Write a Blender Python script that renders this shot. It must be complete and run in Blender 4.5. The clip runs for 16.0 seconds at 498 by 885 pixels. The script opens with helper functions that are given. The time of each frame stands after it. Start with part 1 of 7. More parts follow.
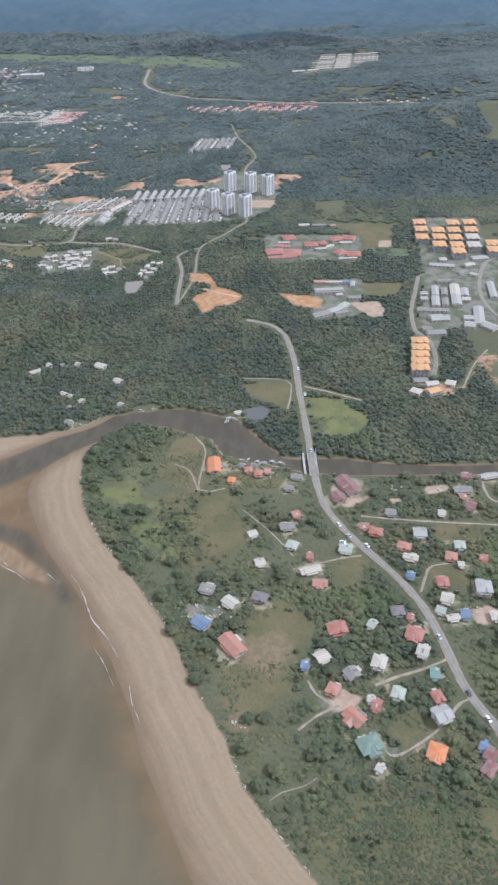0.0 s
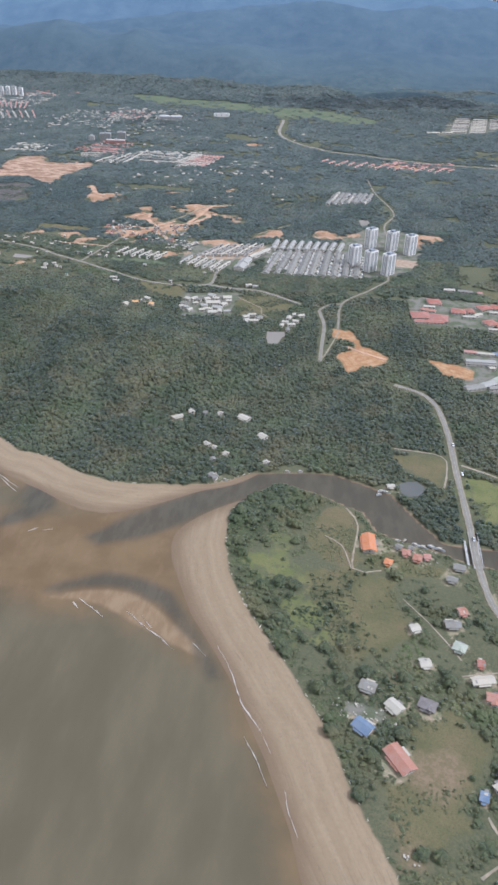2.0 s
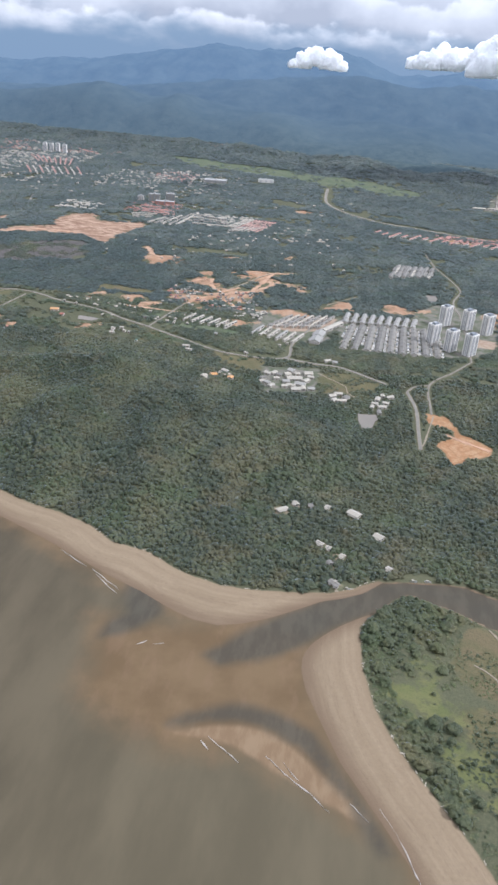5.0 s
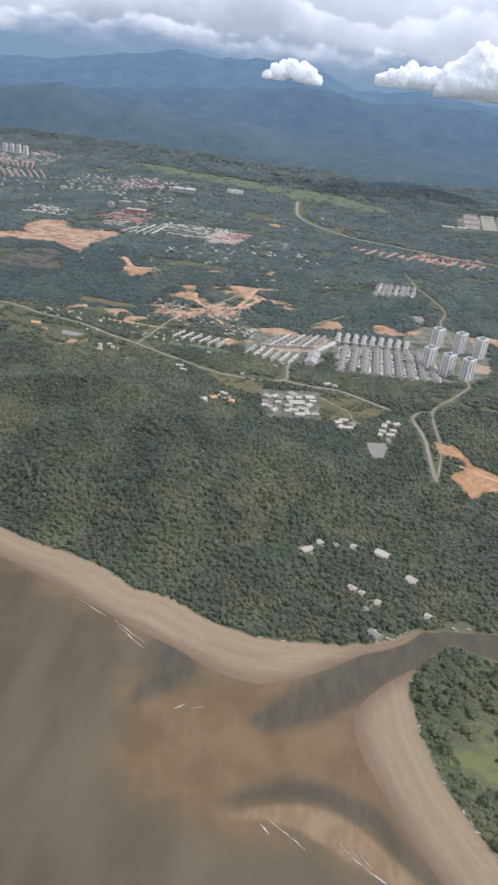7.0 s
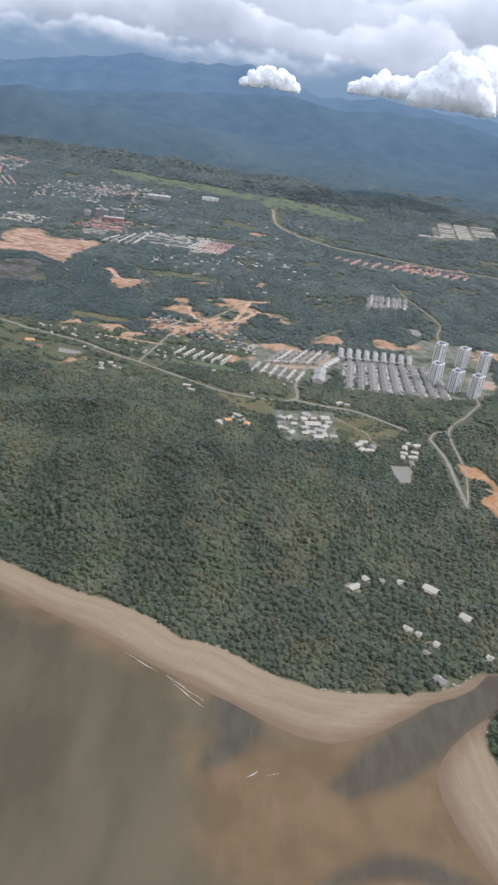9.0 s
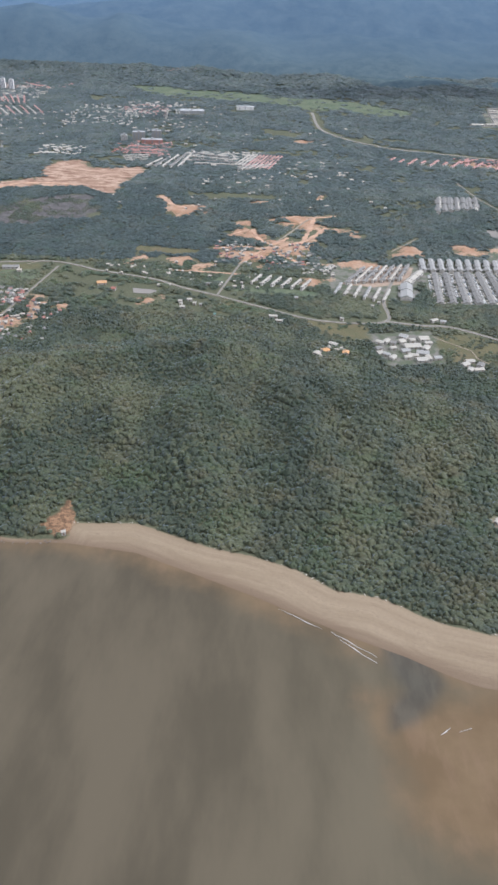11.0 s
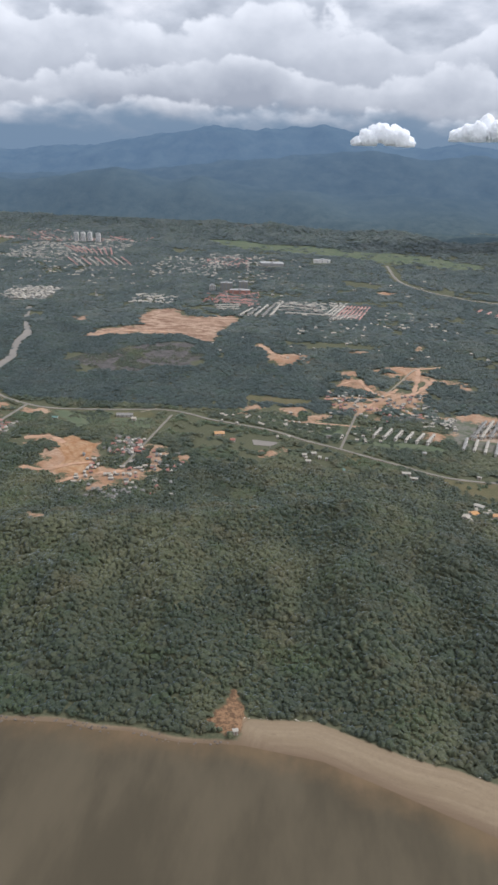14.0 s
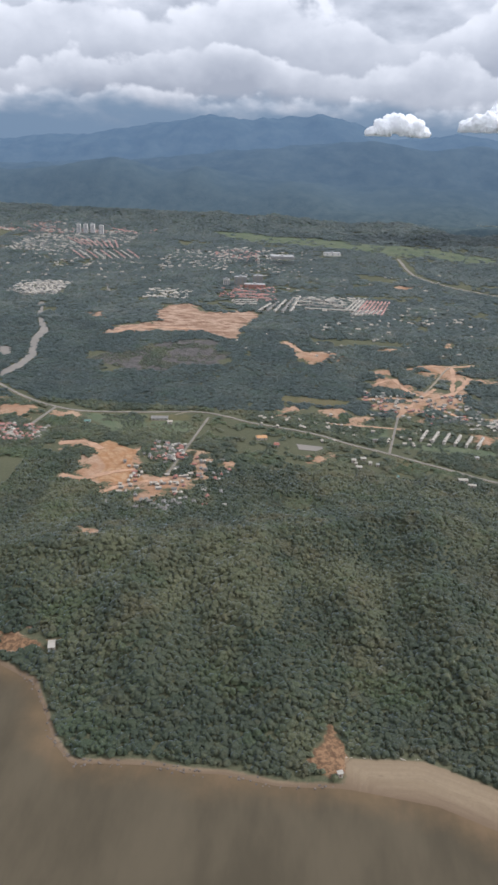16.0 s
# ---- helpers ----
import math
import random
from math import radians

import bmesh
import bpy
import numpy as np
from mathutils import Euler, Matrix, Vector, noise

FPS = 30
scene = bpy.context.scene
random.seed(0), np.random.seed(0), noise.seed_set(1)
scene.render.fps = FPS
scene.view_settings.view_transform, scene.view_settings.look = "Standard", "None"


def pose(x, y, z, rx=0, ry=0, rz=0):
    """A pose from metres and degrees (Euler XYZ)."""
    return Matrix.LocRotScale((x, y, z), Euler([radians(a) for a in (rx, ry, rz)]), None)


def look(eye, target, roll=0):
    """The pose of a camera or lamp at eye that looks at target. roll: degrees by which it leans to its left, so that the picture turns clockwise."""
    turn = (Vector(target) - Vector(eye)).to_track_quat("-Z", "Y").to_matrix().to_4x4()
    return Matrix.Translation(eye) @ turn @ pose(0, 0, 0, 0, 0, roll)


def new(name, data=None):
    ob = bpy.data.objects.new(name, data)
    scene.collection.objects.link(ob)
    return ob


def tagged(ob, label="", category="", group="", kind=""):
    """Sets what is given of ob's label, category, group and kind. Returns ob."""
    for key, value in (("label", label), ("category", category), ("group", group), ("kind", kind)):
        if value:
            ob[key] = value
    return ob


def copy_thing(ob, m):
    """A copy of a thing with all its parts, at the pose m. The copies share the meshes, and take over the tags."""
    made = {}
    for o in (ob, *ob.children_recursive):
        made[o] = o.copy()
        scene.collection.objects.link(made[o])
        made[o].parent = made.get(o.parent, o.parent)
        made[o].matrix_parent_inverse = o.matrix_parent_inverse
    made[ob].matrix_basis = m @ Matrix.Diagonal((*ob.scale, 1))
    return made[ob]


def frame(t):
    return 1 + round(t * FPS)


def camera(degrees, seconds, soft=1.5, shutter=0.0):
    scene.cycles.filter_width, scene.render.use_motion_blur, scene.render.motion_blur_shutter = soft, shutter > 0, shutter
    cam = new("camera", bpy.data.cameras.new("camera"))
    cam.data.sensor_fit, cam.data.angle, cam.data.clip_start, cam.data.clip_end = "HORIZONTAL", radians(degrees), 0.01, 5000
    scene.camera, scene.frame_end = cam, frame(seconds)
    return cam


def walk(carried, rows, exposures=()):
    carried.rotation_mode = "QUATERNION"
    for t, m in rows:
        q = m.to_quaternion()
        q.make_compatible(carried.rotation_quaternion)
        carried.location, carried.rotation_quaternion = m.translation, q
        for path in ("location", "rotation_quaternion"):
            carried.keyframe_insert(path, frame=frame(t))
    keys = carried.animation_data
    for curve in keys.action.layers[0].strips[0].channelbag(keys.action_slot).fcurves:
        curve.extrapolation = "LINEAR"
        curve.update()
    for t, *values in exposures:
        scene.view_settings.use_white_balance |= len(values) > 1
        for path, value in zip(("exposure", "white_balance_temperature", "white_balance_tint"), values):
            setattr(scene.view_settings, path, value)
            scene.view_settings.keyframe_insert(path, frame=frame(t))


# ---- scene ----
# ---- camera and walk ----
cam = camera(36.83, 16.0, soft=2.8)


def view(t, x, y, z, yaw, pitch, roll):
    """A row of the walk: place, heading clockwise from +y, tilt below the horizon, lean."""
    return t, pose(x, y, z, 90 - pitch, 0, -yaw) @ pose(0, 0, 0, 0, 0, roll)


walk(cam, [view(*r) for r in (
    (0, 0.00, 0.00, 340.00, 0.000, 34.907, -1.240),
    (0.5, -16.71, 8.89, 338.93, -0.751, 33.604, 0.189),
    (1, -33.41, 17.75, 337.86, -3.228, 33.044, 1.105),
    (1.5, -50.11, 26.59, 336.79, -4.764, 32.451, 2.480),
    (2, -66.81, 35.40, 335.72, -6.357, 31.663, 2.070),
    (2.5, -83.53, 44.20, 334.65, -6.954, 31.000, 2.425),
    (3, -100.26, 52.99, 333.59, -6.886, 29.421, 2.718),
    (3.5, -116.99, 61.80, 332.53, -6.675, 29.104, 3.250),
    (4, -133.72, 70.61, 331.50, -6.446, 28.881, 4.052),
    (4.5, -150.44, 79.44, 330.48, -6.608, 28.352, 4.312),
    (4.7, -157.11, 82.97, 330.08, -6.609, 27.753, 4.535),
    (6.8, -226.94, 120.06, 326.05, -3.062, 26.812, 6.936),
    (7, -233.56, 123.55, 325.70, -1.777, 26.509, 7.477),
    (7.5, -250.07, 132.25, 324.83, 0.592, 26.155, 8.633),
    (8, -266.54, 140.89, 323.99, 0.993, 25.987, 8.773),
    (8.2, -273.12, 144.32, 323.66, 1.568, 25.627, 8.938),
    (10.3, -341.85, 179.59, 320.51, 2.473, 28.574, 5.951),
    (10.5, -348.39, 182.87, 320.23, 2.665, 31.185, 4.937),
    (11, -364.74, 191.04, 319.56, -0.549, 32.419, 2.291),
    (11.5, -381.09, 199.11, 318.91, -3.081, 26.380, 1.342),
    (12, -397.42, 207.15, 318.28, -4.382, 22.299, 4.607),
    (12.5, -413.73, 215.22, 317.69, -4.587, 21.537, 5.554),
    (13, -430.03, 223.35, 317.13, -4.544, 21.633, 3.706),
    (13.5, -446.32, 231.53, 316.61, -4.298, 21.869, 2.898),
    (14, -462.61, 239.71, 316.12, -4.046, 22.297, 2.146),
    (14.5, -478.89, 247.89, 315.64, -3.413, 22.729, 2.091),
    (15, -495.17, 256.05, 315.17, -3.197, 22.921, 2.086),
    (15.5, -511.46, 264.20, 314.70, -3.102, 22.881, 2.143),
    (16, -527.75, 272.34, 314.24, -2.862, 22.937, 2.375),
)], [(0.0, 0.28, 5180, 15), (1.5, 0.26, 5200, 15), (4.5, 0.28, 5350, 15), (8.0, 0.10, 5480, 14), (10.5, 0.15, 5300, 16), (11.0, 0.26, 5300, 15), (11.5, 0.33, 5430, 14), (12.0, 0.04, 5580, 13), (12.5, -0.13, 5600, 13), (13.0, -0.29, 5600, 13), (13.5, -0.23, 5600, 13), (14.5, -0.13, 5600, 13), (16.0, -0.10, 5580, 14)])

# ---- world, sun, exposure ----
SUN_FROM = 86.0   # compass bearing of the sun from +y, clockwise
SUN_UP = 48.0
world = bpy.data.worlds.new("world")
scene.world = world
world.use_nodes = True
wn, wl = world.node_tree.nodes, world.node_tree.links
wn.clear()


def wnode(kind, operation="", data_type="", interpolation_type=""):
    n = wn.new(kind)
    if operation:
        n.operation = operation
    if data_type:
        n.data_type = data_type
    if interpolation_type:
        n.interpolation_type = interpolation_type
    return n


def wmath(op, a, b=0.0, c=None):
    n = wnode("ShaderNodeMath", operation=op)
    for k, v in enumerate((a, b) if c is None else (a, b, c)):
        if isinstance(v, (int, float)):
            n.inputs[k].default_value = v
        else:
            wl.new(v, n.inputs[k])
    return n.outputs[0]


sky = wnode("ShaderNodeTexSky")
sky.sky_type, sky.sun_disc = "NISHITA", False
sky.sun_elevation, sky.sun_rotation = radians(SUN_UP), radians(SUN_FROM)
sky.air_density, sky.dust_density = 1.2, 1.6
wcoord = wnode("ShaderNodeTexCoord")
wmap = wnode("ShaderNodeMapping")
wmap.inputs["Scale"].default_value = (9.0, 9.0, 20.0)
wl.new(wcoord.outputs["Generated"], wmap.inputs[0])
wsep = wnode("ShaderNodeSeparateXYZ")
wl.new(wcoord.outputs["Generated"], wsep.inputs[0])
puff = wnode("ShaderNodeTexNoise")
puff.inputs["Scale"].default_value, puff.inputs["Detail"].default_value, puff.inputs["Roughness"].default_value = 1.0, 7.0, 0.50
wl.new(wmap.outputs[0], puff.inputs["Vector"])
wide = wnode("ShaderNodeTexNoise")
wide.inputs["Scale"].default_value, wide.inputs["Detail"].default_value = 0.42, 4.0
wl.new(wmap.outputs[0], wide.inputs["Vector"])
# cloud cover: a ragged lower edge a little above the horizon, nearly closed higher up
edge = wmath("ADD", wmath("MULTIPLY", wsep.outputs[2], 34.0), wmath("MULTIPLY", wmath("SUBTRACT", puff.outputs[0], 0.5), 3.0))
edge = wmath("ADD", edge, wmath("MULTIPLY", wmath("SUBTRACT", wide.outputs[0], 0.5), 1.4))
cover = wnode("ShaderNodeMapRange", interpolation_type="SMOOTHSTEP")
cover.inputs["From Min"].default_value, cover.inputs["From Max"].default_value = 0.15, 1.15
wl.new(edge, cover.inputs["Value"])
# cloud brightness: lit tops and grey undersides
fold = wnode("ShaderNodeTexNoise")
fold.inputs["Scale"].default_value, fold.inputs["Detail"].default_value, fold.inputs["Roughness"].default_value = 0.62, 7.0, 0.52
wmap2 = wnode("ShaderNodeMapping")
wmap2.inputs["Scale"].default_value, wmap2.inputs["Location"].default_value = (7.0, 7.0, 19.0), (3.1, 1.7, -0.5)
wl.new(wcoord.outputs["Generated"], wmap2.inputs[0])
wl.new(wmap2.outputs[0], fold.inputs["Vector"])
bulge = wnode("ShaderNodeTexVoronoi")
bulge.feature = "SMOOTH_F1"
bulge.inputs["Scale"].default_value, bulge.inputs["Smoothness"].default_value = 1.7, 0.35
bend = wnode("ShaderNodeVectorMath", operation="ADD")
wl.new(wmap.outputs[0], bend.inputs[0])
wl.new(puff.outputs["Color"], bend.inputs[1])
wl.new(bend.outputs[0], bulge.inputs["Vector"])
above = wnode("ShaderNodeVectorMath", operation="ADD")
wl.new(wmap.outputs[0], above.inputs[0])
above.inputs[1].default_value = (-0.16, -0.10, 0.30)
puff_up = wnode("ShaderNodeTexNoise")
puff_up.inputs["Scale"].default_value, puff_up.inputs["Detail"].default_value, puff_up.inputs["Roughness"].default_value = 1.0, 7.0, 0.50
wl.new(above.outputs[0], puff_up.inputs["Vector"])
# sunlit tops against shaded undersides
relief = wmath("MULTIPLY", wmath("SUBTRACT", puff.outputs[0], puff_up.outputs[0]), 1.5)
heap = wmath("ADD", wmath("ADD", wmath("MULTIPLY", fold.outputs[0], 0.50), 0.27), wmath("MULTIPLY", wmath("SUBTRACT", 0.38, bulge.outputs["Distance"]), 0.12))
heap = wmath("ADD", heap, relief)
tone = wnode("ShaderNodeValToRGB")
tone.color_ramp.elements[0].position, tone.color_ramp.elements[0].color = 0.24, (0.56, 0.57, 0.575, 1)
tone.color_ramp.elements[1].position, tone.color_ramp.elements[1].color = 0.78, (1.05, 1.01, 0.95, 1)
middle = tone.color_ramp.elements.new(0.52)
middle.color = (0.78, 0.775, 0.755, 1)
wl.new(heap, tone.inputs[0])


def heaps(under, level, swing, size, shift, depth):
    """A bank of cumulus: billowing white tops around one elevation, greyer towards its base, laid over the colour under it."""
    place = wnode("ShaderNodeMapping")
    place.inputs["Scale"].default_value, place.inputs["Location"].default_value = (size, size, 1.35 * size), shift
    wl.new(wcoord.outputs["Generated"], place.inputs[0])
    mass = wnode("ShaderNodeTexNoise")
    mass.inputs["Scale"].default_value, mass.inputs["Detail"].default_value, mass.inputs["Roughness"].default_value = 0.5, 5.0, 0.5
    wl.new(place.outputs[0], mass.inputs["Vector"])
    knob = wnode("ShaderNodeTexVoronoi")
    knob.feature = "SMOOTH_F1"
    knob.inputs["Scale"].default_value, knob.inputs["Smoothness"].default_value = 2.1, 0.6
    sway = wnode("ShaderNodeVectorMath", operation="ADD")
    wl.new(place.outputs[0], sway.inputs[0])
    wl.new(mass.outputs["Color"], sway.inputs[1])
    wl.new(sway.outputs[0], knob.inputs["Vector"])
    grain = wnode("ShaderNodeTexNoise")
    grain.inputs["Scale"].default_value, grain.inputs["Detail"].default_value, grain.inputs["Roughness"].default_value = 3.0, 4.0, 0.55
    wl.new(place.outputs[0], grain.inputs["Vector"])
    top = wmath("ADD", level, wmath("MULTIPLY", wmath("SUBTRACT", mass.outputs[0], 0.5), 8.0 * swing))
    top = wmath("ADD", top, wmath("MULTIPLY", wmath("SUBTRACT", 0.4, knob.outputs["Distance"]), 1.3 * swing))
    top = wmath("ADD", top, wmath("MULTIPLY", wmath("SUBTRACT", grain.outputs[0], 0.5), 1.2 * swing))
    below = wmath("SUBTRACT", top, wsep.outputs[2])
    mask = wnode("ShaderNodeMapRange", interpolation_type="SMOOTHSTEP")
    mask.inputs["From Min"].default_value, mask.inputs["From Max"].default_value = 0.0, 0.010
    wl.new(below, mask.inputs["Value"])
    lit = wnode("ShaderNodeValToRGB")
    lit.color_ramp.elements[0].position, lit.color_ramp.elements[0].color = 0.0, (1.14, 1.10, 1.03, 1)
    lit.color_ramp.elements[1].position, lit.color_ramp.elements[1].color = 1.0, (0.52, 0.53, 0.545, 1)
    half = lit.color_ramp.elements.new(0.45)
    half.color = (0.80, 0.79, 0.765, 1)
    deep = wmath("ADD", wmath("MULTIPLY", below, 1.0 / depth), wmath("MULTIPLY", wmath("SUBTRACT", knob.outputs["Distance"], 0.35), 0.5))
    wl.new(wmath("ADD", deep, wmath("MULTIPLY", wmath("SUBTRACT", 0.5, grain.outputs[0]), 0.6)), lit.inputs[0])
    over = wnode("ShaderNodeMix", data_type="RGBA")
    wl.new(wmath("MULTIPLY", mask.outputs[0], 0.9), over.inputs["Factor"])
    wl.new(under, over.inputs["A"])
    wl.new(lit.outputs[0], over.inputs["B"])
    return over.outputs["Result"]


banks = heaps(tone.outputs[0], 0.140, 0.022, 11.0, (2.3, 0.4, 0.0), 0.09)
banks = heaps(banks, 0.078, 0.018, 15.0, (0.7, 5.1, 0.3), 0.06)
banks = heaps(banks, 0.036, 0.010, 22.0, (4.2, 1.9, 0.8), 0.045)
dim = wnode("ShaderNodeVectorMath", operation="SCALE")
wl.new(sky.outputs[0], dim.inputs[0])
dim.inputs["Scale"].default_value = 0.085
clear = wnode("ShaderNodeMix", data_type="RGBA")
clear.inputs["Factor"].default_value = 0.8
wl.new(dim.outputs[0], clear.inputs["A"])
clear.inputs["B"].default_value = (0.31, 0.42, 0.53, 1)
both = wnode("ShaderNodeMix", data_type="RGBA")
wl.new(cover.outputs[0], both.inputs["Factor"])
wl.new(clear.outputs["Result"], both.inputs["A"])
wl.new(banks, both.inputs["B"])
back = wnode("ShaderNodeBackground")
# an overcast sky is brightest overhead
wl.new(wmath("ADD", 0.84, wmath("MULTIPLY", wmath("MAXIMUM", wsep.outputs[2], 0.0), 0.85)), back.inputs["Strength"])
wl.new(both.outputs["Result"], back.inputs["Color"])
wout = wnode("ShaderNodeOutputWorld")
wl.new(back.outputs[0], wout.inputs["Surface"])

sun_data = bpy.data.lights.new("sun", "SUN")
sun_data.energy, sun_data.angle, sun_data.color = 3.3, radians(1.5), (1.0, 0.94, 0.85)
sun = new("sun", sun_data)
sa, su = radians(SUN_FROM), radians(SUN_UP)
sun.matrix_world = look((0, 0, 900), (-math.sin(sa) * math.cos(su), -math.cos(sa) * math.cos(su), 900 - math.sin(su)))


# ---- materials ----
class Nodes:
    """A material's node tree with short ways to add nodes."""

    def __init__(self, name, rough=0.8, metal=0.0):
        self.mat = bpy.data.materials.new(name)
        self.mat.use_nodes = True
        self.tree = self.mat.node_tree
        self.bsdf = self.tree.nodes["Principled BSDF"]
        self.bsdf.inputs["Roughness"].default_value = rough
        self.bsdf.inputs["Metallic"].default_value = metal
        self.pos = self.tree.nodes.new("ShaderNodeNewGeometry").outputs["Position"]

    def link(self, a, b):
        self.tree.links.new(a, b)

    def put(self, socket, value):
        if isinstance(value, (int, float)):
            socket.default_value = value
        elif isinstance(value, tuple):
            socket.default_value = value if len(value) == 4 else (*value, 1)
        else:
            self.link(value, socket)

    def noise(self, scale, detail=4.0, rough=0.55, vector=None):
        n = self.tree.nodes.new("ShaderNodeTexNoise")
        n.inputs["Scale"].default_value, n.inputs["Detail"].default_value, n.inputs["Roughness"].default_value = scale, detail, rough
        self.link(vector or self.pos, n.inputs["Vector"])
        return n.outputs[0]

    def stretch(self, scale, turn=0.0):
        n = self.tree.nodes.new("ShaderNodeMapping")
        n.inputs["Scale"].default_value, n.inputs["Rotation"].default_value = scale, (0, 0, radians(turn))
        self.link(self.pos, n.inputs[0])
        return n.outputs[0]

    def math(self, op, a, b=0.0):
        n = self.tree.nodes.new("ShaderNodeMath")
        n.operation = op
        self.put(n.inputs[0], a)
        self.put(n.inputs[1], b)
        return n.outputs[0]

    def ramp(self, value, low, high, a=0.0, b=1.0):
        n = self.tree.nodes.new("ShaderNodeMapRange")
        n.interpolation_type = "SMOOTHSTEP"
        self.put(n.inputs["Value"], value)
        for key, v in (("From Min", low), ("From Max", high), ("To Min", a), ("To Max", b)):
            n.inputs[key].default_value = v
        return n.outputs[0]

    def mix(self, fac, a, b):
        n = self.tree.nodes.new("ShaderNodeMix")
        n.data_type = "RGBA"
        self.put(n.inputs["Factor"], fac)
        self.put(n.inputs["A"], a)
        self.put(n.inputs["B"], b)
        return n.outputs["Result"]

    def field(self, name):
        n = self.tree.nodes.new("ShaderNodeAttribute")
        n.attribute_name = name
        return n.outputs["Fac"]

    def bump(self, height, strength=0.5, distance=0.3):
        n = self.tree.nodes.new("ShaderNodeBump")
        n.inputs["Strength"].default_value, n.inputs["Distance"].default_value = strength, distance
        self.link(height, n.inputs["Height"])
        self.link(n.outputs[0], self.bsdf.inputs["Normal"])

    def done(self, colour, rough=None):
        self.put(self.bsdf.inputs["Base Color"], colour)
        if rough is not None:
            self.put(self.bsdf.inputs["Roughness"], rough)
        return self.mat


def grainy(name, colour, rough=0.75, vary=0.25, scale=0.35, metal=0.0, fine=3.0):
    """A weathered plain surface: broad stains and a fine grain over one colour."""
    m = Nodes(name, rough, metal)
    dark = tuple(c * (1 - vary) for c in colour)
    light = tuple(min(1, c * (1 + 0.6 * vary)) for c in colour)
    stain = m.mix(m.ramp(m.noise(scale), 0.35, 0.65), dark, light)
    obj = m.tree.nodes.new("ShaderNodeObjectInfo").outputs["Random"]
    tint = m.mix(m.math("MULTIPLY", obj, 0.35), stain, tuple(min(1, c * 0.75 + 0.06) for c in colour))
    g = m.noise(fine, 3.0)
    m.bump(g, 0.25, 0.05)
    return m.done(m.mix(m.ramp(g, 0.3, 0.7, 0.0, 0.25), tint, dark))


def roof_paint(name, colour):
    """Ribbed metal or tile roofing with rust streaks and faded sheets."""
    m = Nodes(name, 0.55)
    faded = tuple(min(1, 0.74 * c + 0.075) for c in colour)
    dirty = tuple(0.55 * c + 0.015 for c in colour)
    obj = m.tree.nodes.new("ShaderNodeObjectInfo").outputs["Random"]
    c = m.mix(m.ramp(m.noise(0.28, 5.0), 0.38, 0.68), colour, faded)
    c = m.mix(m.ramp(m.noise(0.9, 5.0, 0.65), 0.55, 0.75, 0.0, 0.7), c, dirty)
    c = m.mix(m.math("MULTIPLY", obj, 0.4), c, faded)
    sheetn = m.noise(1.6, 3.0, 0.6, m.stretch((1.0, 5.0, 1.0), 35))
    c = m.mix(m.ramp(sheetn, 0.45, 0.65, 0.0, 0.35), c, dirty)
    m.bump(m.noise(2.5, 2.0), 0.3, 0.08)
    m.bsdf.inputs["Specular IOR Level"].default_value = 0.25
    return m.done(c)


def leaf_material(name, dark, mid, light):
    """Leafy crowns: each crown its own green, broad stands that differ, light that comes through the leaves."""
    m = Nodes(name, 0.7)
    isl = m.tree.nodes.new("ShaderNodeNewGeometry").outputs["Random Per Island"]
    broad = m.ramp(m.noise(0.009, 5.0), 0.42, 0.62)
    stand = m.ramp(m.noise(0.022, 5.0, 0.6, m.stretch((1.0, 0.45, 1.0), 12)), 0.44, 0.62)
    tree = m.ramp(m.noise(0.20, 2.0), 0.40, 0.60)
    c = m.mix(m.math("ADD", m.math("MULTIPLY", isl, 0.4), m.math("MULTIPLY", tree, 0.65)), dark, mid)
    c = m.mix(m.math("MULTIPLY", m.ramp(m.noise(0.24, 3.0), 0.53, 0.66), 0.62), c, light)
    c = m.mix(m.math("MULTIPLY", broad, 0.58), c, light)
    c = m.mix(m.math("MULTIPLY", stand, 0.74), c, dark)
    c = m.mix(m.ramp(m.noise(0.035, 4.0), 0.50, 0.66, 0.0, 0.55), c, (light[0] * 0.88, light[1] * 0.76, light[2] * 0.74))
    c = m.mix(m.ramp(m.noise(0.030, 4.0, 0.6, m.stretch((0.6, 1.0, 1.0), 70)), 0.52, 0.66, 0.0, 0.55), c, (mid[0] * 0.78, mid[1] * 0.95, mid[2] * 0.68))
    c = m.mix(m.ramp(m.noise(0.012, 5.0, 0.6, m.stretch((1.0, 0.6, 1.0), -20)), 0.48, 0.60, 0.0, 0.55), c, (0.85 * dark[0], 0.95 * dark[1], 0.9 * dark[2]))
    leaf = m.noise(1.15, 6.0, 0.82)
    c = m.mix(m.ramp(leaf, 0.52, 0.64, 0.0, 0.45), c, light)
    c = m.mix(m.ramp(leaf, 0.36, 0.50, 0.55, 0.0), c, tuple(0.75 * v for v in dark))
    m.bump(leaf, 0.75, 0.45)
    m.bsdf.inputs["Specular IOR Level"].default_value = 0.38
    m.bsdf.inputs["Roughness"].default_value = 0.55
    # blue-tinted sheen pales crowns seen at a low angle, standing in for haze
    m.bsdf.inputs["Sheen Weight"].default_value, m.bsdf.inputs["Sheen Roughness"].default_value = 0.32, 0.32
    m.bsdf.inputs["Sheen Tint"].default_value = (0.72, 0.86, 1.0, 1)
    thin = m.tree.nodes.new("ShaderNodeBsdfTranslucent")
    m.put(thin.inputs["Color"], c)
    blend = m.tree.nodes.new("ShaderNodeMixShader")
    blend.inputs[0].default_value = 0.30
    m.link(m.bsdf.outputs[0], blend.inputs[1])
    m.link(thin.outputs[0], blend.inputs[2])
    m.link(blend.outputs[0], m.tree.nodes["Material Output"].inputs["Surface"])
    return m.done(c)


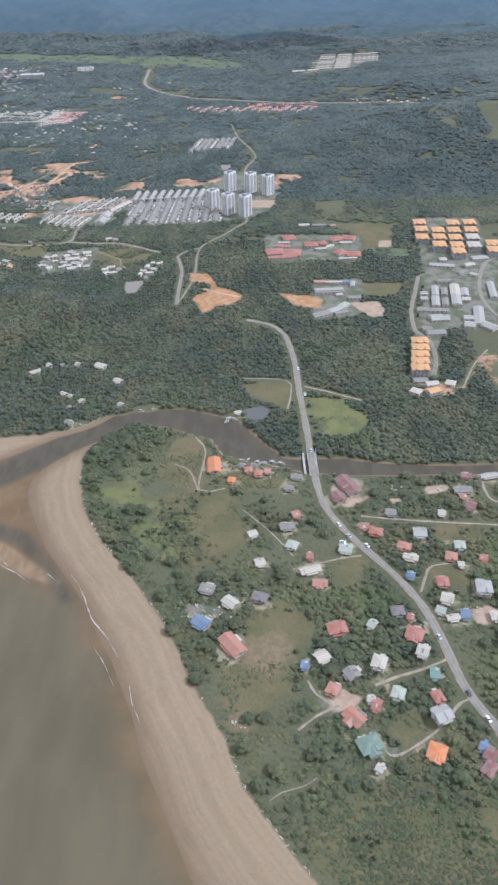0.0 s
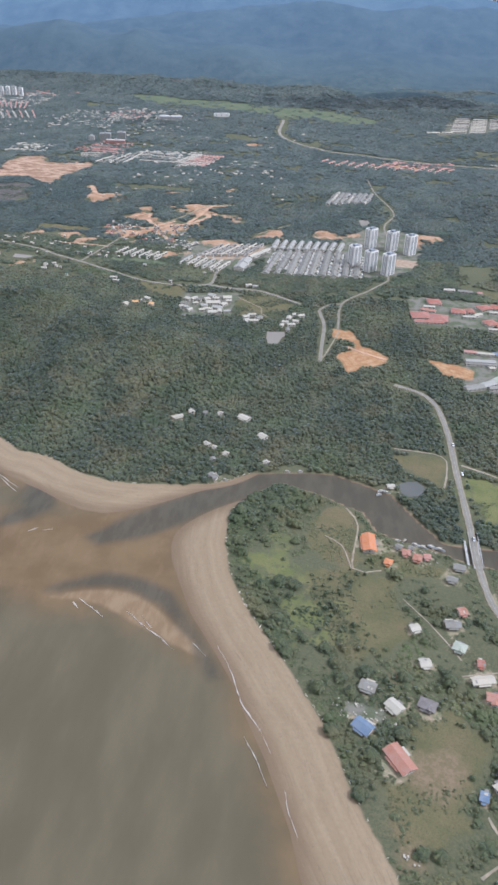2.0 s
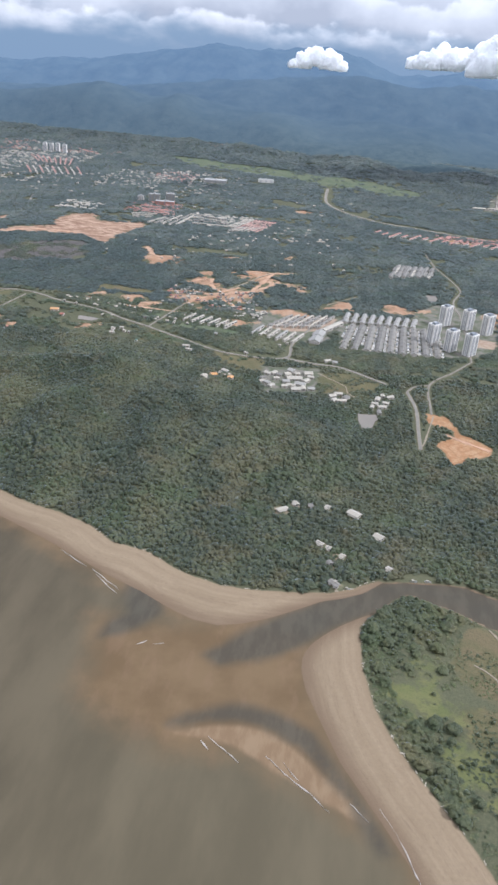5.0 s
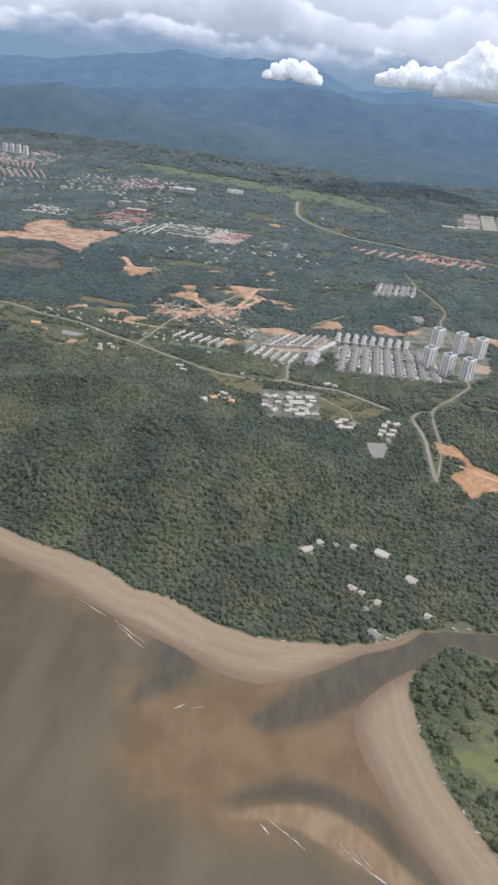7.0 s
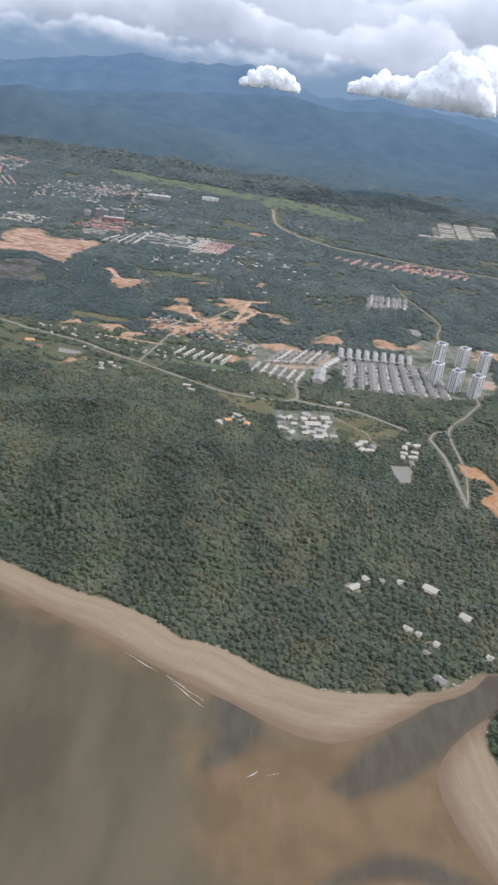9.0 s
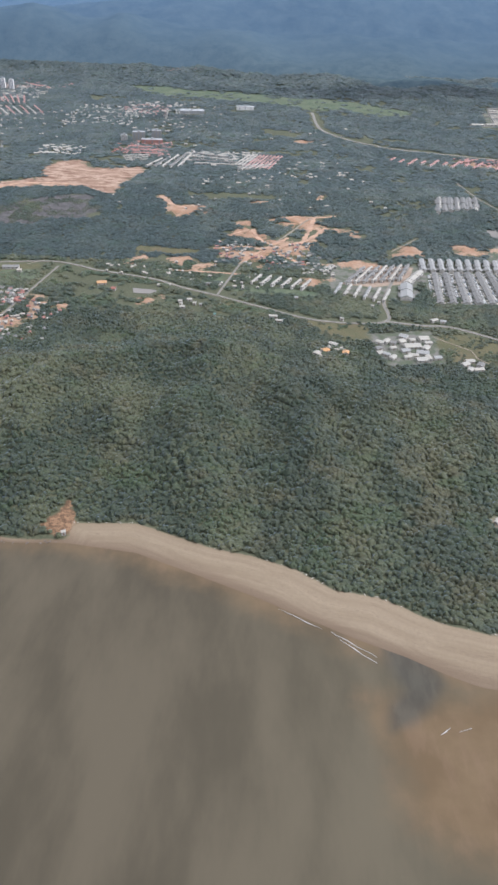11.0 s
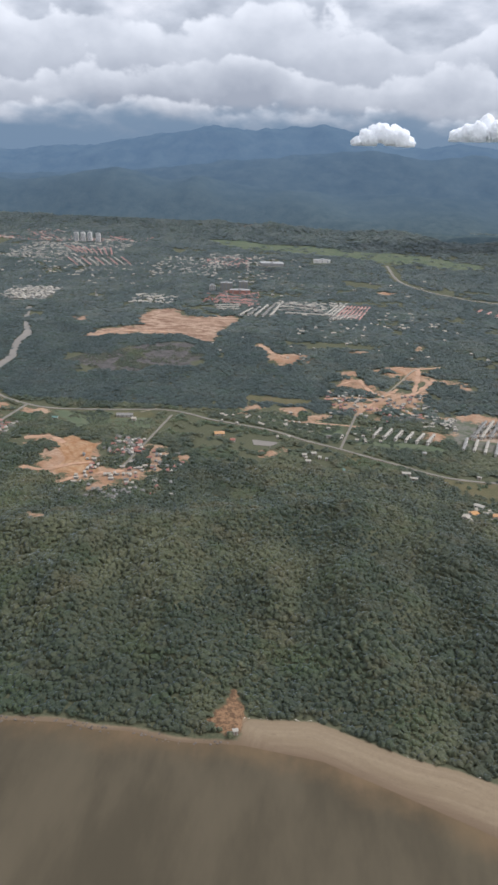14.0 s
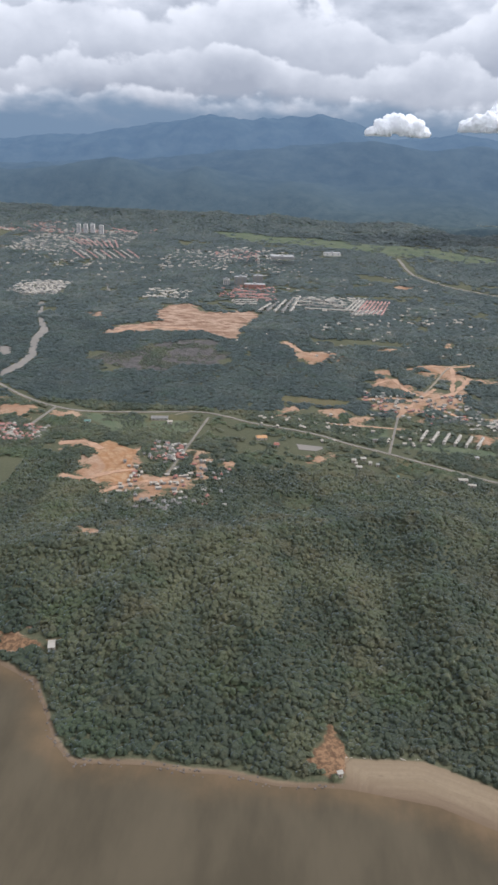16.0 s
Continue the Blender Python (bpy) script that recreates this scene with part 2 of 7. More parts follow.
def terrain_material():
    m = Nodes("ground_cover", 0.92)
    rag = m.math("MULTIPLY", m.math("SUBTRACT", m.noise(0.09, 6.0, 0.65), 0.5), 22.0)
    fine = m.noise(0.55, 5.0, 0.65)
    broad = m.noise(0.018, 4.0)
    under = m.mix(m.ramp(fine, 0.35, 0.65), (0.062, 0.066, 0.036), (0.095, 0.091, 0.051))
    under = m.mix(m.ramp(broad, 0.42, 0.68, 0.0, 0.6), under, (0.101, 0.099, 0.055))
    tuft = m.noise(1.5, 5.0, 0.75)
    under = m.mix(m.ramp(tuft, 0.50, 0.64, 0.0, 0.7), under, (0.044, 0.050, 0.028))

    def area(name, wobble=0.4, soft=2.5, broken=0.0):
        d = m.math("ADD", m.field(name), m.math("MULTIPLY", rag, wobble))
        if broken:
            d = m.math("ADD", d, m.math("MULTIPLY", m.math("SUBTRACT", m.noise(0.05, 7.0, 0.72), 0.49), broken))
        return m.ramp(d, -soft, soft)

    grass = m.mix(m.ramp(m.noise(0.05, 5.0, 0.6), 0.36, 0.66), (0.084, 0.077, 0.036), (0.118, 0.097, 0.048))
    grass = m.mix(m.ramp(fine, 0.4, 0.7, 0.0, 0.5), grass, (0.088, 0.088, 0.044))
    grass = m.mix(m.ramp(m.noise(0.028, 4.0), 0.50, 0.66, 0.0, 0.85), grass, (0.128, 0.098, 0.054))
    grass = m.mix(m.ramp(tuft, 0.50, 0.64, 0.0, 0.75), grass, (0.046, 0.056, 0.028))
    grass = m.mix(m.ramp(tuft, 0.46, 0.34, 0.0, 0.6), grass, (0.130, 0.122, 0.066))
    c = m.mix(area("grass", 0.8, 3.0, 25.0), under, grass)
    lush = m.mix(m.ramp(m.noise(0.07, 4.0), 0.35, 0.65), (0.100, 0.108, 0.040), (0.132, 0.128, 0.052))
    lush = m.mix(m.ramp(tuft, 0.50, 0.64, 0.0, 0.7), lush, (0.050, 0.064, 0.026))
    c = m.mix(area("lush", 1.6, 9.0, 120.0), c, lush)
    pasture = m.mix(m.ramp(m.noise(0.05, 5.0, 0.6), 0.36, 0.66), (0.076, 0.096, 0.054), (0.104, 0.114, 0.066))
    c = m.mix(area("pasture", 0.8, 3.0, 25.0), c, pasture)
    cleared = m.mix(m.ramp(m.noise(0.16, 7.0, 0.8), 0.44, 0.58), (0.060, 0.056, 0.048), (0.108, 0.094, 0.088))
    c = m.mix(area("cleared", 0.8, 5.0, 60.0), c, cleared)
    urban = m.mix(m.ramp(m.noise(0.07, 6.0, 0.7), 0.42, 0.6), (0.150, 0.138, 0.112), (0.078, 0.088, 0.050))
    c = m.mix(area("urban", 0.5, 3.0, 40.0), c, urban)
    yard = m.mix(m.ramp(m.noise(0.25, 6.0, 0.7), 0.40, 0.60), (0.255, 0.200, 0.138), (0.135, 0.140, 0.078))
    c = m.mix(area("yard", 0.35, 2.0, 36.0), c, yard)
    soil = m.mix(m.ramp(m.noise(0.045, 6.0, 0.65), 0.40, 0.60), (0.272, 0.155, 0.086), (0.330, 0.228, 0.150))
    soil = m.mix(m.ramp(m.noise(0.22, 5.0, 0.7, m.stretch((1, 3, 1), 20)), 0.46, 0.64, 0.0, 0.8), soil, (0.22, 0.115, 0.062))
    soil = m.mix(m.ramp(m.noise(0.024, 5.0, 0.6), 0.48, 0.62, 0.0, 0.65), soil, (0.235, 0.135, 0.080))
    rills = m.math("MULTIPLY", m.math("SUBTRACT", m.noise(0.13, 6.0, 0.7, m.stretch((1.0, 2.6, 1.0), 20)), 0.47), 38.0)
    d = m.math("ADD", m.math("ADD", m.field("soil"), rills), m.math("MULTIPLY", m.math("SUBTRACT", m.noise(0.045, 7.0, 0.74), 0.505), 95.0))
    c = m.mix(m.ramp(d, -2.0, 2.5), c, soil)
    # the pit floor has no steps: shade of ledges painted as dark contour bands
    ledge_shade = m.math("FRACT", m.math("ADD", m.math("MULTIPLY", m.field("pit"), 0.13), m.math("MULTIPLY", m.noise(0.03, 3.0), 1.2)))
    pit = m.mix(m.ramp(m.noise(0.12, 6.0, 0.7), 0.40, 0.62), (0.270, 0.142, 0.066), (0.335, 0.215, 0.120))
    pit = m.mix(m.ramp(ledge_shade, 0.60, 0.95, 0.0, 0.5), pit, (0.200, 0.095, 0.042))
    pit = m.mix(m.ramp(m.noise(0.4, 5.0, 0.75), 0.52, 0.66, 0.0, 0.6), pit, (0.210, 0.110, 0.052))
    c = m.mix(area("pit", 0.22, 1.2), c, pit)
    lot = m.mix(m.ramp(m.noise(0.18, 6.0, 0.7), 0.40, 0.62), (0.300, 0.232, 0.168), (0.245, 0.170, 0.115))
    c = m.mix(area("lot", 0.15, 1.2), c, lot)
    dry = m.mix(m.ramp(m.noise(0.3, 6.0, 0.7), 0.40, 0.62), (0.118, 0.094, 0.052), (0.165, 0.122, 0.076))
    c = m.mix(area("dry", 0.5, 4.0, 14.0), c, dry)
    grade = m.noise(0.045, 7.0, 0.74, m.stretch((0.8, 1.5, 1.0), 25))
    works = m.mix(m.ramp(grade, 0.42, 0.58), (0.165, 0.092, 0.056), (0.345, 0.238, 0.162))
    works = m.mix(m.ramp(m.noise(0.02, 4.0), 0.45, 0.62, 0.0, 0.5), works, (0.265, 0.170, 0.110))
    c = m.mix(area("works", 1.2, 4.0, 80.0), c, works)
    scar = m.mix(m.ramp(m.noise(0.35, 6.0, 0.75), 0.42, 0.60), (0.095, 0.056, 0.030), (0.225, 0.132, 0.070))
    c = m.mix(area("scar", 0.35, 1.0, 13.0), c, scar)
    tide = m.tree.nodes.new("ShaderNodeCombineXYZ")
    m.put(tide.inputs[0], m.math("MULTIPLY", m.field("sand"), 0.16))
    m.put(tide.inputs[1], m.math("MULTIPLY", m.noise(0.004, 3.0), 9.0))
    m.put(tide.inputs[2], m.noise(0.03, 3.0))
    streak = m.noise(1.0, 6.0, 0.6, tide.outputs[0])
    sand = m.mix(m.ramp(streak, 0.35, 0.68), (0.200, 0.148, 0.091), (0.240, 0.181, 0.115))
    sand = m.mix(m.ramp(fine, 0.35, 0.7, 0.0, 0.35), sand, (0.166, 0.124, 0.083))
    sep = m.tree.nodes.new("ShaderNodeSeparateXYZ")
    m.link(m.pos, sep.inputs[0])
    wet = m.ramp(m.math("ADD", sep.outputs[2], m.math("MULTIPLY", m.math("SUBTRACT", streak, 0.5), 0.7)), 0.95, -0.25)
    line = m.ramp(m.math("ABSOLUTE", m.math("SUBTRACT", m.noise(2.2, 2.0, 0.5, tide.outputs[0]), 0.5)), 0.012, 0.0, 0.0, 0.45)
    sand = m.mix(line, sand, (0.130, 0.094, 0.062))
    sand = m.mix(wet, sand, (0.126, 0.086, 0.052))
    shore = m.ramp(m.math("ADD", m.field("sand"), m.math("MULTIPLY", rag, 0.18)), -0.8, 1.2)
    c = m.mix(shore, c, sand)
    rough = m.math("SUBTRACT", 0.92, m.math("MULTIPLY", m.math("MULTIPLY", wet, shore), 0.12))
    m.bump(m.noise(0.4, 5.0, 0.7), 0.6, 0.5)
    m.bsdf.inputs["Specular IOR Level"].default_value = 0.2
    return m.done(c, rough)


def sea_material():
    m = Nodes("muddy_sea_water", 0.3)
    rag = m.math("MULTIPLY", m.math("SUBTRACT", m.noise(0.030, 6.0, 0.62), 0.5), 34.0)
    swirl = m.noise(0.012, 5.0, 0.6, m.stretch((2.2, 0.7, 1), 30))
    c = m.mix(m.ramp(swirl, 0.35, 0.66), (0.064, 0.052, 0.033), (0.092, 0.074, 0.047))
    # water paler to the east: haze and sky reflection painted into its colour
    east = m.tree.nodes.new("ShaderNodeSeparateXYZ")
    m.link(m.pos, east.inputs[0])
    east_haze = m.ramp(m.math("ADD", east.outputs[0], m.math("MULTIPLY", rag, 2.0)), -430.0, -190.0)
    c = m.mix(east_haze, c, m.mix(m.ramp(swirl, 0.35, 0.66), (0.082, 0.068, 0.042), (0.106, 0.087, 0.054)))
    shallow = m.ramp(m.math("ADD", m.field("shallow"), rag), -16, 14)
    c = m.mix(shallow, c, m.mix(m.ramp(m.noise(0.03, 5.0), 0.35, 0.65), (0.108, 0.072, 0.037), (0.138, 0.094, 0.050)))
    drift = m.noise(0.10, 5.0, 0.6, m.stretch((1.0, 0.35, 1), 35))
    c = m.mix(m.math("MULTIPLY", m.ramp(drift, 0.50, 0.66), m.math("MULTIPLY", shallow, 0.35)), c, (0.158, 0.104, 0.062))
    bar = m.ramp(m.math("ADD", m.field("bar"), m.math("MULTIPLY", rag, 0.16)), -1.6, 3.0)
    c = m.mix(m.math("MULTIPLY", bar, 0.85), c, m.mix(m.ramp(drift, 0.4, 0.62), (0.168, 0.112, 0.064), (0.212, 0.148, 0.088)))
    channel = m.ramp(m.math("ADD", m.field("channel"), m.math("MULTIPLY", rag, 0.40)), -7.0, 4.0, 0.0, 0.86)
    c = m.mix(channel, c, m.mix(m.ramp(drift, 0.4, 0.62), (0.054, 0.048, 0.036), (0.070, 0.062, 0.046)))
    ripple = m.noise(0.5, 4.0, 0.6, m.stretch((1.0, 0.45, 1), 25))
    m.bump(ripple, 0.12, 0.15)
    m.bsdf.inputs["IOR"].default_value = 1.33
    m.bsdf.inputs["Specular IOR Level"].default_value = 0.14
    return m.done(c, 0.5)


def range_material():
    """Distant wooded range, a plain far backdrop: blue air haze painted into base colour and emission, more with
    distance.
    """
    m = Nodes("distant_wooded_range", 1.0)
    wood = m.noise(0.012, 7.0, 0.7)
    spur = m.noise(0.0022, 5.0, 0.6)
    c = m.mix(m.ramp(wood, 0.34, 0.68), (0.034, 0.046, 0.046), (0.052, 0.065, 0.061))
    c = m.mix(m.ramp(spur, 0.42, 0.7, 0.0, 0.3), c, (0.064, 0.078, 0.070))
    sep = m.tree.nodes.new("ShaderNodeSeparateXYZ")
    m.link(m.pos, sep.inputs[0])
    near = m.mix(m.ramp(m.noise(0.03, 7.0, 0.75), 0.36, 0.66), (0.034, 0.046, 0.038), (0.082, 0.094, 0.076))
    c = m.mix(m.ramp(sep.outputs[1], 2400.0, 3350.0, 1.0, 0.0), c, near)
    scar = m.ramp(m.math("ADD", m.noise(0.010, 6.0, 0.7), m.ramp(sep.outputs[1], 2900.0, 3300.0, 0.0, -0.2)), 0.665, 0.70, 0.0, 0.55)
    c = m.mix(scar, c, (0.20, 0.15, 0.105))
    # airlight painted as a glow: emission rises with distance in place of haze
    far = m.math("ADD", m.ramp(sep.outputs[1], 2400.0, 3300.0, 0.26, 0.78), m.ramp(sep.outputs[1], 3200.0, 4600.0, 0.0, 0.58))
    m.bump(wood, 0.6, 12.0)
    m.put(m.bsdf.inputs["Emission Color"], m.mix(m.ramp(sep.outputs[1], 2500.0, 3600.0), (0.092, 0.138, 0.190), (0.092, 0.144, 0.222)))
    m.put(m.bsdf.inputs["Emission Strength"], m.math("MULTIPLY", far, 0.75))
    m.bsdf.inputs["Specular IOR Level"].default_value = 0.0
    return m.done(c)


M = {}
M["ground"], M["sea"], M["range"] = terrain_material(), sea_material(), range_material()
M["leaf"] = leaf_material("forest_leaves", (0.036, 0.048, 0.028), (0.081, 0.097, 0.046), (0.156, 0.150, 0.070))
M["leaf_near"] = leaf_material("garden_leaves", (0.048, 0.060, 0.028), (0.098, 0.112, 0.046), (0.170, 0.164, 0.068))
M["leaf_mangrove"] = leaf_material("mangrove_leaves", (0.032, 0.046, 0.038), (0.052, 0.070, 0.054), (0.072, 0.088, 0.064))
# leaves of the far woods: distance haze painted in as a greyer, bluer green
M["leaf_plain_haze"] = leaf_material("plain_leaves_hazed", (0.036, 0.050, 0.040), (0.076, 0.096, 0.076), (0.118, 0.132, 0.096))
M["bark"] = grainy("grey_brown_bark", (0.20, 0.15, 0.11), 0.9)
M["asphalt"] = grainy("worn_grey_asphalt", (0.166, 0.149, 0.118), 0.85, 0.2, 0.2)
M["earth_track"] = grainy("orange_earth_track", (0.36, 0.215, 0.125), 0.95, 0.3, 0.08)
M["gravel"] = grainy("pale_gravel_track", (0.235, 0.190, 0.132), 0.95, 0.25, 0.3)
M["concrete"] = grainy("stained_concrete", (0.32, 0.305, 0.28), 0.85)
M["plaster"] = grainy("white_plaster_wall", (0.50, 0.455, 0.39), 0.8)
M["pondwater"] = grainy("silty_pond_water", (0.175, 0.150, 0.118), 0.6, 0.15, 0.03)
M["darkpond"] = grainy("dark_pond_water", (0.062, 0.060, 0.050), 0.35, 0.15, 0.05)
M["grey_wall"] = grainy("grey_rendered_wall", (0.33, 0.32, 0.30), 0.8)
M["timber"] = grainy("weathered_timber", (0.26, 0.19, 0.13), 0.85)
M["rock"] = grainy("wet_shore_rock", (0.115, 0.09, 0.068), 0.8, 0.4, 0.6)
M["foam"] = grainy("white_sea_foam", (0.36, 0.325, 0.28), 0.9, 0.15, 0.5)
M["line"] = grainy("white_road_paint", (0.34, 0.32, 0.28), 0.7)
M["strip"] = grainy("grey_glazed_strip", (0.22, 0.235, 0.25), 0.4)
M["bright"] = grainy("white_painted_tower_wall", (0.74, 0.70, 0.64), 0.7, 0.12)
M["drift"] = grainy("bleached_driftwood", (0.46, 0.40, 0.32), 0.9)
M["rubber"] = grainy("black_rubber", (0.02, 0.02, 0.02), 0.9)
glass = Nodes("dark_window_glass", 0.12)
M["glass"] = glass.done((0.045, 0.055, 0.065))
ROOFS = {
    "red": (0.262, 0.090, 0.054), "salmon": (0.290, 0.122, 0.072), "orange": (0.423, 0.144, 0.039), "maroon": (0.170, 0.074, 0.061), "white": (0.353, 0.315, 0.247), "cream": (0.361, 0.312, 0.238), "grey": (0.160, 0.145, 0.119), "greyblue": (0.178, 0.161, 0.132), "blue": (0.098, 0.139, 0.202), "bluewhite": (0.270, 0.254, 0.219), "teal": (0.098, 0.176, 0.139), "green": (0.115, 0.160, 0.115), "palegreen": (0.279, 0.291, 0.221), "dark": (0.115, 0.094, 0.082), "amber": (0.459, 0.238, 0.082), "pink": (0.344, 0.164, 0.123)}
WORDS = {"red": "red", "salmon": "salmon-pink", "orange": "bright orange", "maroon": "dark maroon", "white": "white", "cream": "cream",
         "grey": "grey", "greyblue": "grey-blue", "blue": "deep blue", "bluewhite": "pale blue", "teal": "teal", "green": "dull green",
         "palegreen": "pale green", "dark": "dark brown", "amber": "amber", "pink": "faded pink"}
for key, value in ROOFS.items():
    M["roof_" + key] = roof_paint(WORDS[key].replace("-", "_").replace(" ", "_") + "_roofing", value)


# ---- building blocks ----
def mesh_of(name, verts, faces, mats, smooth=False):
    me = bpy.data.meshes.new(name)
    me.from_pydata([tuple(v) for v in verts], [], faces)
    for m in mats if isinstance(mats, (list, tuple)) else [mats]:
        me.materials.append(m)
    if smooth:
        me.shade_smooth()
    return me


def bulk(name, verts, tris, mat, smooth=False):
    """A large triangle mesh straight from arrays."""
    me = bpy.data.meshes.new(name)
    me.vertices.add(len(verts))
    me.vertices.foreach_set("co", np.asarray(verts, np.float32).ravel())
    k = tris.shape[1]
    me.loops.add(tris.size)
    me.loops.foreach_set("vertex_index", np.asarray(tris, np.int32).ravel())
    me.polygons.add(len(tris))
    me.polygons.foreach_set("loop_start", np.arange(0, tris.size, k, dtype=np.int32))
    me.update(calc_edges=True)
    me.validate()
    me.materials.append(mat)
    if smooth:
        me.shade_smooth()
    return me


def part(name, data, parent, label=""):
    ob = new(name, data)
    ob.parent = parent
    return tagged(ob, label) if label else ob


def thing(name, x, y, z, turn, label, category, group="", kind=""):
    ob = new(name)
    ob.empty_display_size = 1.0
    ob.matrix_world = pose(x, y, z, 0, 0, turn)
    return tagged(ob, label, category, group, kind)


def box(x0, y0, z0, x1, y1, z1):
    v = [(x, y, z) for z in (z0, z1) for y in (y0, y1) for x in (x0, x1)]
    return v, [(0, 2, 3, 1), (4, 5, 7, 6), (0, 1, 5, 4), (1, 3, 7, 5), (3, 2, 6, 7), (2, 0, 4, 6)]


def joined(*solids):
    verts, faces = [], []
    for v, f in solids:
        k = len(verts)
        verts += list(v)
        faces += [tuple(i + k for i in q) for q in f]
    return verts, faces


def gable(length, width, base, rise, over=0.6, thick=0.25):
    """A pitched roof along x with real thickness and overhang."""
    a, b = length / 2 + over, width / 2 + over
    slope = rise / (width / 2)
    low = base - slope * over
    top = base + rise
    v, f = [], []
    for x in (-a, a):
        v += [(x, -b, low), (x, 0, top), (x, b, low), (x, b, low + thick), (x, 0, top + thick * 1.2), (x, -b, low + thick)]
    f = [(5, 4, 3, 2, 1, 0), (6, 7, 8, 9, 10, 11), (0, 1, 7, 6), (1, 2, 8, 7), (2, 3, 9, 8), (3, 4, 10, 9), (4, 5, 11, 10), (5, 0, 6, 11)]
    return v, f


def hip(length, width, base, rise, over=0.7, thick=0.25):
    a, b = length / 2 + over, width / 2 + over
    r = max(length / 2 - width / 2, 0.4)
    z = base - 0.15
    v = [(-a, -b, z), (a, -b, z), (a, b, z), (-a, b, z), (-a, -b, z + thick), (a, -b, z + thick), (a, b, z + thick), (-a, b, z + thick),
         (-r, 0, base + rise), (r, 0, base + rise)]
    f = [(3, 2, 1, 0), (0, 1, 5, 4), (1, 2, 6, 5), (2, 3, 7, 6), (3, 0, 4, 7), (4, 5, 9, 8), (5, 6, 9), (6, 7, 8, 9), (7, 4, 8)]
    return v, f


def gable_wall(length, width, height, rise):
    a, b = length / 2, width / 2
    v, f = box(-a, -b, 0, a, b, height)
    v += [(-a, 0, height + rise * 0.96), (a, 0, height + rise * 0.96)]
    return v, f[:1] + f[2:] + [(4, 8, 6), (5, 7, 9)]


window_mesh, door_mesh, pane_mesh = None, None, None


def fittings():
    """Shared meshes of a window, its pane, and a door."""
    global window_mesh, door_mesh, pane_mesh
    bars = joined(box(-0.8, -0.08, 0, 0.8, 0.06, 0.12), box(-0.8, -0.08, 1.2, 0.8, 0.06, 1.32), box(-0.8, -0.08, 0.12, -0.68, 0.06, 1.2),
                  box(0.68, -0.08, 0.12, 0.8, 0.06, 1.2), box(-0.05, -0.08, 0.12, 0.05, 0.06, 1.2))
    window_mesh = mesh_of("window_frame", *bars, M["plaster"])
    pane_mesh = mesh_of("pane", *box(-0.68, -0.03, 0.12, 0.68, 0.03, 1.2), M["glass"])
    door_mesh = mesh_of("door", *box(-0.5, -0.07, 0, 0.5, 0.05, 2.05), M["timber"])


fittings()


def set_part(name, data, parent, x, y, z, turn=0.0):
    ob = part(name, data, parent)
    ob.matrix_basis = pose(x, y, z, 0, 0, turn)
    return ob


def openings(parent, length, width, storeys, rng):
    """Windows on all four sides and a door."""
    for s in range(storeys):
        z = 0.7 + 2.35 * s
        n = max(1, int(length / 4.2))
        for k in range(n):
            x = (k + 0.5) / n * length - length / 2
            for side, turn in ((-1, 0), (1, 180)):
                if s == 0 and k == n // 2 and side < 0:
                    set_part("door", door_mesh, parent, x, side * (width / 2 + 0.02), 0.0, turn)
                    continue
                w = set_part("window", window_mesh, parent, x, side * (width / 2 + 0.03), z, turn)
                part("pane", pane_mesh, w)
        for side, turn in ((-1, 270), (1, 90)):
            w = set_part("window", window_mesh, parent, side * (length / 2 + 0.03), 0.0, z, turn)
            part("pane", pane_mesh, w)


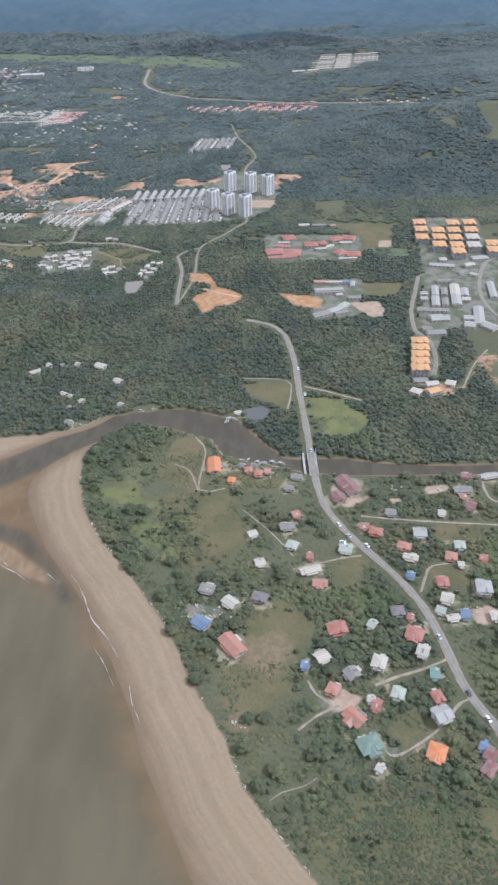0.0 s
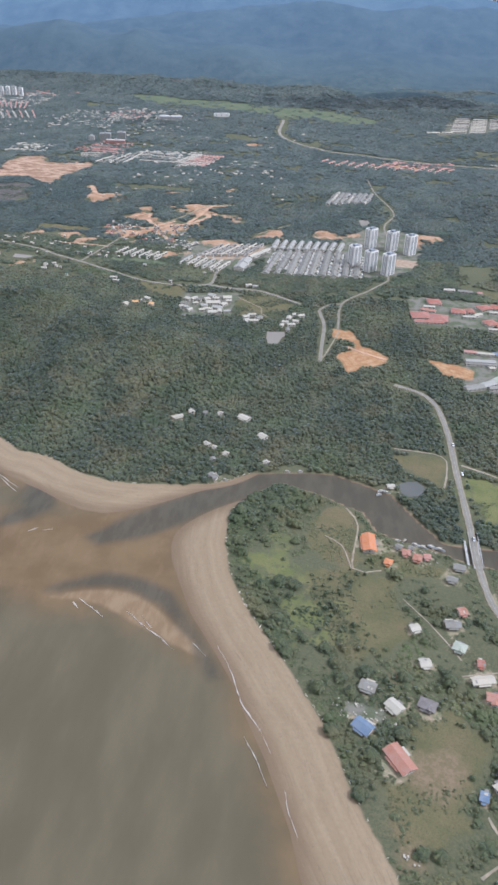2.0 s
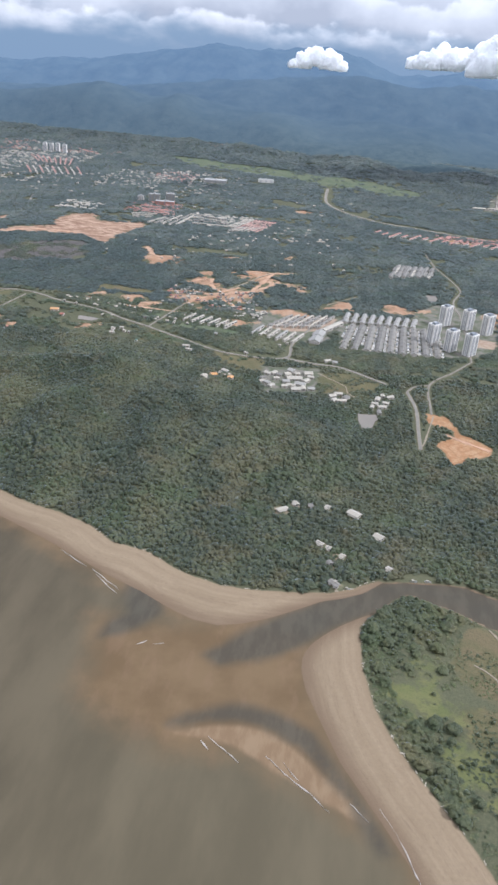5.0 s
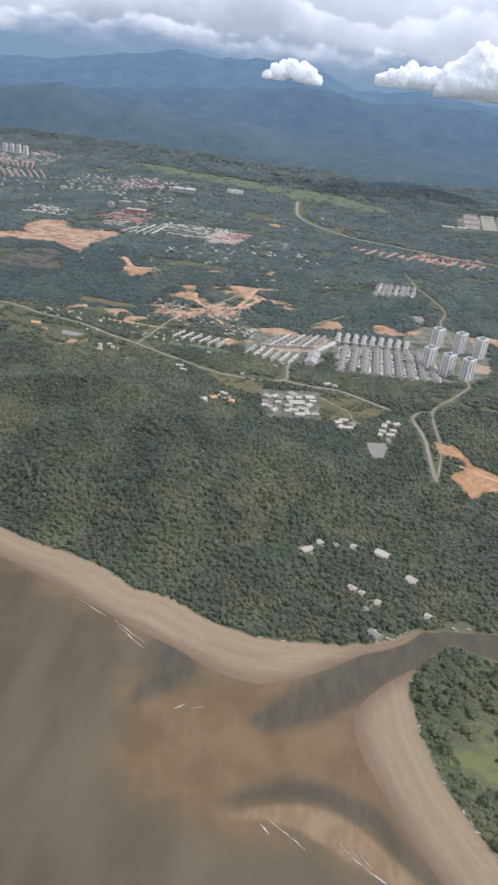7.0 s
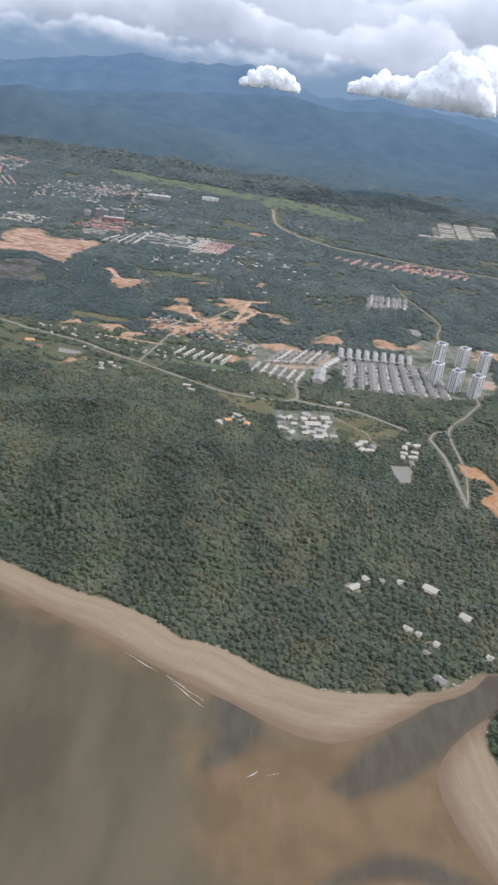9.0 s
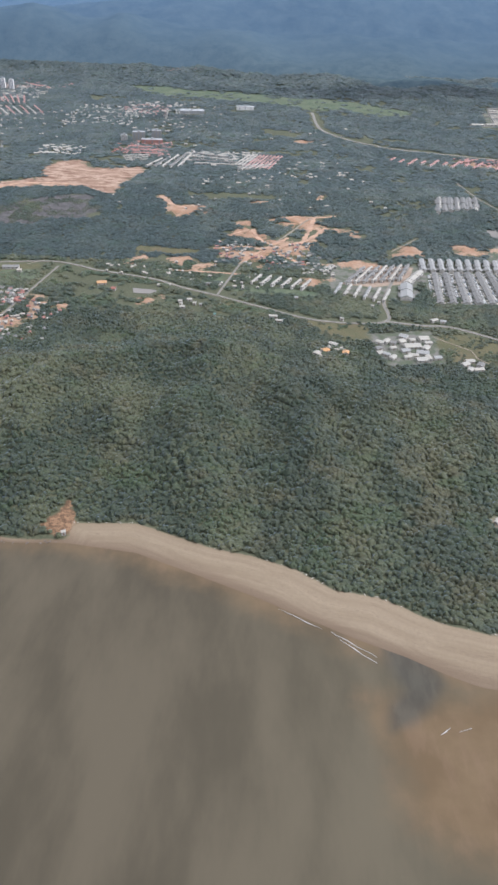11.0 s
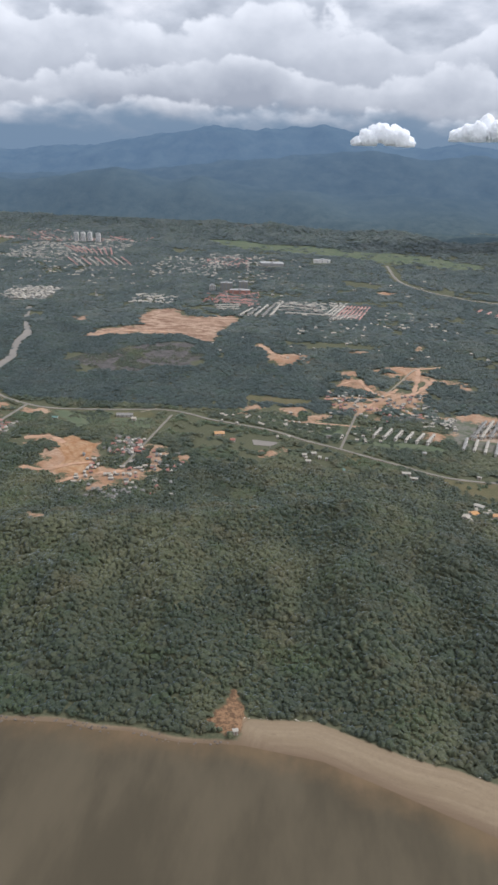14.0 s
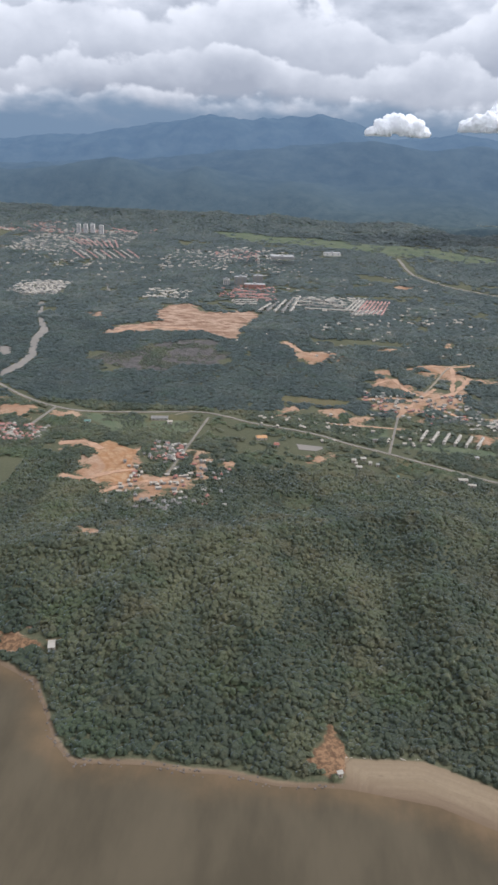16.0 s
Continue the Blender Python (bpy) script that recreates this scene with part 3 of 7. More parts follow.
def house(x, y, z, turn, length, width, colour, storeys=1, style="gable", wing=False, rng=random):
    walls = "plaster" if colour not in ("dark", "grey") else "timber"
    high = 2.35 * storeys
    rise = width * rng.uniform(0.15, 0.21)
    label = (f"{'two-storey ' if storeys > 1 else ''}village house with {WORDS[colour]} {'hipped' if style == 'hip' else 'gabled'} roof"
             f"{' and a side wing' if wing else ''}")
    h = thing("house", x, y, z, turn, label, "house", "village houses")
    if style == "hip":
        part("wall", mesh_of("wall", *box(-length / 2, -width / 2, -0.6, length / 2, width / 2, high), M[walls]), h)
        part("roof", mesh_of("roof", *hip(length, width, high, rise, 0.95), M["roof_" + colour]), h)
    else:
        v, f = gable_wall(length, width, high, rise)
        part("wall", mesh_of("wall", [(a, b, c if c else -0.6) for a, b, c in v], f, M[walls]), h)
        part("roof", mesh_of("roof", *gable(length, width, high, rise, 0.9), M["roof_" + colour]), h)
    openings(h, length, width, storeys, rng)
    # a lean-to kitchen at the back, roofed with odd sheets
    al, aw, ax = length * rng.uniform(0.3, 0.6), rng.uniform(1.6, 2.8), length * rng.uniform(-0.2, 0.2)
    y0, y1, z0, z1 = width / 2 + 0.05, width / 2 + aw, high - 0.55, high - 1.05
    part("annex_wall", mesh_of("annex_wall", *box(ax - al / 2, y0, -0.6, ax + al / 2, y1, z1), M["timber" if rng.random() < 0.4 else "plaster"]), h)
    v = [(ax - al / 2 - 0.3, y0, z0), (ax + al / 2 + 0.3, y0, z0), (ax + al / 2 + 0.3, y1 + 0.4, z1), (ax - al / 2 - 0.3, y1 + 0.4, z1)]
    v += [(p, q, c + 0.14) for p, q, c in v]
    part("annex_roof", mesh_of("annex_roof", v, [(3, 2, 1, 0), (4, 5, 6, 7), (0, 1, 5, 4), (1, 2, 6, 5), (2, 3, 7, 6), (3, 0, 4, 7)],
                               M["roof_" + rng.choice((colour, "grey", "white", "dark", "cream"))]), h, "patched lean-to roof")
    if style != "hip":
        # replaced roofing sheets, a hand above the old ones
        slope, b_, over = rise / (width / 2), width / 2 + 0.7, 0.7
        for _ in range(rng.choice((1, 2, 2, 3))):
            side, sx, sw = rng.choice((-1, 1)), length * rng.uniform(-0.42, 0.32), rng.uniform(0.7, 1.8)
            q0, q1 = sorted((rng.uniform(0.05, 0.4) * b_, rng.uniform(0.6, 1.0) * b_))
            zq = [high + rise - slope * q + 0.33 for q in (q0, q1)]
            v = [(sx, side * q0, zq[0]), (sx + sw, side * q0, zq[0]), (sx + sw, side * q1, zq[1]), (sx, side * q1, zq[1])]
            v += [(p, q, c + 0.05) for p, q, c in v]
            fc = [(3, 2, 1, 0), (4, 5, 6, 7), (0, 1, 5, 4), (1, 2, 6, 5), (2, 3, 7, 6), (3, 0, 4, 7)]
            part("roof_sheet", mesh_of("roof_sheet", v, fc if side > 0 else [w_[::-1] for w_ in fc], M["roof_" + rng.choice(("grey", "cream", colour, colour))]), h)
    else:
        # a lower gable over the entrance
        v, f = gable(width * 0.45, length * 0.36, high - 0.1, rise * 0.7, 0.5)
        v = [(q + length * 0.16, p - width * 0.36, c) for p, q, c in v]
        part("entrance_gable", mesh_of("entrance_gable", v, [w_[::-1] for w_ in f], M["roof_" + colour]), h)
    if wing:
        wl_, ww = length * 0.26, width * 0.7
        w = part("wing_wall", mesh_of("wing_wall", *box(-ww / 2, -width / 2 - wl_, -0.6, ww / 2, -width / 2 + 0.1, high - 0.3), M[walls]), h)
        v, f = gable(wl_ + width * 0.5, ww, high - 0.3, rise * 0.75)
        v = [(b, a - width / 2 - wl_ / 2 + width * 0.25, c) for a, b, c in v]
        part("wing_roof", mesh_of("wing_roof", v, [q[::-1] for q in f], M["roof_" + colour]), h)
    else:
        pl = length * rng.uniform(0.6, 0.95)
        v = [(-pl / 2, -width / 2 - 1.9, high - 1.0), (pl / 2, -width / 2 - 1.9, high - 1.0), (pl / 2, -width / 2, high - 0.45), (-pl / 2, -width / 2, high - 0.45)]
        v += [(a, b, c + 0.14) for a, b, c in v]
        part("porch_roof", mesh_of("porch_roof", v, [(3, 2, 1, 0), (4, 5, 6, 7), (0, 1, 5, 4), (1, 2, 6, 5), (2, 3, 7, 6), (3, 0, 4, 7)], M["roof_" + colour]), h)
        for px in (-pl / 2 + 0.2, pl / 2 - 0.2):
            part("post", mesh_of("post", *box(px - 0.1, -width / 2 - 1.8, -0.6, px + 0.1, -width / 2 - 1.6, high - 0.98), M["timber"]), h)
    return h


# ---- plan of the land ----
def value_noise(x, y, seed):
    xi, yi = np.floor(x).astype(np.int64), np.floor(y).astype(np.int64)
    u, v = x - xi, y - yi
    u, v = u * u * (3 - 2 * u), v * v * (3 - 2 * v)

    def h(a, b):
        n = (a * 374761393 + b * 668265263 + seed * 2147483647) & 0xFFFFFFFF
        n = ((n ^ (n >> 13)) * 1274126177) & 0xFFFFFFFF
        return ((n ^ (n >> 16)) & 0xFFFF) / 65535.0

    return (h(xi, yi) * (1 - u) + h(xi + 1, yi) * u) * (1 - v) + (h(xi, yi + 1) * (1 - u) + h(xi + 1, yi + 1) * u) * v


def fbm(x, y, size, seed, octaves=4, ridged=False):
    total, amp, norm = 0.0, 1.0, 0.0
    for k in range(octaves):
        n = value_noise(x / size * 2 ** k, y / size * 2 ** k, seed + k)
        if ridged:
            n = 1 - np.abs(2 * n - 1)
        total, norm, amp = total + amp * n, norm + amp, amp * 0.5
    return total / norm


def smooth(v, a, b):
    t = np.clip((v - a) / (b - a), 0, 1)
    return t * t * (3 - 2 * t)


def signed(px, py, poly):
    """Signed distance to a polygon, positive inside."""
    p = np.asarray(poly, float)
    best = np.full(px.shape, 1e9)
    inside = np.zeros(px.shape, bool)
    for (ax, ay), (bx, by) in zip(p, np.roll(p, -1, 0)):
        ex, ey = bx - ax, by - ay
        t = np.clip(((px - ax) * ex + (py - ay) * ey) / (ex * ex + ey * ey + 1e-9), 0, 1)
        best = np.minimum(best, (px - ax - t * ex) ** 2 + (py - ay - t * ey) ** 2)
        if ay != by:
            inside ^= ((ay > py) != (by > py)) & (px < (bx - ax) * (py - ay) / (by - ay) + ax)
    return np.where(inside, 1, -1) * np.sqrt(best)


def along(px, py, line):
    """Distance to a polyline."""
    best = np.full(px.shape, 1e9)
    for (ax, ay), (bx, by) in zip(line, line[1:]):
        ex, ey = bx - ax, by - ay
        t = np.clip(((px - ax) * ex + (py - ay) * ey) / (ex * ex + ey * ey + 1e-9), 0, 1)
        best = np.minimum(best, (px - ax - t * ex) ** 2 + (py - ay - t * ey) ** 2)
    return np.sqrt(best)


TREES_S = [(-113, 501), (-121, 491), (-128, 478), (-126, 440), (-118, 409), (-105, 382), (-90, 359), (-75, 338), (-63, 318), (-51, 300), (-34, 259), (-16, 225), (-7, 200), (4, 183), (13, 170), (25, 154)]
TREES_N = [(-114, 532.5), (-126, 525), (-134, 517), (-152, 508.5), (-183, 501.5), (-205, 498), (-226, 498), (-255, 506), (-286, 524), (-313, 529), (-335, 545), (-365, 557), (-389, 562), (-442, 584), (-484, 582)]
RIVER_UP = [(-112, 531), (-104, 533), (-84, 537), (-54, 540), (-32, 531), (-8, 519), (4, 500), (12, 486), (22, 474), (25, 466), (43, 464), (69, 464), (111, 455), (153, 452), (188, 453)]
RIVER_LO = [(-113, 500), (-104, 514), (-94, 520), (-82, 515), (-66, 510), (-46, 499), (-31, 492), (-21, 470), (-5, 463), (25, 453), (41, 445), (66, 441), (108, 439), (150, 439), (184, 438)]
WATER_S = [(-114, 498.5), (-128, 488.5), (-141, 477), (-151, 466), (-159, 455), (-163, 444), (-163, 432), (-159, 416), (-149, 395), (-136, 368), (-115, 338), (-102, 318), (-92, 297), (-80, 275), (-64, 239), (-57, 216), (-43, 187), (-29, 157)]
WATER_N = [(-113.5, 529.5), (-126, 515), (-140, 506), (-155, 499), (-170, 487), (-186, 475), (-203, 465), (-220, 459), (-238, 461), (-256, 469), (-276, 480), (-302, 491), (-335, 508), (-360, 521), (-397, 538), (-438, 556), (-480, 562)]
ROCKY_TREES = [(-485, 566), (-518, 564), (-548, 569), (-568, 568), (-584, 571), (-608, 570), (-629, 568), (-642, 581), (-655, 605), (-668, 626), (-679, 632), (-696, 641)]
ROCKY = [(-486, 562.5), (-519, 560.5), (-549, 565.5), (-569, 564.5), (-585, 567.5), (-609, 566.5), (-630, 564.5), (-643, 577.5), (-656, 601.5), (-669, 622.5), (-680, 628.5), (-697, 637.5)]
GRASS = []
GRASS.append([(-70, 419), (-38, 425), (-13, 417), (-2, 387), (-2, 370), (-17, 349), (-42, 350), (-58, 371)])
GRASS.append([(-9, 301), (18, 318), (37, 300), (31, 279), (15, 261), (27, 249), (6, 240), (-15, 237), (-22, 262), (-3, 280)])
GRASS.append([(-59, 490), (-41, 493), (-31, 474), (-34, 428), (-59, 432), (-74, 460)])
GRASS.append([(112, 997), (204, 996), (184, 901), (144, 894), (151, 944)])
GRASS.append([(131, 794), (179, 795), (163, 757), (126, 759)])
GRASS.append([(-760, 1071), (-687, 1073), (-636, 1082), (-634, 1064), (-656, 1040), (-719, 1038)])
GRASS.append([(-301, 924), (-266, 935), (-273, 894), (-303, 887)])
GRASS.append([(-137, 875), (-119, 874), (-128, 843), (-152, 842)])
GRASS.append([(53, 352), (71, 354), (68, 331), (53, 327)])
GRASS.append([(121, 383), (155, 381), (151, 365), (128, 363)])
GRASS.append([(72, 235), (85, 238), (91, 228), (75, 218), (68, 225)])
GRASS.append([(-4, 576), (36, 580), (33, 533), (0, 557)])
GRASS.append([(117, 345), (138, 344), (132, 322), (109, 325)])
GRASS.append([(-26, 452), (24, 436), (23, 425), (-30, 427)])
GRASS.append([(-317, 940), (-251, 940), (-250, 896), (-284, 887)])
GRASS.append([(-533, 1170), (-448, 1160), (-456, 1138), (-532, 1145)])
GRASS.append([(-190, 908), (-150, 922), (-112, 904), (-122, 872), (-140, 858), (-182, 852)])
GRASS.append([(18, 176), (60, 200), (100, 196), (150, 192), (185, 150), (120, 120), (50, 130)])
GRASS.append([(-536, 886), (-495, 880), (-505, 857), (-540, 863)])
GRASS.append([(-408, 988), (-388, 991), (-381, 957), (-416, 946)])
LUSH = []
LUSH.append([(54, 550), (78, 549), (98, 517), (90, 492), (60, 492), (53, 514)])
LUSH.append([(-109, 434), (-89, 440), (-70, 419), (-89, 407), (-104, 414)])
LUSH.append([(-78, 383), (-56, 388), (-47, 368), (-64, 358)])
LUSH.append([(58, 541), (73, 543), (80, 526), (66, 523)])
PASTURE = []
PASTURE.append([(-808, 2660), (-690, 2660), (-588, 2600), (-447, 2585), (-310, 2528), (-178, 2500), (-57, 2432), (13, 2375), (0, 2304), (-79, 2278), (-162, 2335), (-254, 2343), (-316, 2363), (-443, 2410), (-543, 2450), (-690, 2475)])
PASTURE.append([(-544, 1097), (-518, 1147), (-515, 1140), (-531, 1090)])
PASTURE.append([(-438, 1096), (-412, 1101), (-411, 1049), (-437, 1037)])
PASTURE.append([(-759, 1067), (-687, 1073), (-682, 1030), (-714, 1017)])
PASTURE.append([(-680, 1051), (-634, 1064), (-632, 1030), (-671, 1019)])
PASTURE.append([(-399, 1042), (-297, 1027), (-301, 1008), (-396, 1019)])
PASTURE.append([(160, 903), (201, 900), (200, 872), (162, 874)])
CLEARED = []
CLEARED.append([(-790, 1322), (-753, 1382), (-704, 1410), (-638, 1410), (-612, 1340), (-638, 1274), (-702, 1224), (-757, 1245), (-810, 1275)])
SOIL = []
SOIL.append([(-401, 1250), (-395, 1273), (-382, 1256), (-360, 1234), (-358, 1207), (-384, 1219)])
SOIL.append([(-352, 1310), (-327, 1333), (-319, 1344), (-280, 1317), (-279, 1280), (-300, 1263), (-317, 1283), (-343, 1290)])
SOIL.append([(-421, 1162), (-392, 1158), (-372, 1170), (-358, 1187), (-333, 1175), (-350, 1151), (-364, 1135), (-343, 1120), (-367, 1111), (-395, 1126), (-413, 1139)])
SOIL.append([(-361, 1220), (-340, 1206), (-313, 1207), (-294, 1230), (-293, 1200), (-310, 1169), (-323, 1147), (-340, 1167)])
SOIL.append([(-280, 1124), (-245, 1146), (-208, 1124), (-215, 1109), (-249, 1113)])
SOIL.append([(-188, 1168), (-170, 1220), (-154, 1205), (-144, 1163), (-170, 1158)])
SOIL.append([(-108, 1216), (-91, 1240), (-70, 1217), (-67, 1188), (-94, 1183)])
SOIL.append([(-53, 1210), (-33, 1231), (-34, 1200)])
SOIL.append([(50, 1237), (78, 1229), (58, 1177), (44, 1187)])
SOIL.append([(-259, 1275), (-234, 1265), (-230, 1232), (-246, 1244)])
SOIL.append([(-538, 1099), (-522, 1127), (-511, 1116), (-524, 1088)])
SOIL.append([(-487, 1120), (-460, 1137), (-451, 1113), (-465, 1092)])
SOIL.append([(-455, 1099), (-431, 1111), (-429, 1093), (-452, 1081)])
SOIL.append([(-502, 984), (-486, 986), (-484, 966), (-499, 967)])
SOIL.append([(-620, 963), (-599, 959), (-598, 913), (-607, 911)])
SOIL.append([(-405, 1290), (-383, 1307), (-391, 1230), (-411, 1214)])
SOIL.append([(-280, 1465), (-268, 1460), (-280, 1415), (-289, 1413)])
SOIL.append([(-389, 1416), (-359, 1415), (-366, 1389), (-387, 1391)])
SOIL.append([(-313, 1073), (-287, 1067), (-295, 1033), (-316, 1040)])
SOIL.append([(-691, 784), (-666, 774), (-661, 754), (-680, 760)])
SOIL.append([(-662, 913), (-619, 915), (-606, 885), (-628, 873), (-643, 844), (-655, 853)])
SOIL.append([(-622, 980), (-611, 978), (-606, 927), (-612, 923)])
SOIL.append([(-604, 954), (-573, 959), (-575, 942), (-600, 941)])
SOIL.append([(-535, 1429), (-512, 1369), (-478, 1376), (-436, 1369), (-454, 1335), (-488, 1309), (-512, 1324)])
SOIL.append([(-761, 978), (-737, 989), (-720, 969), (-707, 964), (-677, 976), (-668, 942), (-676, 901), (-660, 880), (-684, 871), (-695, 892), (-717, 895), (-736, 903), (-719, 920), (-735, 959)])
SOIL.append([(-871, 1100), (-815, 1076), (-823, 1042), (-854, 1055)])
SOIL.append([(-794, 1065), (-773, 1072), (-767, 1051), (-789, 1047)])
SOIL.append([(-705, 663), (-680, 657), (-671, 652), (-699, 646)])
SOIL.append([(-329, 1928), (-253, 1948), (-259, 1909), (-322, 1887)])
SOIL.append([(223, 617), (235, 618), (223, 577), (212, 579)])
SOIL.append([(150, 570), (185, 568), (177, 554), (147, 551)])
SOIL.append([(54, 1240), (90, 1230), (79, 1199), (52, 1192)])
SOIL.append([(-35, 1786), (27, 1785), (114, 1764), (113, 1746), (14, 1744)])
PIT = [[(-728, 971), (-713, 993), (-677, 969), (-675, 929), (-656, 901), (-678, 886), (-702, 894), (-699, 925)],
       [(-66, 835), (-45, 833), (-36, 813), (-33, 792), (-21, 788), (-4, 769), (-6, 755), (-25, 740), (-34, 735), (-42, 723), (-49, 727), (-51, 746), (-59, 760), (-55, 771), (-39, 783), (-40, 801), (-53, 804), (-64, 812)],
       [(34, 772), (68, 764), (84, 753), (79, 730), (51, 736), (46, 755)]]
WORKS = [[(-758, 1490), (-768, 1591), (-755, 1638), (-718, 1663), (-683, 1598), (-601, 1630), (-583, 1592), (-608, 1514), (-610, 1427), (-626, 1422), (-669, 1462), (-732, 1456)],
         [(-831, 1413), (-817, 1468), (-763, 1510), (-740, 1458), (-802, 1419)], [(-885, 1550), (-859, 1570), (-840, 1509), (-861, 1511)]]
SCAR = [[(-492, 602), (-483, 591), (-482, 578), (-485, 569), (-494, 569), (-505, 577), (-498, 589)], [(-705, 663), (-680, 657), (-671, 652), (-699, 646)]]
LOT = [[(110, 742), (142, 746), (147, 728), (142, 705), (126, 704), (121, 722)], [(172, 929), (188, 930), (183, 906), (167, 907)], [(10, 1110), (52, 1106), (44, 1072), (10, 1076)],
       [(-272, 1056), (-196, 1128), (-172, 1126), (-190, 1066), (-232, 1050)],
       [(38.7, 253.4), (48.8, 251.7), (57.0, 245.9), (48.9, 237.8), (39.4, 239.4)],
       [(126.4, 424.3), (143.3, 426.3), (142.4, 417.2), (125.8, 415.2)],
       [(128.9, 305.3), (138.7, 309.5), (146.3, 307.5), (142.6, 294.5), (131.2, 294.0)],
       [(58.5, 428.0), (64.1, 422.5), (78.9, 411.7), (83.2, 419.3), (85.3, 414.0), (69.7, 402.1), (58.4, 407.4)],
       [(99.1, 412.3), (107.6, 410.7), (105.9, 405.8), (98.0, 406.1)]]
DRY = [[(98.4, 227.3), (114.1, 227.0), (115.1, 218.0), (97.5, 217.2)],
       [(-16.5, 235.1), (-3.3, 239.1), (-0.6, 229.8), (-13.5, 226.8)],
       [(-6.0, 288.6), (16.9, 292.1), (22.4, 275.7), (6.2, 260.9), (-6.1, 268.7)],
       [(-15.7, 343.6), (-2.1, 344.2), (-5.8, 328.6), (-14.5, 328.9)]]
URBAN = []
URBAN.append([(130, 2200), (215, 2200), (310, 2235), (330, 2290), (400, 2315), (415, 2480), (250, 2480), (205, 2400), (185, 2250)])
URBAN.append([(-76, 1099), (-45, 1046), (20, 1051), (58, 1177), (42, 1247), (-24, 1260), (-64, 1186)])
URBAN.append([(-289, 1040), (-280, 1124), (-217, 1128), (-167, 1128), (-181, 1021), (-225, 1009)])
URBAN.append([(37, 250), (50, 245), (56, 238), (45, 237), (37, 244)])
URBAN.append([(55, 225), (66, 213), (69, 214), (61, 226)])
URBAN.append([(98, 298), (83, 295), (82, 292), (98, 295)])
URBAN.append([(-40, 316), (-16, 313), (-18, 304), (-36, 306)])
URBAN.append([(-175, 1136), (-52, 1141), (59, 1147), (38, 1055), (-10, 1021), (-117, 1005), (-168, 1044)])
URBAN.append([(-289, 1052), (-195, 1123), (-166, 1094), (-189, 1021), (-274, 1020)])
URBAN.append([(235, 1017), (322, 1011), (291, 866), (303, 856), (252, 677), (171, 674), (201, 794)])
URBAN.append([(167, 668), (191, 661), (168, 584), (151, 585)])
URBAN.append([(27, 962), (153, 954), (140, 862), (25, 873)])
URBAN.append([(78, 809), (132, 806), (119, 709), (69, 705)])
URBAN.append([(-253, 911), (-185, 928), (-182, 849), (-239, 835)])
URBAN.append([(60, 438), (82, 437), (81, 411), (59, 409)])
URBAN.append([(-1082, 1748), (-1002, 1830), (-973, 1692), (-1036, 1650)])
ROADS = []
ROADS.append(([(0, 706), (25, 692), (38, 668), (44, 616), (45, 555), (47, 494), (48, 442), (52, 406), (63, 379), (75, 359), (90, 335), (102, 309), (108, 281), (112, 254), (118, 237), (123, 227), (125, 214)], 6.1))
ROADS.append(([(-969, 1235), (-890, 1151), (-838, 1106), (-797, 1083), (-761, 1074), (-696, 1081), (-631, 1092), (-596, 1083), (-569, 1069), (-536, 1059), (-492, 1044), (-456, 1021), (-416, 1001), (-367, 973), (-302, 941), (-230, 947), (-224, 1011), (-194, 1110)], 5.2))
ROADS.append(([(-416, 1001), (-394, 1113)], 3.2))
ROADS.append(([(-616, 1076), (-638, 917)], 3.2))
ROADS.append(([(-230, 947), (-194, 940), (-158, 937), (-106, 903)], 5.5))
ROADS.append(([(-83, 888), (-75, 842), (-75, 793), (-75, 747)], 4.8))
ROADS.append(([(-59, 833), (-56, 916), (-25, 966), (3, 1013)], 3.2))
ROADS.append(([(3, 1013), (8, 1180), (4, 1278), (22, 1350), (12, 1420), (-8, 1500), (-22, 1616)], 3.2))
ROADS.append(([(-255, 2310), (-244, 2089), (-188, 1969), (-130, 1913), (-102, 1889), (92, 1822), (215, 1784), (334, 1747), (444, 1694), (530, 1651)], 9))
ROADS.append(([(-83, 888), (-73, 907), (-56, 916)], 3.2))
ROADS.append(([(305, 865), (286, 848), (268, 806), (256, 760), (255, 723), (259, 703)], 5))
ROADS.append(([(198, 810), (185, 763), (173, 720), (168, 675), (172, 666)], 5))
ROADS.append(([(172, 666), (178, 644), (175, 610), (167, 584)], 5))
ROADS.append(([(-797, 1083), (-807, 1023)], 4.5))
TRACKS = []
TRACKS.append(([(-43, 494), (-34, 474), (-37, 426), (-18, 427)], 2.6))
TRACKS.append(([(-57, 458), (-45, 449), (-38, 426)], 2.0))
TRACKS.append(([(22, 228), (32, 236), (44, 242)], 3))
TRACKS.append(([(58, 226), (66, 213), (75, 215), (91, 225), (102, 236), (108, 242), (113, 244)], 3))
TRACKS.append(([(65, 254), (77, 259), (93, 264), (109, 271)], 3))
TRACKS.append(([(76, 393), (99, 389), (129, 385), (167, 381)], 3.5))
TRACKS.append(([(103, 321), (109, 335), (114, 343), (128, 345), (138, 342)], 3))
TRACKS.append(([(26, 343), (41, 347), (58, 352), (71, 354)], 3))
TRACKS.append(([(6, 191), (12, 195), (23, 198), (29, 202)], 0.9))
TRACKS.append(([(-5, 402), (10, 383), (21, 366), (27, 355)], 1.4))
TRACKS.append(([(33, 533), (37, 555), (35, 580), (-4, 586)], 3))
TRACKS.append(([(50, 569), (67, 561), (97, 544)], 4))
TRACKS.append(([(228, 630), (209, 603), (189, 563)], 3.5))
TRACKS.append(([(182, 434), (170, 431), (169, 411), (174, 405)], 3.5))
TRACKS.append(([(29, 258), (33, 249), (41, 242)], 2.5))
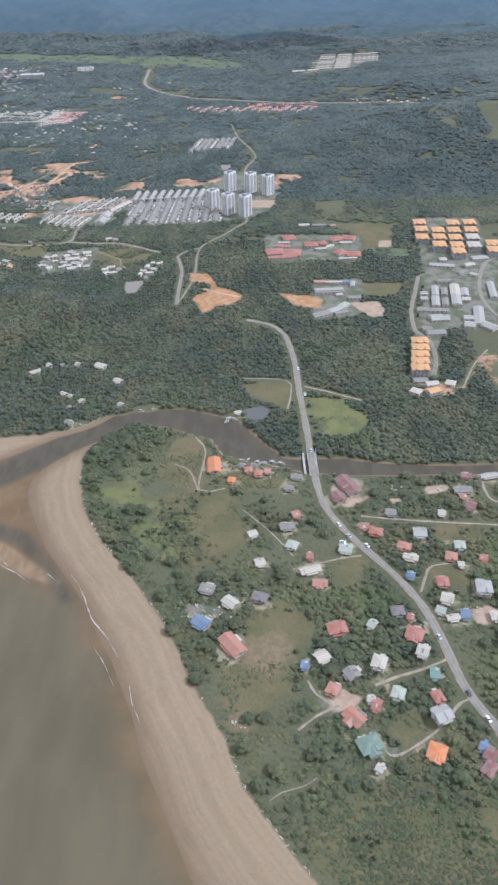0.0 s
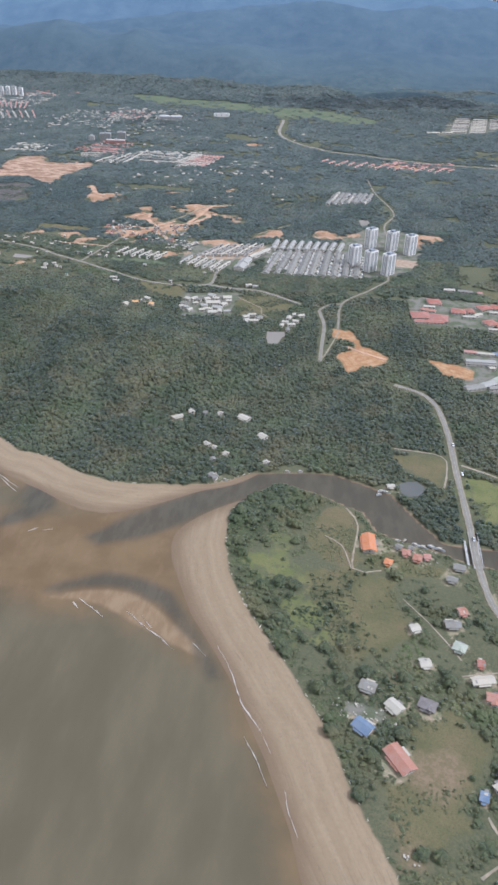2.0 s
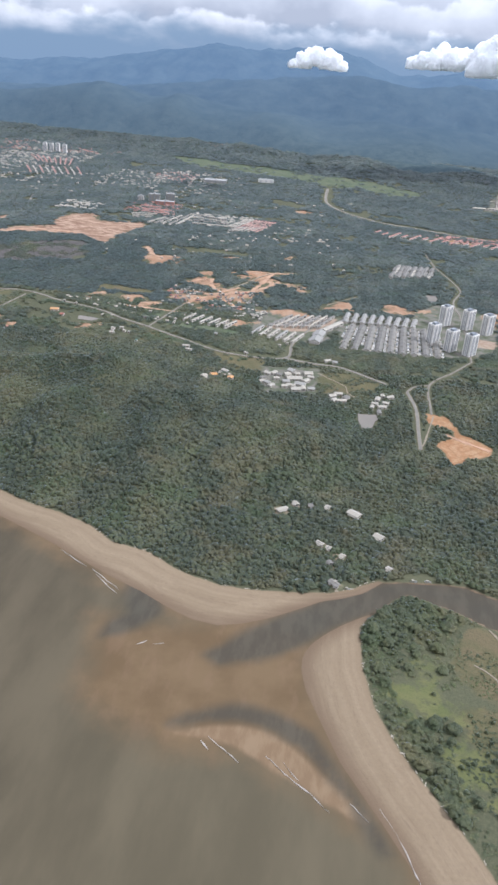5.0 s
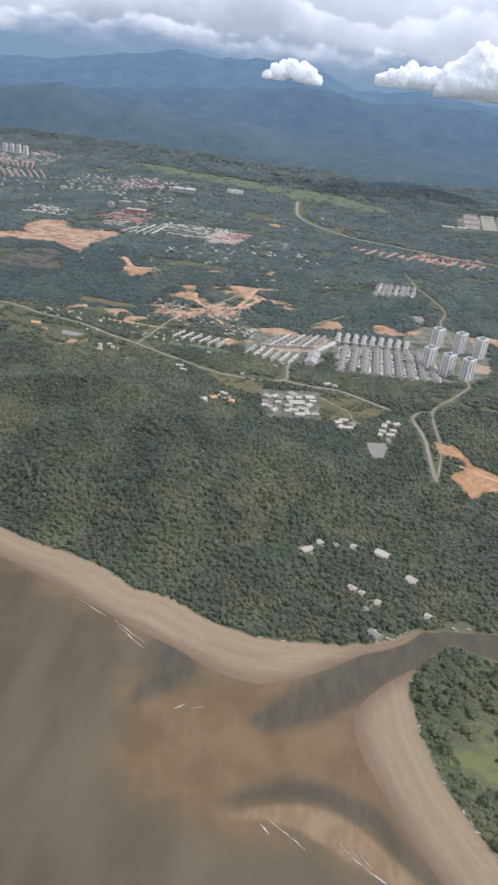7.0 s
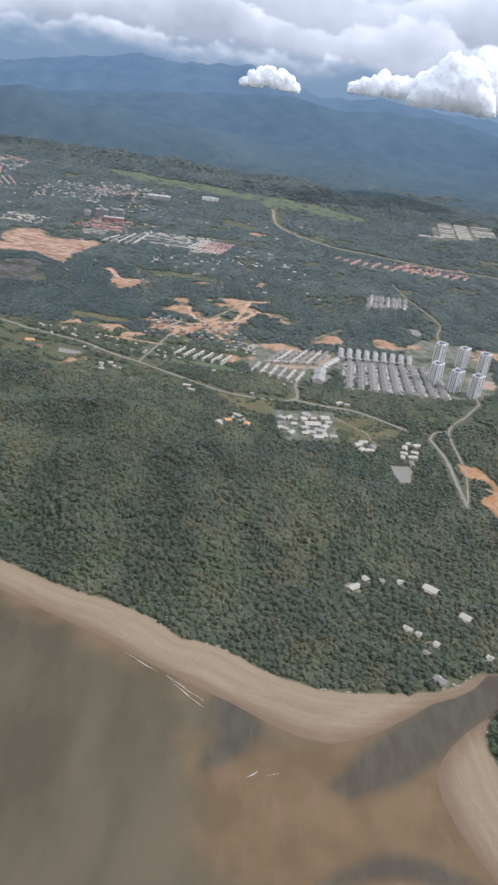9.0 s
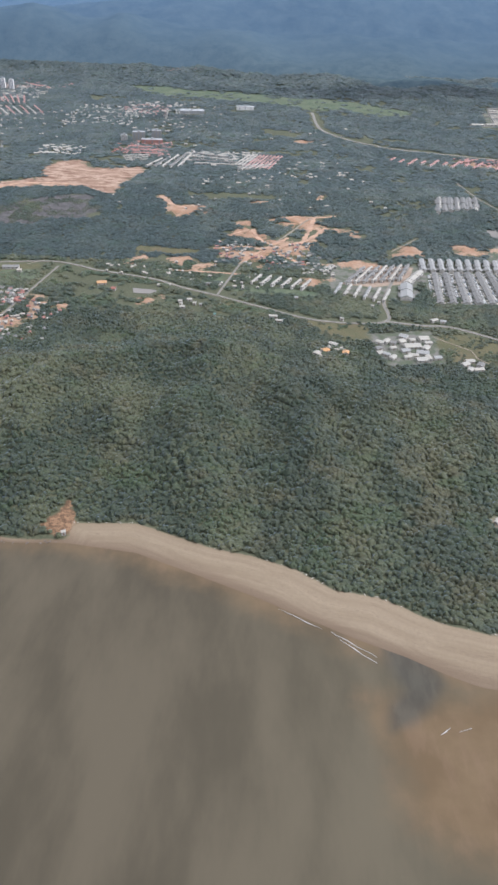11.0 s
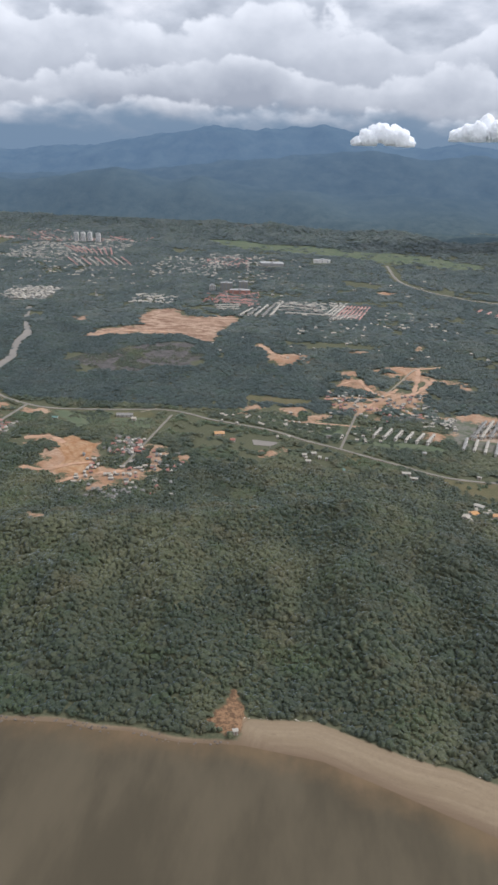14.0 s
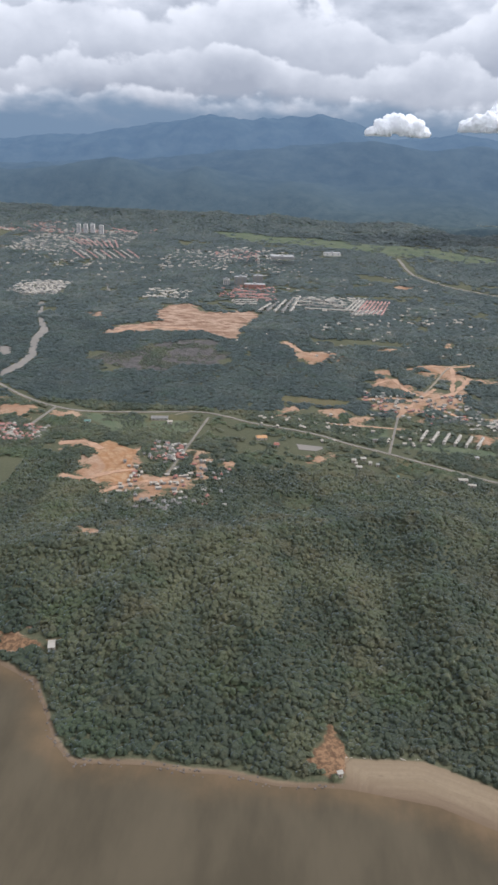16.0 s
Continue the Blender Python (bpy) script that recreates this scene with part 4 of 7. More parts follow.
TRACKS.append(([(-193, 1187), (-148, 1251)], 3))
TRACKS.append(([(-57, 830), (-71, 761), (-76, 749)], 3))
TRACKS.append(([(116, 298), (109, 300)], 3))
TRACKS.append(([(-394, 1113), (-340, 1227), (-290, 1339), (-254, 1351)], 5))
TRACKS.append(([(-655, 1079), (-638, 1095)], 4))
TRACKS.append(([(-186, 912), (-168, 895), (-152, 880), (-150, 864), (-138, 850)], 2.4))
EARTH_TRACKS = []
EARTH_TRACKS.append(([(-433, 1171), (-389, 1183), (-362, 1174), (-313, 1209), (-275, 1283)], 7))
EARTH_TRACKS.append(([(-394, 1113), (-378, 1147), (-353, 1193), (-332, 1229)], 6))
EARTH_TRACKS.append(([(-359, 1312), (-323, 1332), (-290, 1336), (-253, 1348)], 6))
EARTH_TRACKS.append(([(-290, 1336), (-300, 1271), (-313, 1209)], 6))
EARTH_TRACKS.append(([(-382, 1263), (-374, 1221), (-357, 1197)], 6))
EARTH_TRACKS.append(([(-411, 1233), (-389, 1254)], 8))
EARTH_TRACKS.append(([(-343, 1157), (-321, 1129), (-310, 1118)], 6))
EARTH_TRACKS.append(([(-737, 902), (-713, 898), (-690, 914), (-670, 925)], 6))
EARTH_TRACKS.append(([(-688, 873), (-673, 887), (-654, 898), (-634, 908)], 5))
EARTH_TRACKS.append(([(-761, 976), (-737, 986), (-714, 968)], 6))
EARTH_TRACKS.append(([(-807, 1431), (-782, 1466), (-728, 1478), (-680, 1473)], 9))
EARTH_TRACKS.append(([(-535, 1429), (-512, 1378), (-487, 1352)], 7))
EARTH_TRACKS.append(([(-479, 1079), (-419, 1077), (-389, 1074)], 4))
EARTH_TRACKS.append(([(-48, 788), (-28, 775), (-6, 763)], 4))
BARS = []
BARS.append([(-228, 369), (-209, 380), (-190, 384), (-172, 380), (-153, 368), (-136, 353), (-120, 338), (-124, 335), (-141, 341), (-163, 352), (-190, 366), (-207, 369)])
SURF = []
SURF.append(([(-116, 345), (-105, 326), (-98, 307), (-89, 293), (-79, 277), (-72, 265), (-67, 250), (-62, 234)], 1.9))
SURF.append(([(-92, 286), (-85, 276), (-77, 259)], 1.5))
SURF.append(([(-131, 345), (-126, 341), (-121, 336)], 1.2))
SURF.append(([(-208, 371), (-198, 365), (-188, 358)], 1.6))
SURF.append(([(-176, 365), (-159, 353), (-141, 340)], 1.6))
SURF.append(([(-346, 512), (-321, 498)], 1.3))
SURF.append(([(-313, 492), (-293, 475)], 1.5))
SURF.append(([(-266, 430), (-260, 434)], 2.2))
SURF.append(([(-256, 433), (-249, 435)], 2.0))
SURF.append(([(-316, 496), (-292, 479)], 1.3))
SURF.append(([(-158, 353), (-168, 362)], 1.2))
SURF.append(([(-212, 367), (-207, 362)], 2))
PONDS = []
PONDS.append([(-995, 1610), (-983, 1613), (-952, 1508), (-908, 1409), (-910, 1367), (-886, 1279), (-887, 1225), (-900, 1177), (-909, 1200), (-899, 1249), (-902, 1291), (-923, 1365), (-926, 1416)])
PONDS.append([(-137, 808), (-118, 812), (-116, 801), (-128, 778), (-135, 792)])
PONDS.append([(-137, 810), (-118, 802), (-122, 779), (-132, 774), (-136, 790)])
PONDS.append([(-2, 533), (5, 537), (12, 538), (17, 533), (18, 527), (12, 518), (4, 516), (-1, 520)])
PONDS.append([(-39, 1306), (-22, 1311), (-19, 1278), (-33, 1264)])
PONDS.append([(-954, 1320), (-935, 1314), (-921, 1272), (-935, 1270)])
PONDS.append([(-1234, 2059), (-1216, 2039), (-1117, 1768), (-1134, 1794)])
PONDS.append([(-916, 1810), (-911, 1811), (-878, 1700), (-881, 1693)])
PONDS.append([(-514, 1013), (-481, 1009), (-493, 997), (-511, 998)])
SHALLOW = []
SHALLOW.append([(-292, 438), (-242, 458), (-193, 474), (-161, 458), (-149, 409), (-132, 364), (-111, 331), (-134, 335), (-167, 358), (-203, 376), (-242, 367), (-271, 386)])
SHALLOW.append([(-299, 451), (-244, 453), (-199, 449), (-173, 453), (-161, 418), (-157, 380), (-191, 364), (-233, 358), (-286, 382)])
CHANNEL = []
CHANNEL.append([(-100, 535), (-115, 528), (-134, 517), (-170, 486), (-200, 458), (-212, 444), (-222, 432), (-212, 425), (-194, 434), (-179, 442), (-161, 458), (-139, 480), (-119, 497), (-100, 510)])
CHANNEL.append([(-231, 376), (-212, 389), (-198, 396), (-175, 394), (-153, 385), (-138, 364), (-122, 342), (-110, 322), (-116, 320), (-130, 346), (-145, 360), (-159, 376), (-181, 386), (-203, 383)])
CHANNEL.append([(-286, 488), (-276, 487), (-264, 475), (-259, 464), (-269, 445), (-289, 432), (-288, 445), (-279, 458), (-286, 473)])
# place, turn, length, width, roof colour, form
VILLAGE = []
VILLAGE.append([
    (-11.8, 282.1, -55, 15.6, 7.9, 'salmon', 'g'),
    (-27.6, 326.2, -18, 7.7, 5.8, 'greyblue', 'g'),
    (-13.3, 314.6, -45, 8.0, 5.8, 'white', 'g'),
    (-30.3, 299.2, -37, 9.1, 6.5, 'blue', 'g'),
    (4.5, 318.2, -21, 8.2, 5.8, 'dark', 'h'),
    (1.0, 375.4, 22, 4.7, 4.3, 'white', 'g'),
    (5.2, 347.9, 14, 5.1, 5.0, 'white', 'g'),
    (26.7, 363.6, -24, 6.2, 5.8, 'palegreen', 'h'),
    (37.0, 340.3, 16, 12.0, 4.3, 'cream', 'g'),
    (42.0, 328.4, -7, 7.8, 5.0, 'salmon', 'w'),
    (37.6, 352.6, -2, 3.0, 4.3, 'red', 'g'),
    (31.2, 393.6, 20, 4.1, 5.0, 'salmon', 'g'),
    (24.3, 382.1, 10, 8.3, 5.0, 'grey', 'g'),
])
VILLAGE.append([
    (89.1, 213.0, -26, 7.4, 7.9, 'orange', 'W'),
    (95.8, 232.8, 23, 7.7, 7.2, 'bluewhite', 'G'),
    (96.4, 244.7, 17, 4.4, 5.8, 'red', 'h'),
    (98.1, 259.7, -9, 3.8, 5.8, 'teal', 'g'),
    (56.7, 218.0, 21, 10.3, 7.9, 'green', 'W'),
    (51.0, 233.6, -50, 9.6, 6.5, 'salmon', 'w'),
    (41.9, 251.0, -30, 5.2, 5.8, 'salmon', 'h'),
    (63.7, 240.7, -24, 3.3, 5.8, 'red', 'g'),
    (76.1, 247.6, -23, 5.4, 5.8, 'palegreen', 'h'),
    (53.3, 260.9, -62, 6.1, 6.5, 'greyblue', 'g'),
    (68.7, 266.2, -22, 6.3, 7.2, 'white', 'H'),
])
VILLAGE.append([
    (48.6, 292.7, 10, 9.9, 7.2, 'red', 'h'),
    (37.9, 272.7, 30, 6.4, 5.8, 'cream', 'g'),
    (28.1, 267.2, -15, 2.9, 4.3, 'blue', 'g'),
    (92.5, 287.3, -24, 8.3, 7.9, 'red', 'W'),
    (94.2, 273.2, -26, 5.2, 6.5, 'white', 'G'),
    (69.4, 295.1, -39, 3.5, 5.0, 'palegreen', 'g'),
    (85.8, 304.6, 4, 6.3, 5.8, 'dark', 'h'),
    (92.6, 300.0, -18, 2.6, 3.6, 'red', 'g'),
    (112.7, 215.4, -34, 2.6, 3.6, 'blue', 'g'),
    (114.9, 211.1, -34, 4.4, 5.8, 'maroon', 'g'),
    (112.2, 203.5, -46, 4.4, 6.5, 'maroon', 'h'),
    (59.9, 205.0, -38, 2.6, 2.9, 'white', 'g'),
    (61.3, 244.2, -18, 2.6, 2.9, 'white', 'g'),
])
VILLAGE.append([
    (140.7, 320.3, -7, 8.0, 8.6, 'bluewhite', 'H'),
    (116.5, 311.8, -21, 5.9, 6.5, 'cream', 'G'),
    (117.7, 327.6, -5, 5.8, 6.5, 'red', 'h'),
    (99.1, 334.0, -21, 3.8, 4.3, 'blue', 'g'),
    (111.5, 304.7, -25, 4.4, 4.3, 'palegreen', 'g'),
    (125.0, 301.3, -9, 4.2, 5.8, 'blue', 'g'),
    (117.2, 298.9, 9, 6.5, 2.9, 'white', 'g'),
    (142.0, 299.0, -2, 4.3, 5.8, 'cream', 'h'),
    (128.1, 349.8, -16, 6.0, 5.8, 'salmon', 'h'),
    (148.1, 347.6, -12, 3.7, 4.3, 'red', 'g'),
    (136.1, 360.1, -6, 5.5, 5.8, 'palegreen', 'h'),
    (132.5, 342.4, -2, 2.6, 2.9, 'white', 'g'),
    (111.7, 370.3, -5, 7.3, 7.2, 'bluewhite', 'G'),
])
VILLAGE.append([
    (83.4, 374.5, -22, 7.3, 5.8, 'red', 'h'),
    (76.4, 380.4, -2, 5.2, 4.3, 'red', 'g'),
    (99.6, 359.6, -21, 7.3, 5.0, 'salmon', 'h'),
    (102.0, 349.5, -21, 8.1, 3.6, 'cream', 'g'),
    (61.6, 358.7, -18, 7.1, 5.8, 'palegreen', 'g'),
    (96.6, 394.4, -6, 6.0, 5.0, 'grey', 'g'),
    (131.6, 392.6, -13, 3.9, 4.3, 'white', 'g'),
    (152.5, 397.0, -25, 5.3, 6.5, 'maroon', 'G'),
    (150.2, 409.8, 10, 3.7, 3.6, 'red', 'g'),
    (158.6, 433.8, -11, 6.4, 4.3, 'maroon', 'g'),
    (152.1, 417.5, 1, 11.5, 5.0, 'grey', 'g'),
    (71.0, 425.1, -66, 20.9, 9.4, 'maroon', 'g'),
    (62.7, 412.3, -70, 9.5, 6.5, 'maroon', 'g'),
])
VILLAGE.append([
    (-26.3, 453.2, -86, 17.1, 7.9, 'orange', 'g'),
    (-13.4, 434.5, -15, 3.8, 4.3, 'orange', 'h'),
    (-0.8, 446.5, -2, 4.1, 5.0, 'salmon', 'h'),
    (6.6, 442.0, -14, 4.6, 5.0, 'salmon', 'h'),
    (13.4, 444.5, -2, 3.3, 3.6, 'pink', 'g'),
    (34.3, 436.9, -6, 6.6, 4.3, 'grey', 'g'),
    (28.2, 423.7, -11, 5.8, 3.6, 'grey', 'g'),
    (175.0, 433.3, 11, 12.0, 3.6, 'bluewhite', 'g'),
    (-5.5, 452.3, -35, 3.1, 2.9, 'grey', 'g'),
    (3.0, 452.0, -21, 2.6, 2.9, 'grey', 'g'),
])
VILLAGE.append([
    (-135.8, 610.5, -34, 9.6, 5.8, 'white', 'g'),
    (-115.8, 582.3, -37, 6.7, 5.0, 'white', 'g'),
    (-160.5, 562.1, -35, 5.0, 2.2, 'white', 'g'),
    (-153.8, 558.0, -21, 2.6, 2.2, 'white', 'g'),
    (-183.9, 612.6, -54, 4.0, 2.9, 'white', 'g'),
    (-194.2, 600.7, 39, 8.5, 2.2, 'white', 'g'),
    (-171.8, 613.4, 14, 2.6, 2.9, 'grey', 'g'),
    (-157.8, 614.6, -29, 2.6, 3.6, 'white', 'g'),
    (-142.9, 550.2, -36, 2.6, 2.9, 'white', 'g'),
    (-151.9, 540.2, -63, 2.6, 2.2, 'greyblue', 'g'),
    (-108.7, 543.1, -41, 2.8, 2.9, 'white', 'g'),
    (-148.9, 517.8, -40, 3.1, 3.6, 'grey', 'g'),
    (-145.9, 515.3, -25, 2.6, 2.9, 'greyblue', 'g'),
    (-9.0, 526.5, 17, 4.6, 2.6, 'white', 'g'),
])
COMPOUNDS = []
COMPOUNDS.append([
    (37.0, 893.0, 8, 22.0, 20.0, 'red', 'h'),
    (58.0, 888.0, -6, 22.0, 22.0, 'red', 'h'),
    (46.0, 875.0, 4, 34.0, 8.0, 'red', 'g'),
    (48.0, 912.0, -14, 18.0, 7.0, 'salmon', 'g'),
    (57.0, 941.0, 10, 16.0, 18.0, 'red', 'h'),
    (50.0, 924.0, 4, 14.0, 5.0, 'white', 'g'),
    (84.0, 915.0, -4, 17.0, 15.0, 'red', 'h'),
    (98.0, 919.0, 12, 9.0, 12.0, 'red', 'h'),
    (95.0, 900.0, 3, 14.0, 5.0, 'white', 'g'),
    (106.0, 908.0, 40, 12.0, 5.5, 'cream', 'g'),
    (117.0, 933.0, 32, 17.0, 14.0, 'red', 'h'),
    (133.0, 937.0, -20, 17.0, 14.0, 'red', 'h'),
    (128.0, 920.0, 4, 14.0, 5.0, 'white', 'g'),
    (118.0, 885.0, 28, 15.0, 15.0, 'red', 'h'),
    (133.0, 879.0, -10, 17.0, 16.0, 'red', 'h'),
    (124.0, 866.0, 3, 22.0, 4.0, 'cream', 'g'),
    (80.0, 989.0, 6, 14.0, 7.0, 'white', 'g'),
    (100.0, 988.0, -4, 18.0, 6.0, 'greyblue', 'g'),
    (118.0, 985.0, 8, 7.0, 6.0, 'pink', 'g'),
])
COMPOUNDS.append([
    (84.0, 797.0, -3, 13.0, 5.5, 'pink', 'g'),
    (100.0, 795.0, -2, 18.0, 4.5, 'white', 'g'),
    (92.0, 774.5, 2, 31.0, 6.5, 'bluewhite', 'g'),
    (92.0, 767.0, 2, 31.0, 4.0, 'grey', 'g'),
    (113.0, 796.0, -3, 10.0, 6.0, 'blue', 'g'),
    (120.0, 788.0, 80, 13.0, 5.0, 'bluewhite', 'g'),
    (102.0, 760.0, 10, 6.0, 4.5, 'white', 'h'),
    (118.0, 752.0, -3, 13.0, 6.0, 'greyblue', 'g'),
    (78.0, 712.0, 26, 20.0, 9.0, 'greyblue', 'g'),
    (93.0, 722.0, 36, 16.0, 9.0, 'bluewhite', 'g'),
    (104.0, 733.0, 48, 12.0, 8.0, 'palegreen', 'h'),
    (99.0, 715.0, 20, 14.0, 5.0, 'greyblue', 'g'),
    (231.4, 838.1, -13, 28.2, 8.1, 'bluewhite', 'g'),
    (236.7, 855.7, -3, 8.4, 8.1, 'white', 'h'),
    (281.4, 858.6, 7, 19.5, 9.9, 'bluewhite', 'h'),
    (263.3, 838.0, 19, 12.3, 8.1, 'white', 'g'),
    (223.5, 791.3, -3, 14.7, 5.4, 'grey', 'g'),
    (194.0, 758.6, -3, 7.5, 7.2, 'bluewhite', 'g'),
    (191.3, 745.4, -3, 7.4, 7.2, 'bluewhite', 'g'),
    (207.4, 764.1, -100, 24.5, 7.2, 'bluewhite', 'g'),
])
COMPOUNDS.append([
    (202.3, 737.7, -100, 24.6, 8.1, 'bluewhite', 'g'),
    (216.9, 762.1, -101, 18.3, 6.3, 'greyblue', 'g'),
    (212.1, 735.7, -101, 18.7, 6.3, 'greyblue', 'g'),
    (229.5, 766.1, -100, 27.7, 9.9, 'white', 'g'),
    (225.0, 739.4, -100, 24.7, 9.9, 'bluewhite', 'g'),
    (238.4, 759.4, -101, 19.8, 8.1, 'bluewhite', 'g'),
    (235.8, 741.6, -11, 9.0, 7.2, 'white', 'g'),
    (194.8, 716.7, -8, 31.9, 7.2, 'greyblue', 'g'),
    (194.8, 697.7, 7, 13.9, 13.5, 'bluewhite', 'g'),
    (205.1, 697.2, -3, 4.1, 11.7, 'bluewhite', 'g'),
    (187.0, 664.8, 4, 18.8, 9.0, 'greyblue', 'g'),
    (180.0, 673.9, -3, 9.5, 7.2, 'grey', 'g'),
])
COMPOUNDS.append([
    (226.7, 696.1, -3, 9.8, 9.0, 'bluewhite', 'g'),
    (224.4, 680.6, -15, 10.5, 11.7, 'bluewhite', 'g'),
    (238.6, 700.0, -102, 41.7, 9.9, 'bluewhite', 'g'),
    (242.1, 677.2, -52, 18.7, 10.8, 'bluewhite', 'g'),
    (269.8, 764.2, -99, 41.4, 7.2, 'bluewhite', 'g'),
    (152.9, 572.2, 5, 12.7, 7.2, 'greyblue', 'g'),
    (145.1, 553.2, -35, 8.9, 8.1, 'cream', 'h'),
    (160.1, 552.5, 24, 11.3, 8.1, 'amber', 'g'),
    (177.2, 563.3, -26, 8.2, 8.1, 'cream', 'h'),
    (160.7, 562.1, 11, 11.0, 6.3, 'white', 'g'),
    (250.6, 816.3, 37, 14.3, 6.3, 'grey', 'g'),
    (261.7, 808.9, -35, 7.8, 5.4, 'white', 'g'),
])
COMPOUNDS.append([
    (-245.9, 873.6, 30, 7.0, 5.0, 'grey', 'g'),
    (-246.0, 862.4, 30, 6.0, 5.0, 'white', 'g'),
    (-242.9, 888.8, -30, 8.0, 5.0, 'white', 'g'),
    (-236.2, 891.9, 60, 9.0, 5.0, 'white', 'g'),
    (-229.7, 888.3, -8, 6.0, 5.0, 'grey', 'g'),
    (-239.6, 860.8, -30, 7.0, 5.0, 'bluewhite', 'g'),
    (-234.4, 853.5, 60, 8.0, 5.0, 'white', 'g'),
    (-231.3, 876.4, 12, 6.0, 5.0, 'white', 'g'),
    (-220.4, 893.2, 30, 7.0, 7.5, 'white', 'g'),
    (-216.6, 906.1, -30, 8.0, 7.5, 'bluewhite', 'g'),
    (-211.1, 882.9, 12, 17.0, 9.0, 'white', 'g'),
    (-203.2, 867.8, -8, 12.0, 7.5, 'bluewhite', 'g'),
    (-206.9, 851.5, 12, 10.0, 7.5, 'white', 'g'),
    (-197.9, 879.6, 60, 9.0, 6.2, 'white', 'g'),
    (-196.6, 902.8, 12, 10.0, 8.8, 'white', 'g'),
    (-193.3, 892.3, 12, 7.0, 5.0, 'white', 'g'),
    (-219.5, 870.9, 12, 8.0, 6.2, 'bluewhite', 'g'),
    (-219.7, 856.3, 12, 7.0, 5.0, 'white', 'g'),
    (-198.9, 856.5, 100, 9.0, 5.0, 'white', 'g'),
    (-190.3, 857.5, 12, 8.0, 5.0, 'bluewhite', 'g'),
    (-213.2, 861.0, -8, 10.0, 5.2, 'white', 'g'),
    (-209.1, 897.5, 12, 6.0, 5.0, 'white', 'g'),
])
COMPOUNDS.append([
    (-166.0, 845.2, 30, 8.0, 6.2, 'white', 'g'),
    (-159.8, 853.3, 12, 9.0, 5.2, 'white', 'g'),
    (-151.1, 845.6, 60, 8.0, 6.2, 'grey', 'g'),
    (-155.5, 835.0, 12, 10.0, 5.0, 'cream', 'g'),
    (-163.6, 833.2, 60, 7.0, 5.0, 'white', 'g'),
    (-116.5, 852.0, 82, 9.0, 5.0, 'white', 'g'),
    (-119.5, 838.4, -8, 7.0, 5.0, 'white', 'g'),
    (-122.5, 827.5, 82, 7.0, 4.0, 'white', 'g'),
    (-112.0, 830.8, 12, 9.0, 5.0, 'white', 'g'),
    (-107.8, 842.2, -8, 7.0, 5.0, 'white', 'g'),
    (-102.9, 861.0, 30, 8.0, 5.0, 'white', 'g'),
    (-114.9, 817.0, 100, 8.0, 4.0, 'grey', 'g'),
    (-110.9, 862.6, 100, 6.0, 4.0, 'white', 'g'),
    (-300.4, 856.1, 30, 7.0, 6.2, 'amber', 'g'),
    (-290.8, 878.1, -30, 9.0, 5.0, 'white', 'g'),
    (-309.3, 845.9, 60, 6.0, 6.2, 'cream', 'g'),
    (-280.7, 853.2, 82, 6.0, 6.2, 'amber', 'g'),
    (-177.0, 951.9, 30, 8.0, 5.0, 'white', 'g'),
    (-167.6, 949.8, -8, 6.0, 5.0, 'bluewhite', 'g'),
    (-240.1, 986.3, -6, 3.4, 2.7, 'white', 'g'),
    (-231.4, 997.8, -6, 3.5, 2.7, 'white', 'g'),
    (-277.2, 945.4, -22, 4.0, 2.7, 'white', 'g'),
])
COMPOUNDS.append([
    (-454.9, 975.0, 1, 4.4, 4.5, 'white', 'g'),
    (-445.3, 980.7, 16, 5.2, 4.5, 'white', 'g'),
    (-450.9, 957.6, 2, 5.6, 4.5, 'white', 'g'),
    (-438.6, 970.5, -5, 3.1, 4.5, 'white', 'g'),
    (-431.5, 967.4, 1, 2.6, 3.6, 'bluewhite', 'g'),
    (-453.1, 966.9, -13, 2.3, 3.6, 'white', 'g'),
    (-345.1, 929.3, -7, 7.5, 3.6, 'white', 'g'),
    (-325.2, 1000.5, 0, 4.0, 4.5, 'bluewhite', 'g'),
    (-427.9, 1033.5, 2, 6.2, 3.6, 'grey', 'g'),
    (-414.2, 940.6, 0, 2.1, 4.5, 'teal', 'g'),
    (-351.4, 940.9, 1, 8.6, 4.5, 'white', 'g'),
    (-670.4, 1062.5, 8, 19.0, 8.1, 'greyblue', 'g'),
    (-657.0, 1052.2, 7, 5.5, 5.4, 'cream', 'g'),
    (-552.1, 1023.5, 15, 11.0, 8.1, 'amber', 'g'),
    (-534.9, 1005.6, 1, 5.1, 6.3, 'red', 'g'),
])
COMPOUNDS.append([
    (-747.6, 1038.9, 7, 6.3, 5.4, 'teal', 'g'),
    (-666.7, 651.4, 13, 4.0, 7.2, 'white', 'g'),
    (-487.6, 569.6, 20, 2.6, 2.0, 'white', 'g'),
])
TOWERS = [(-43.5, 1068.6), (-20.1, 1158.9), (-21.6, 1049.7), (10.7, 1150.9), (2.1, 1040.8), (36.8, 1137.7)]
TOWER_TURN = 48.0
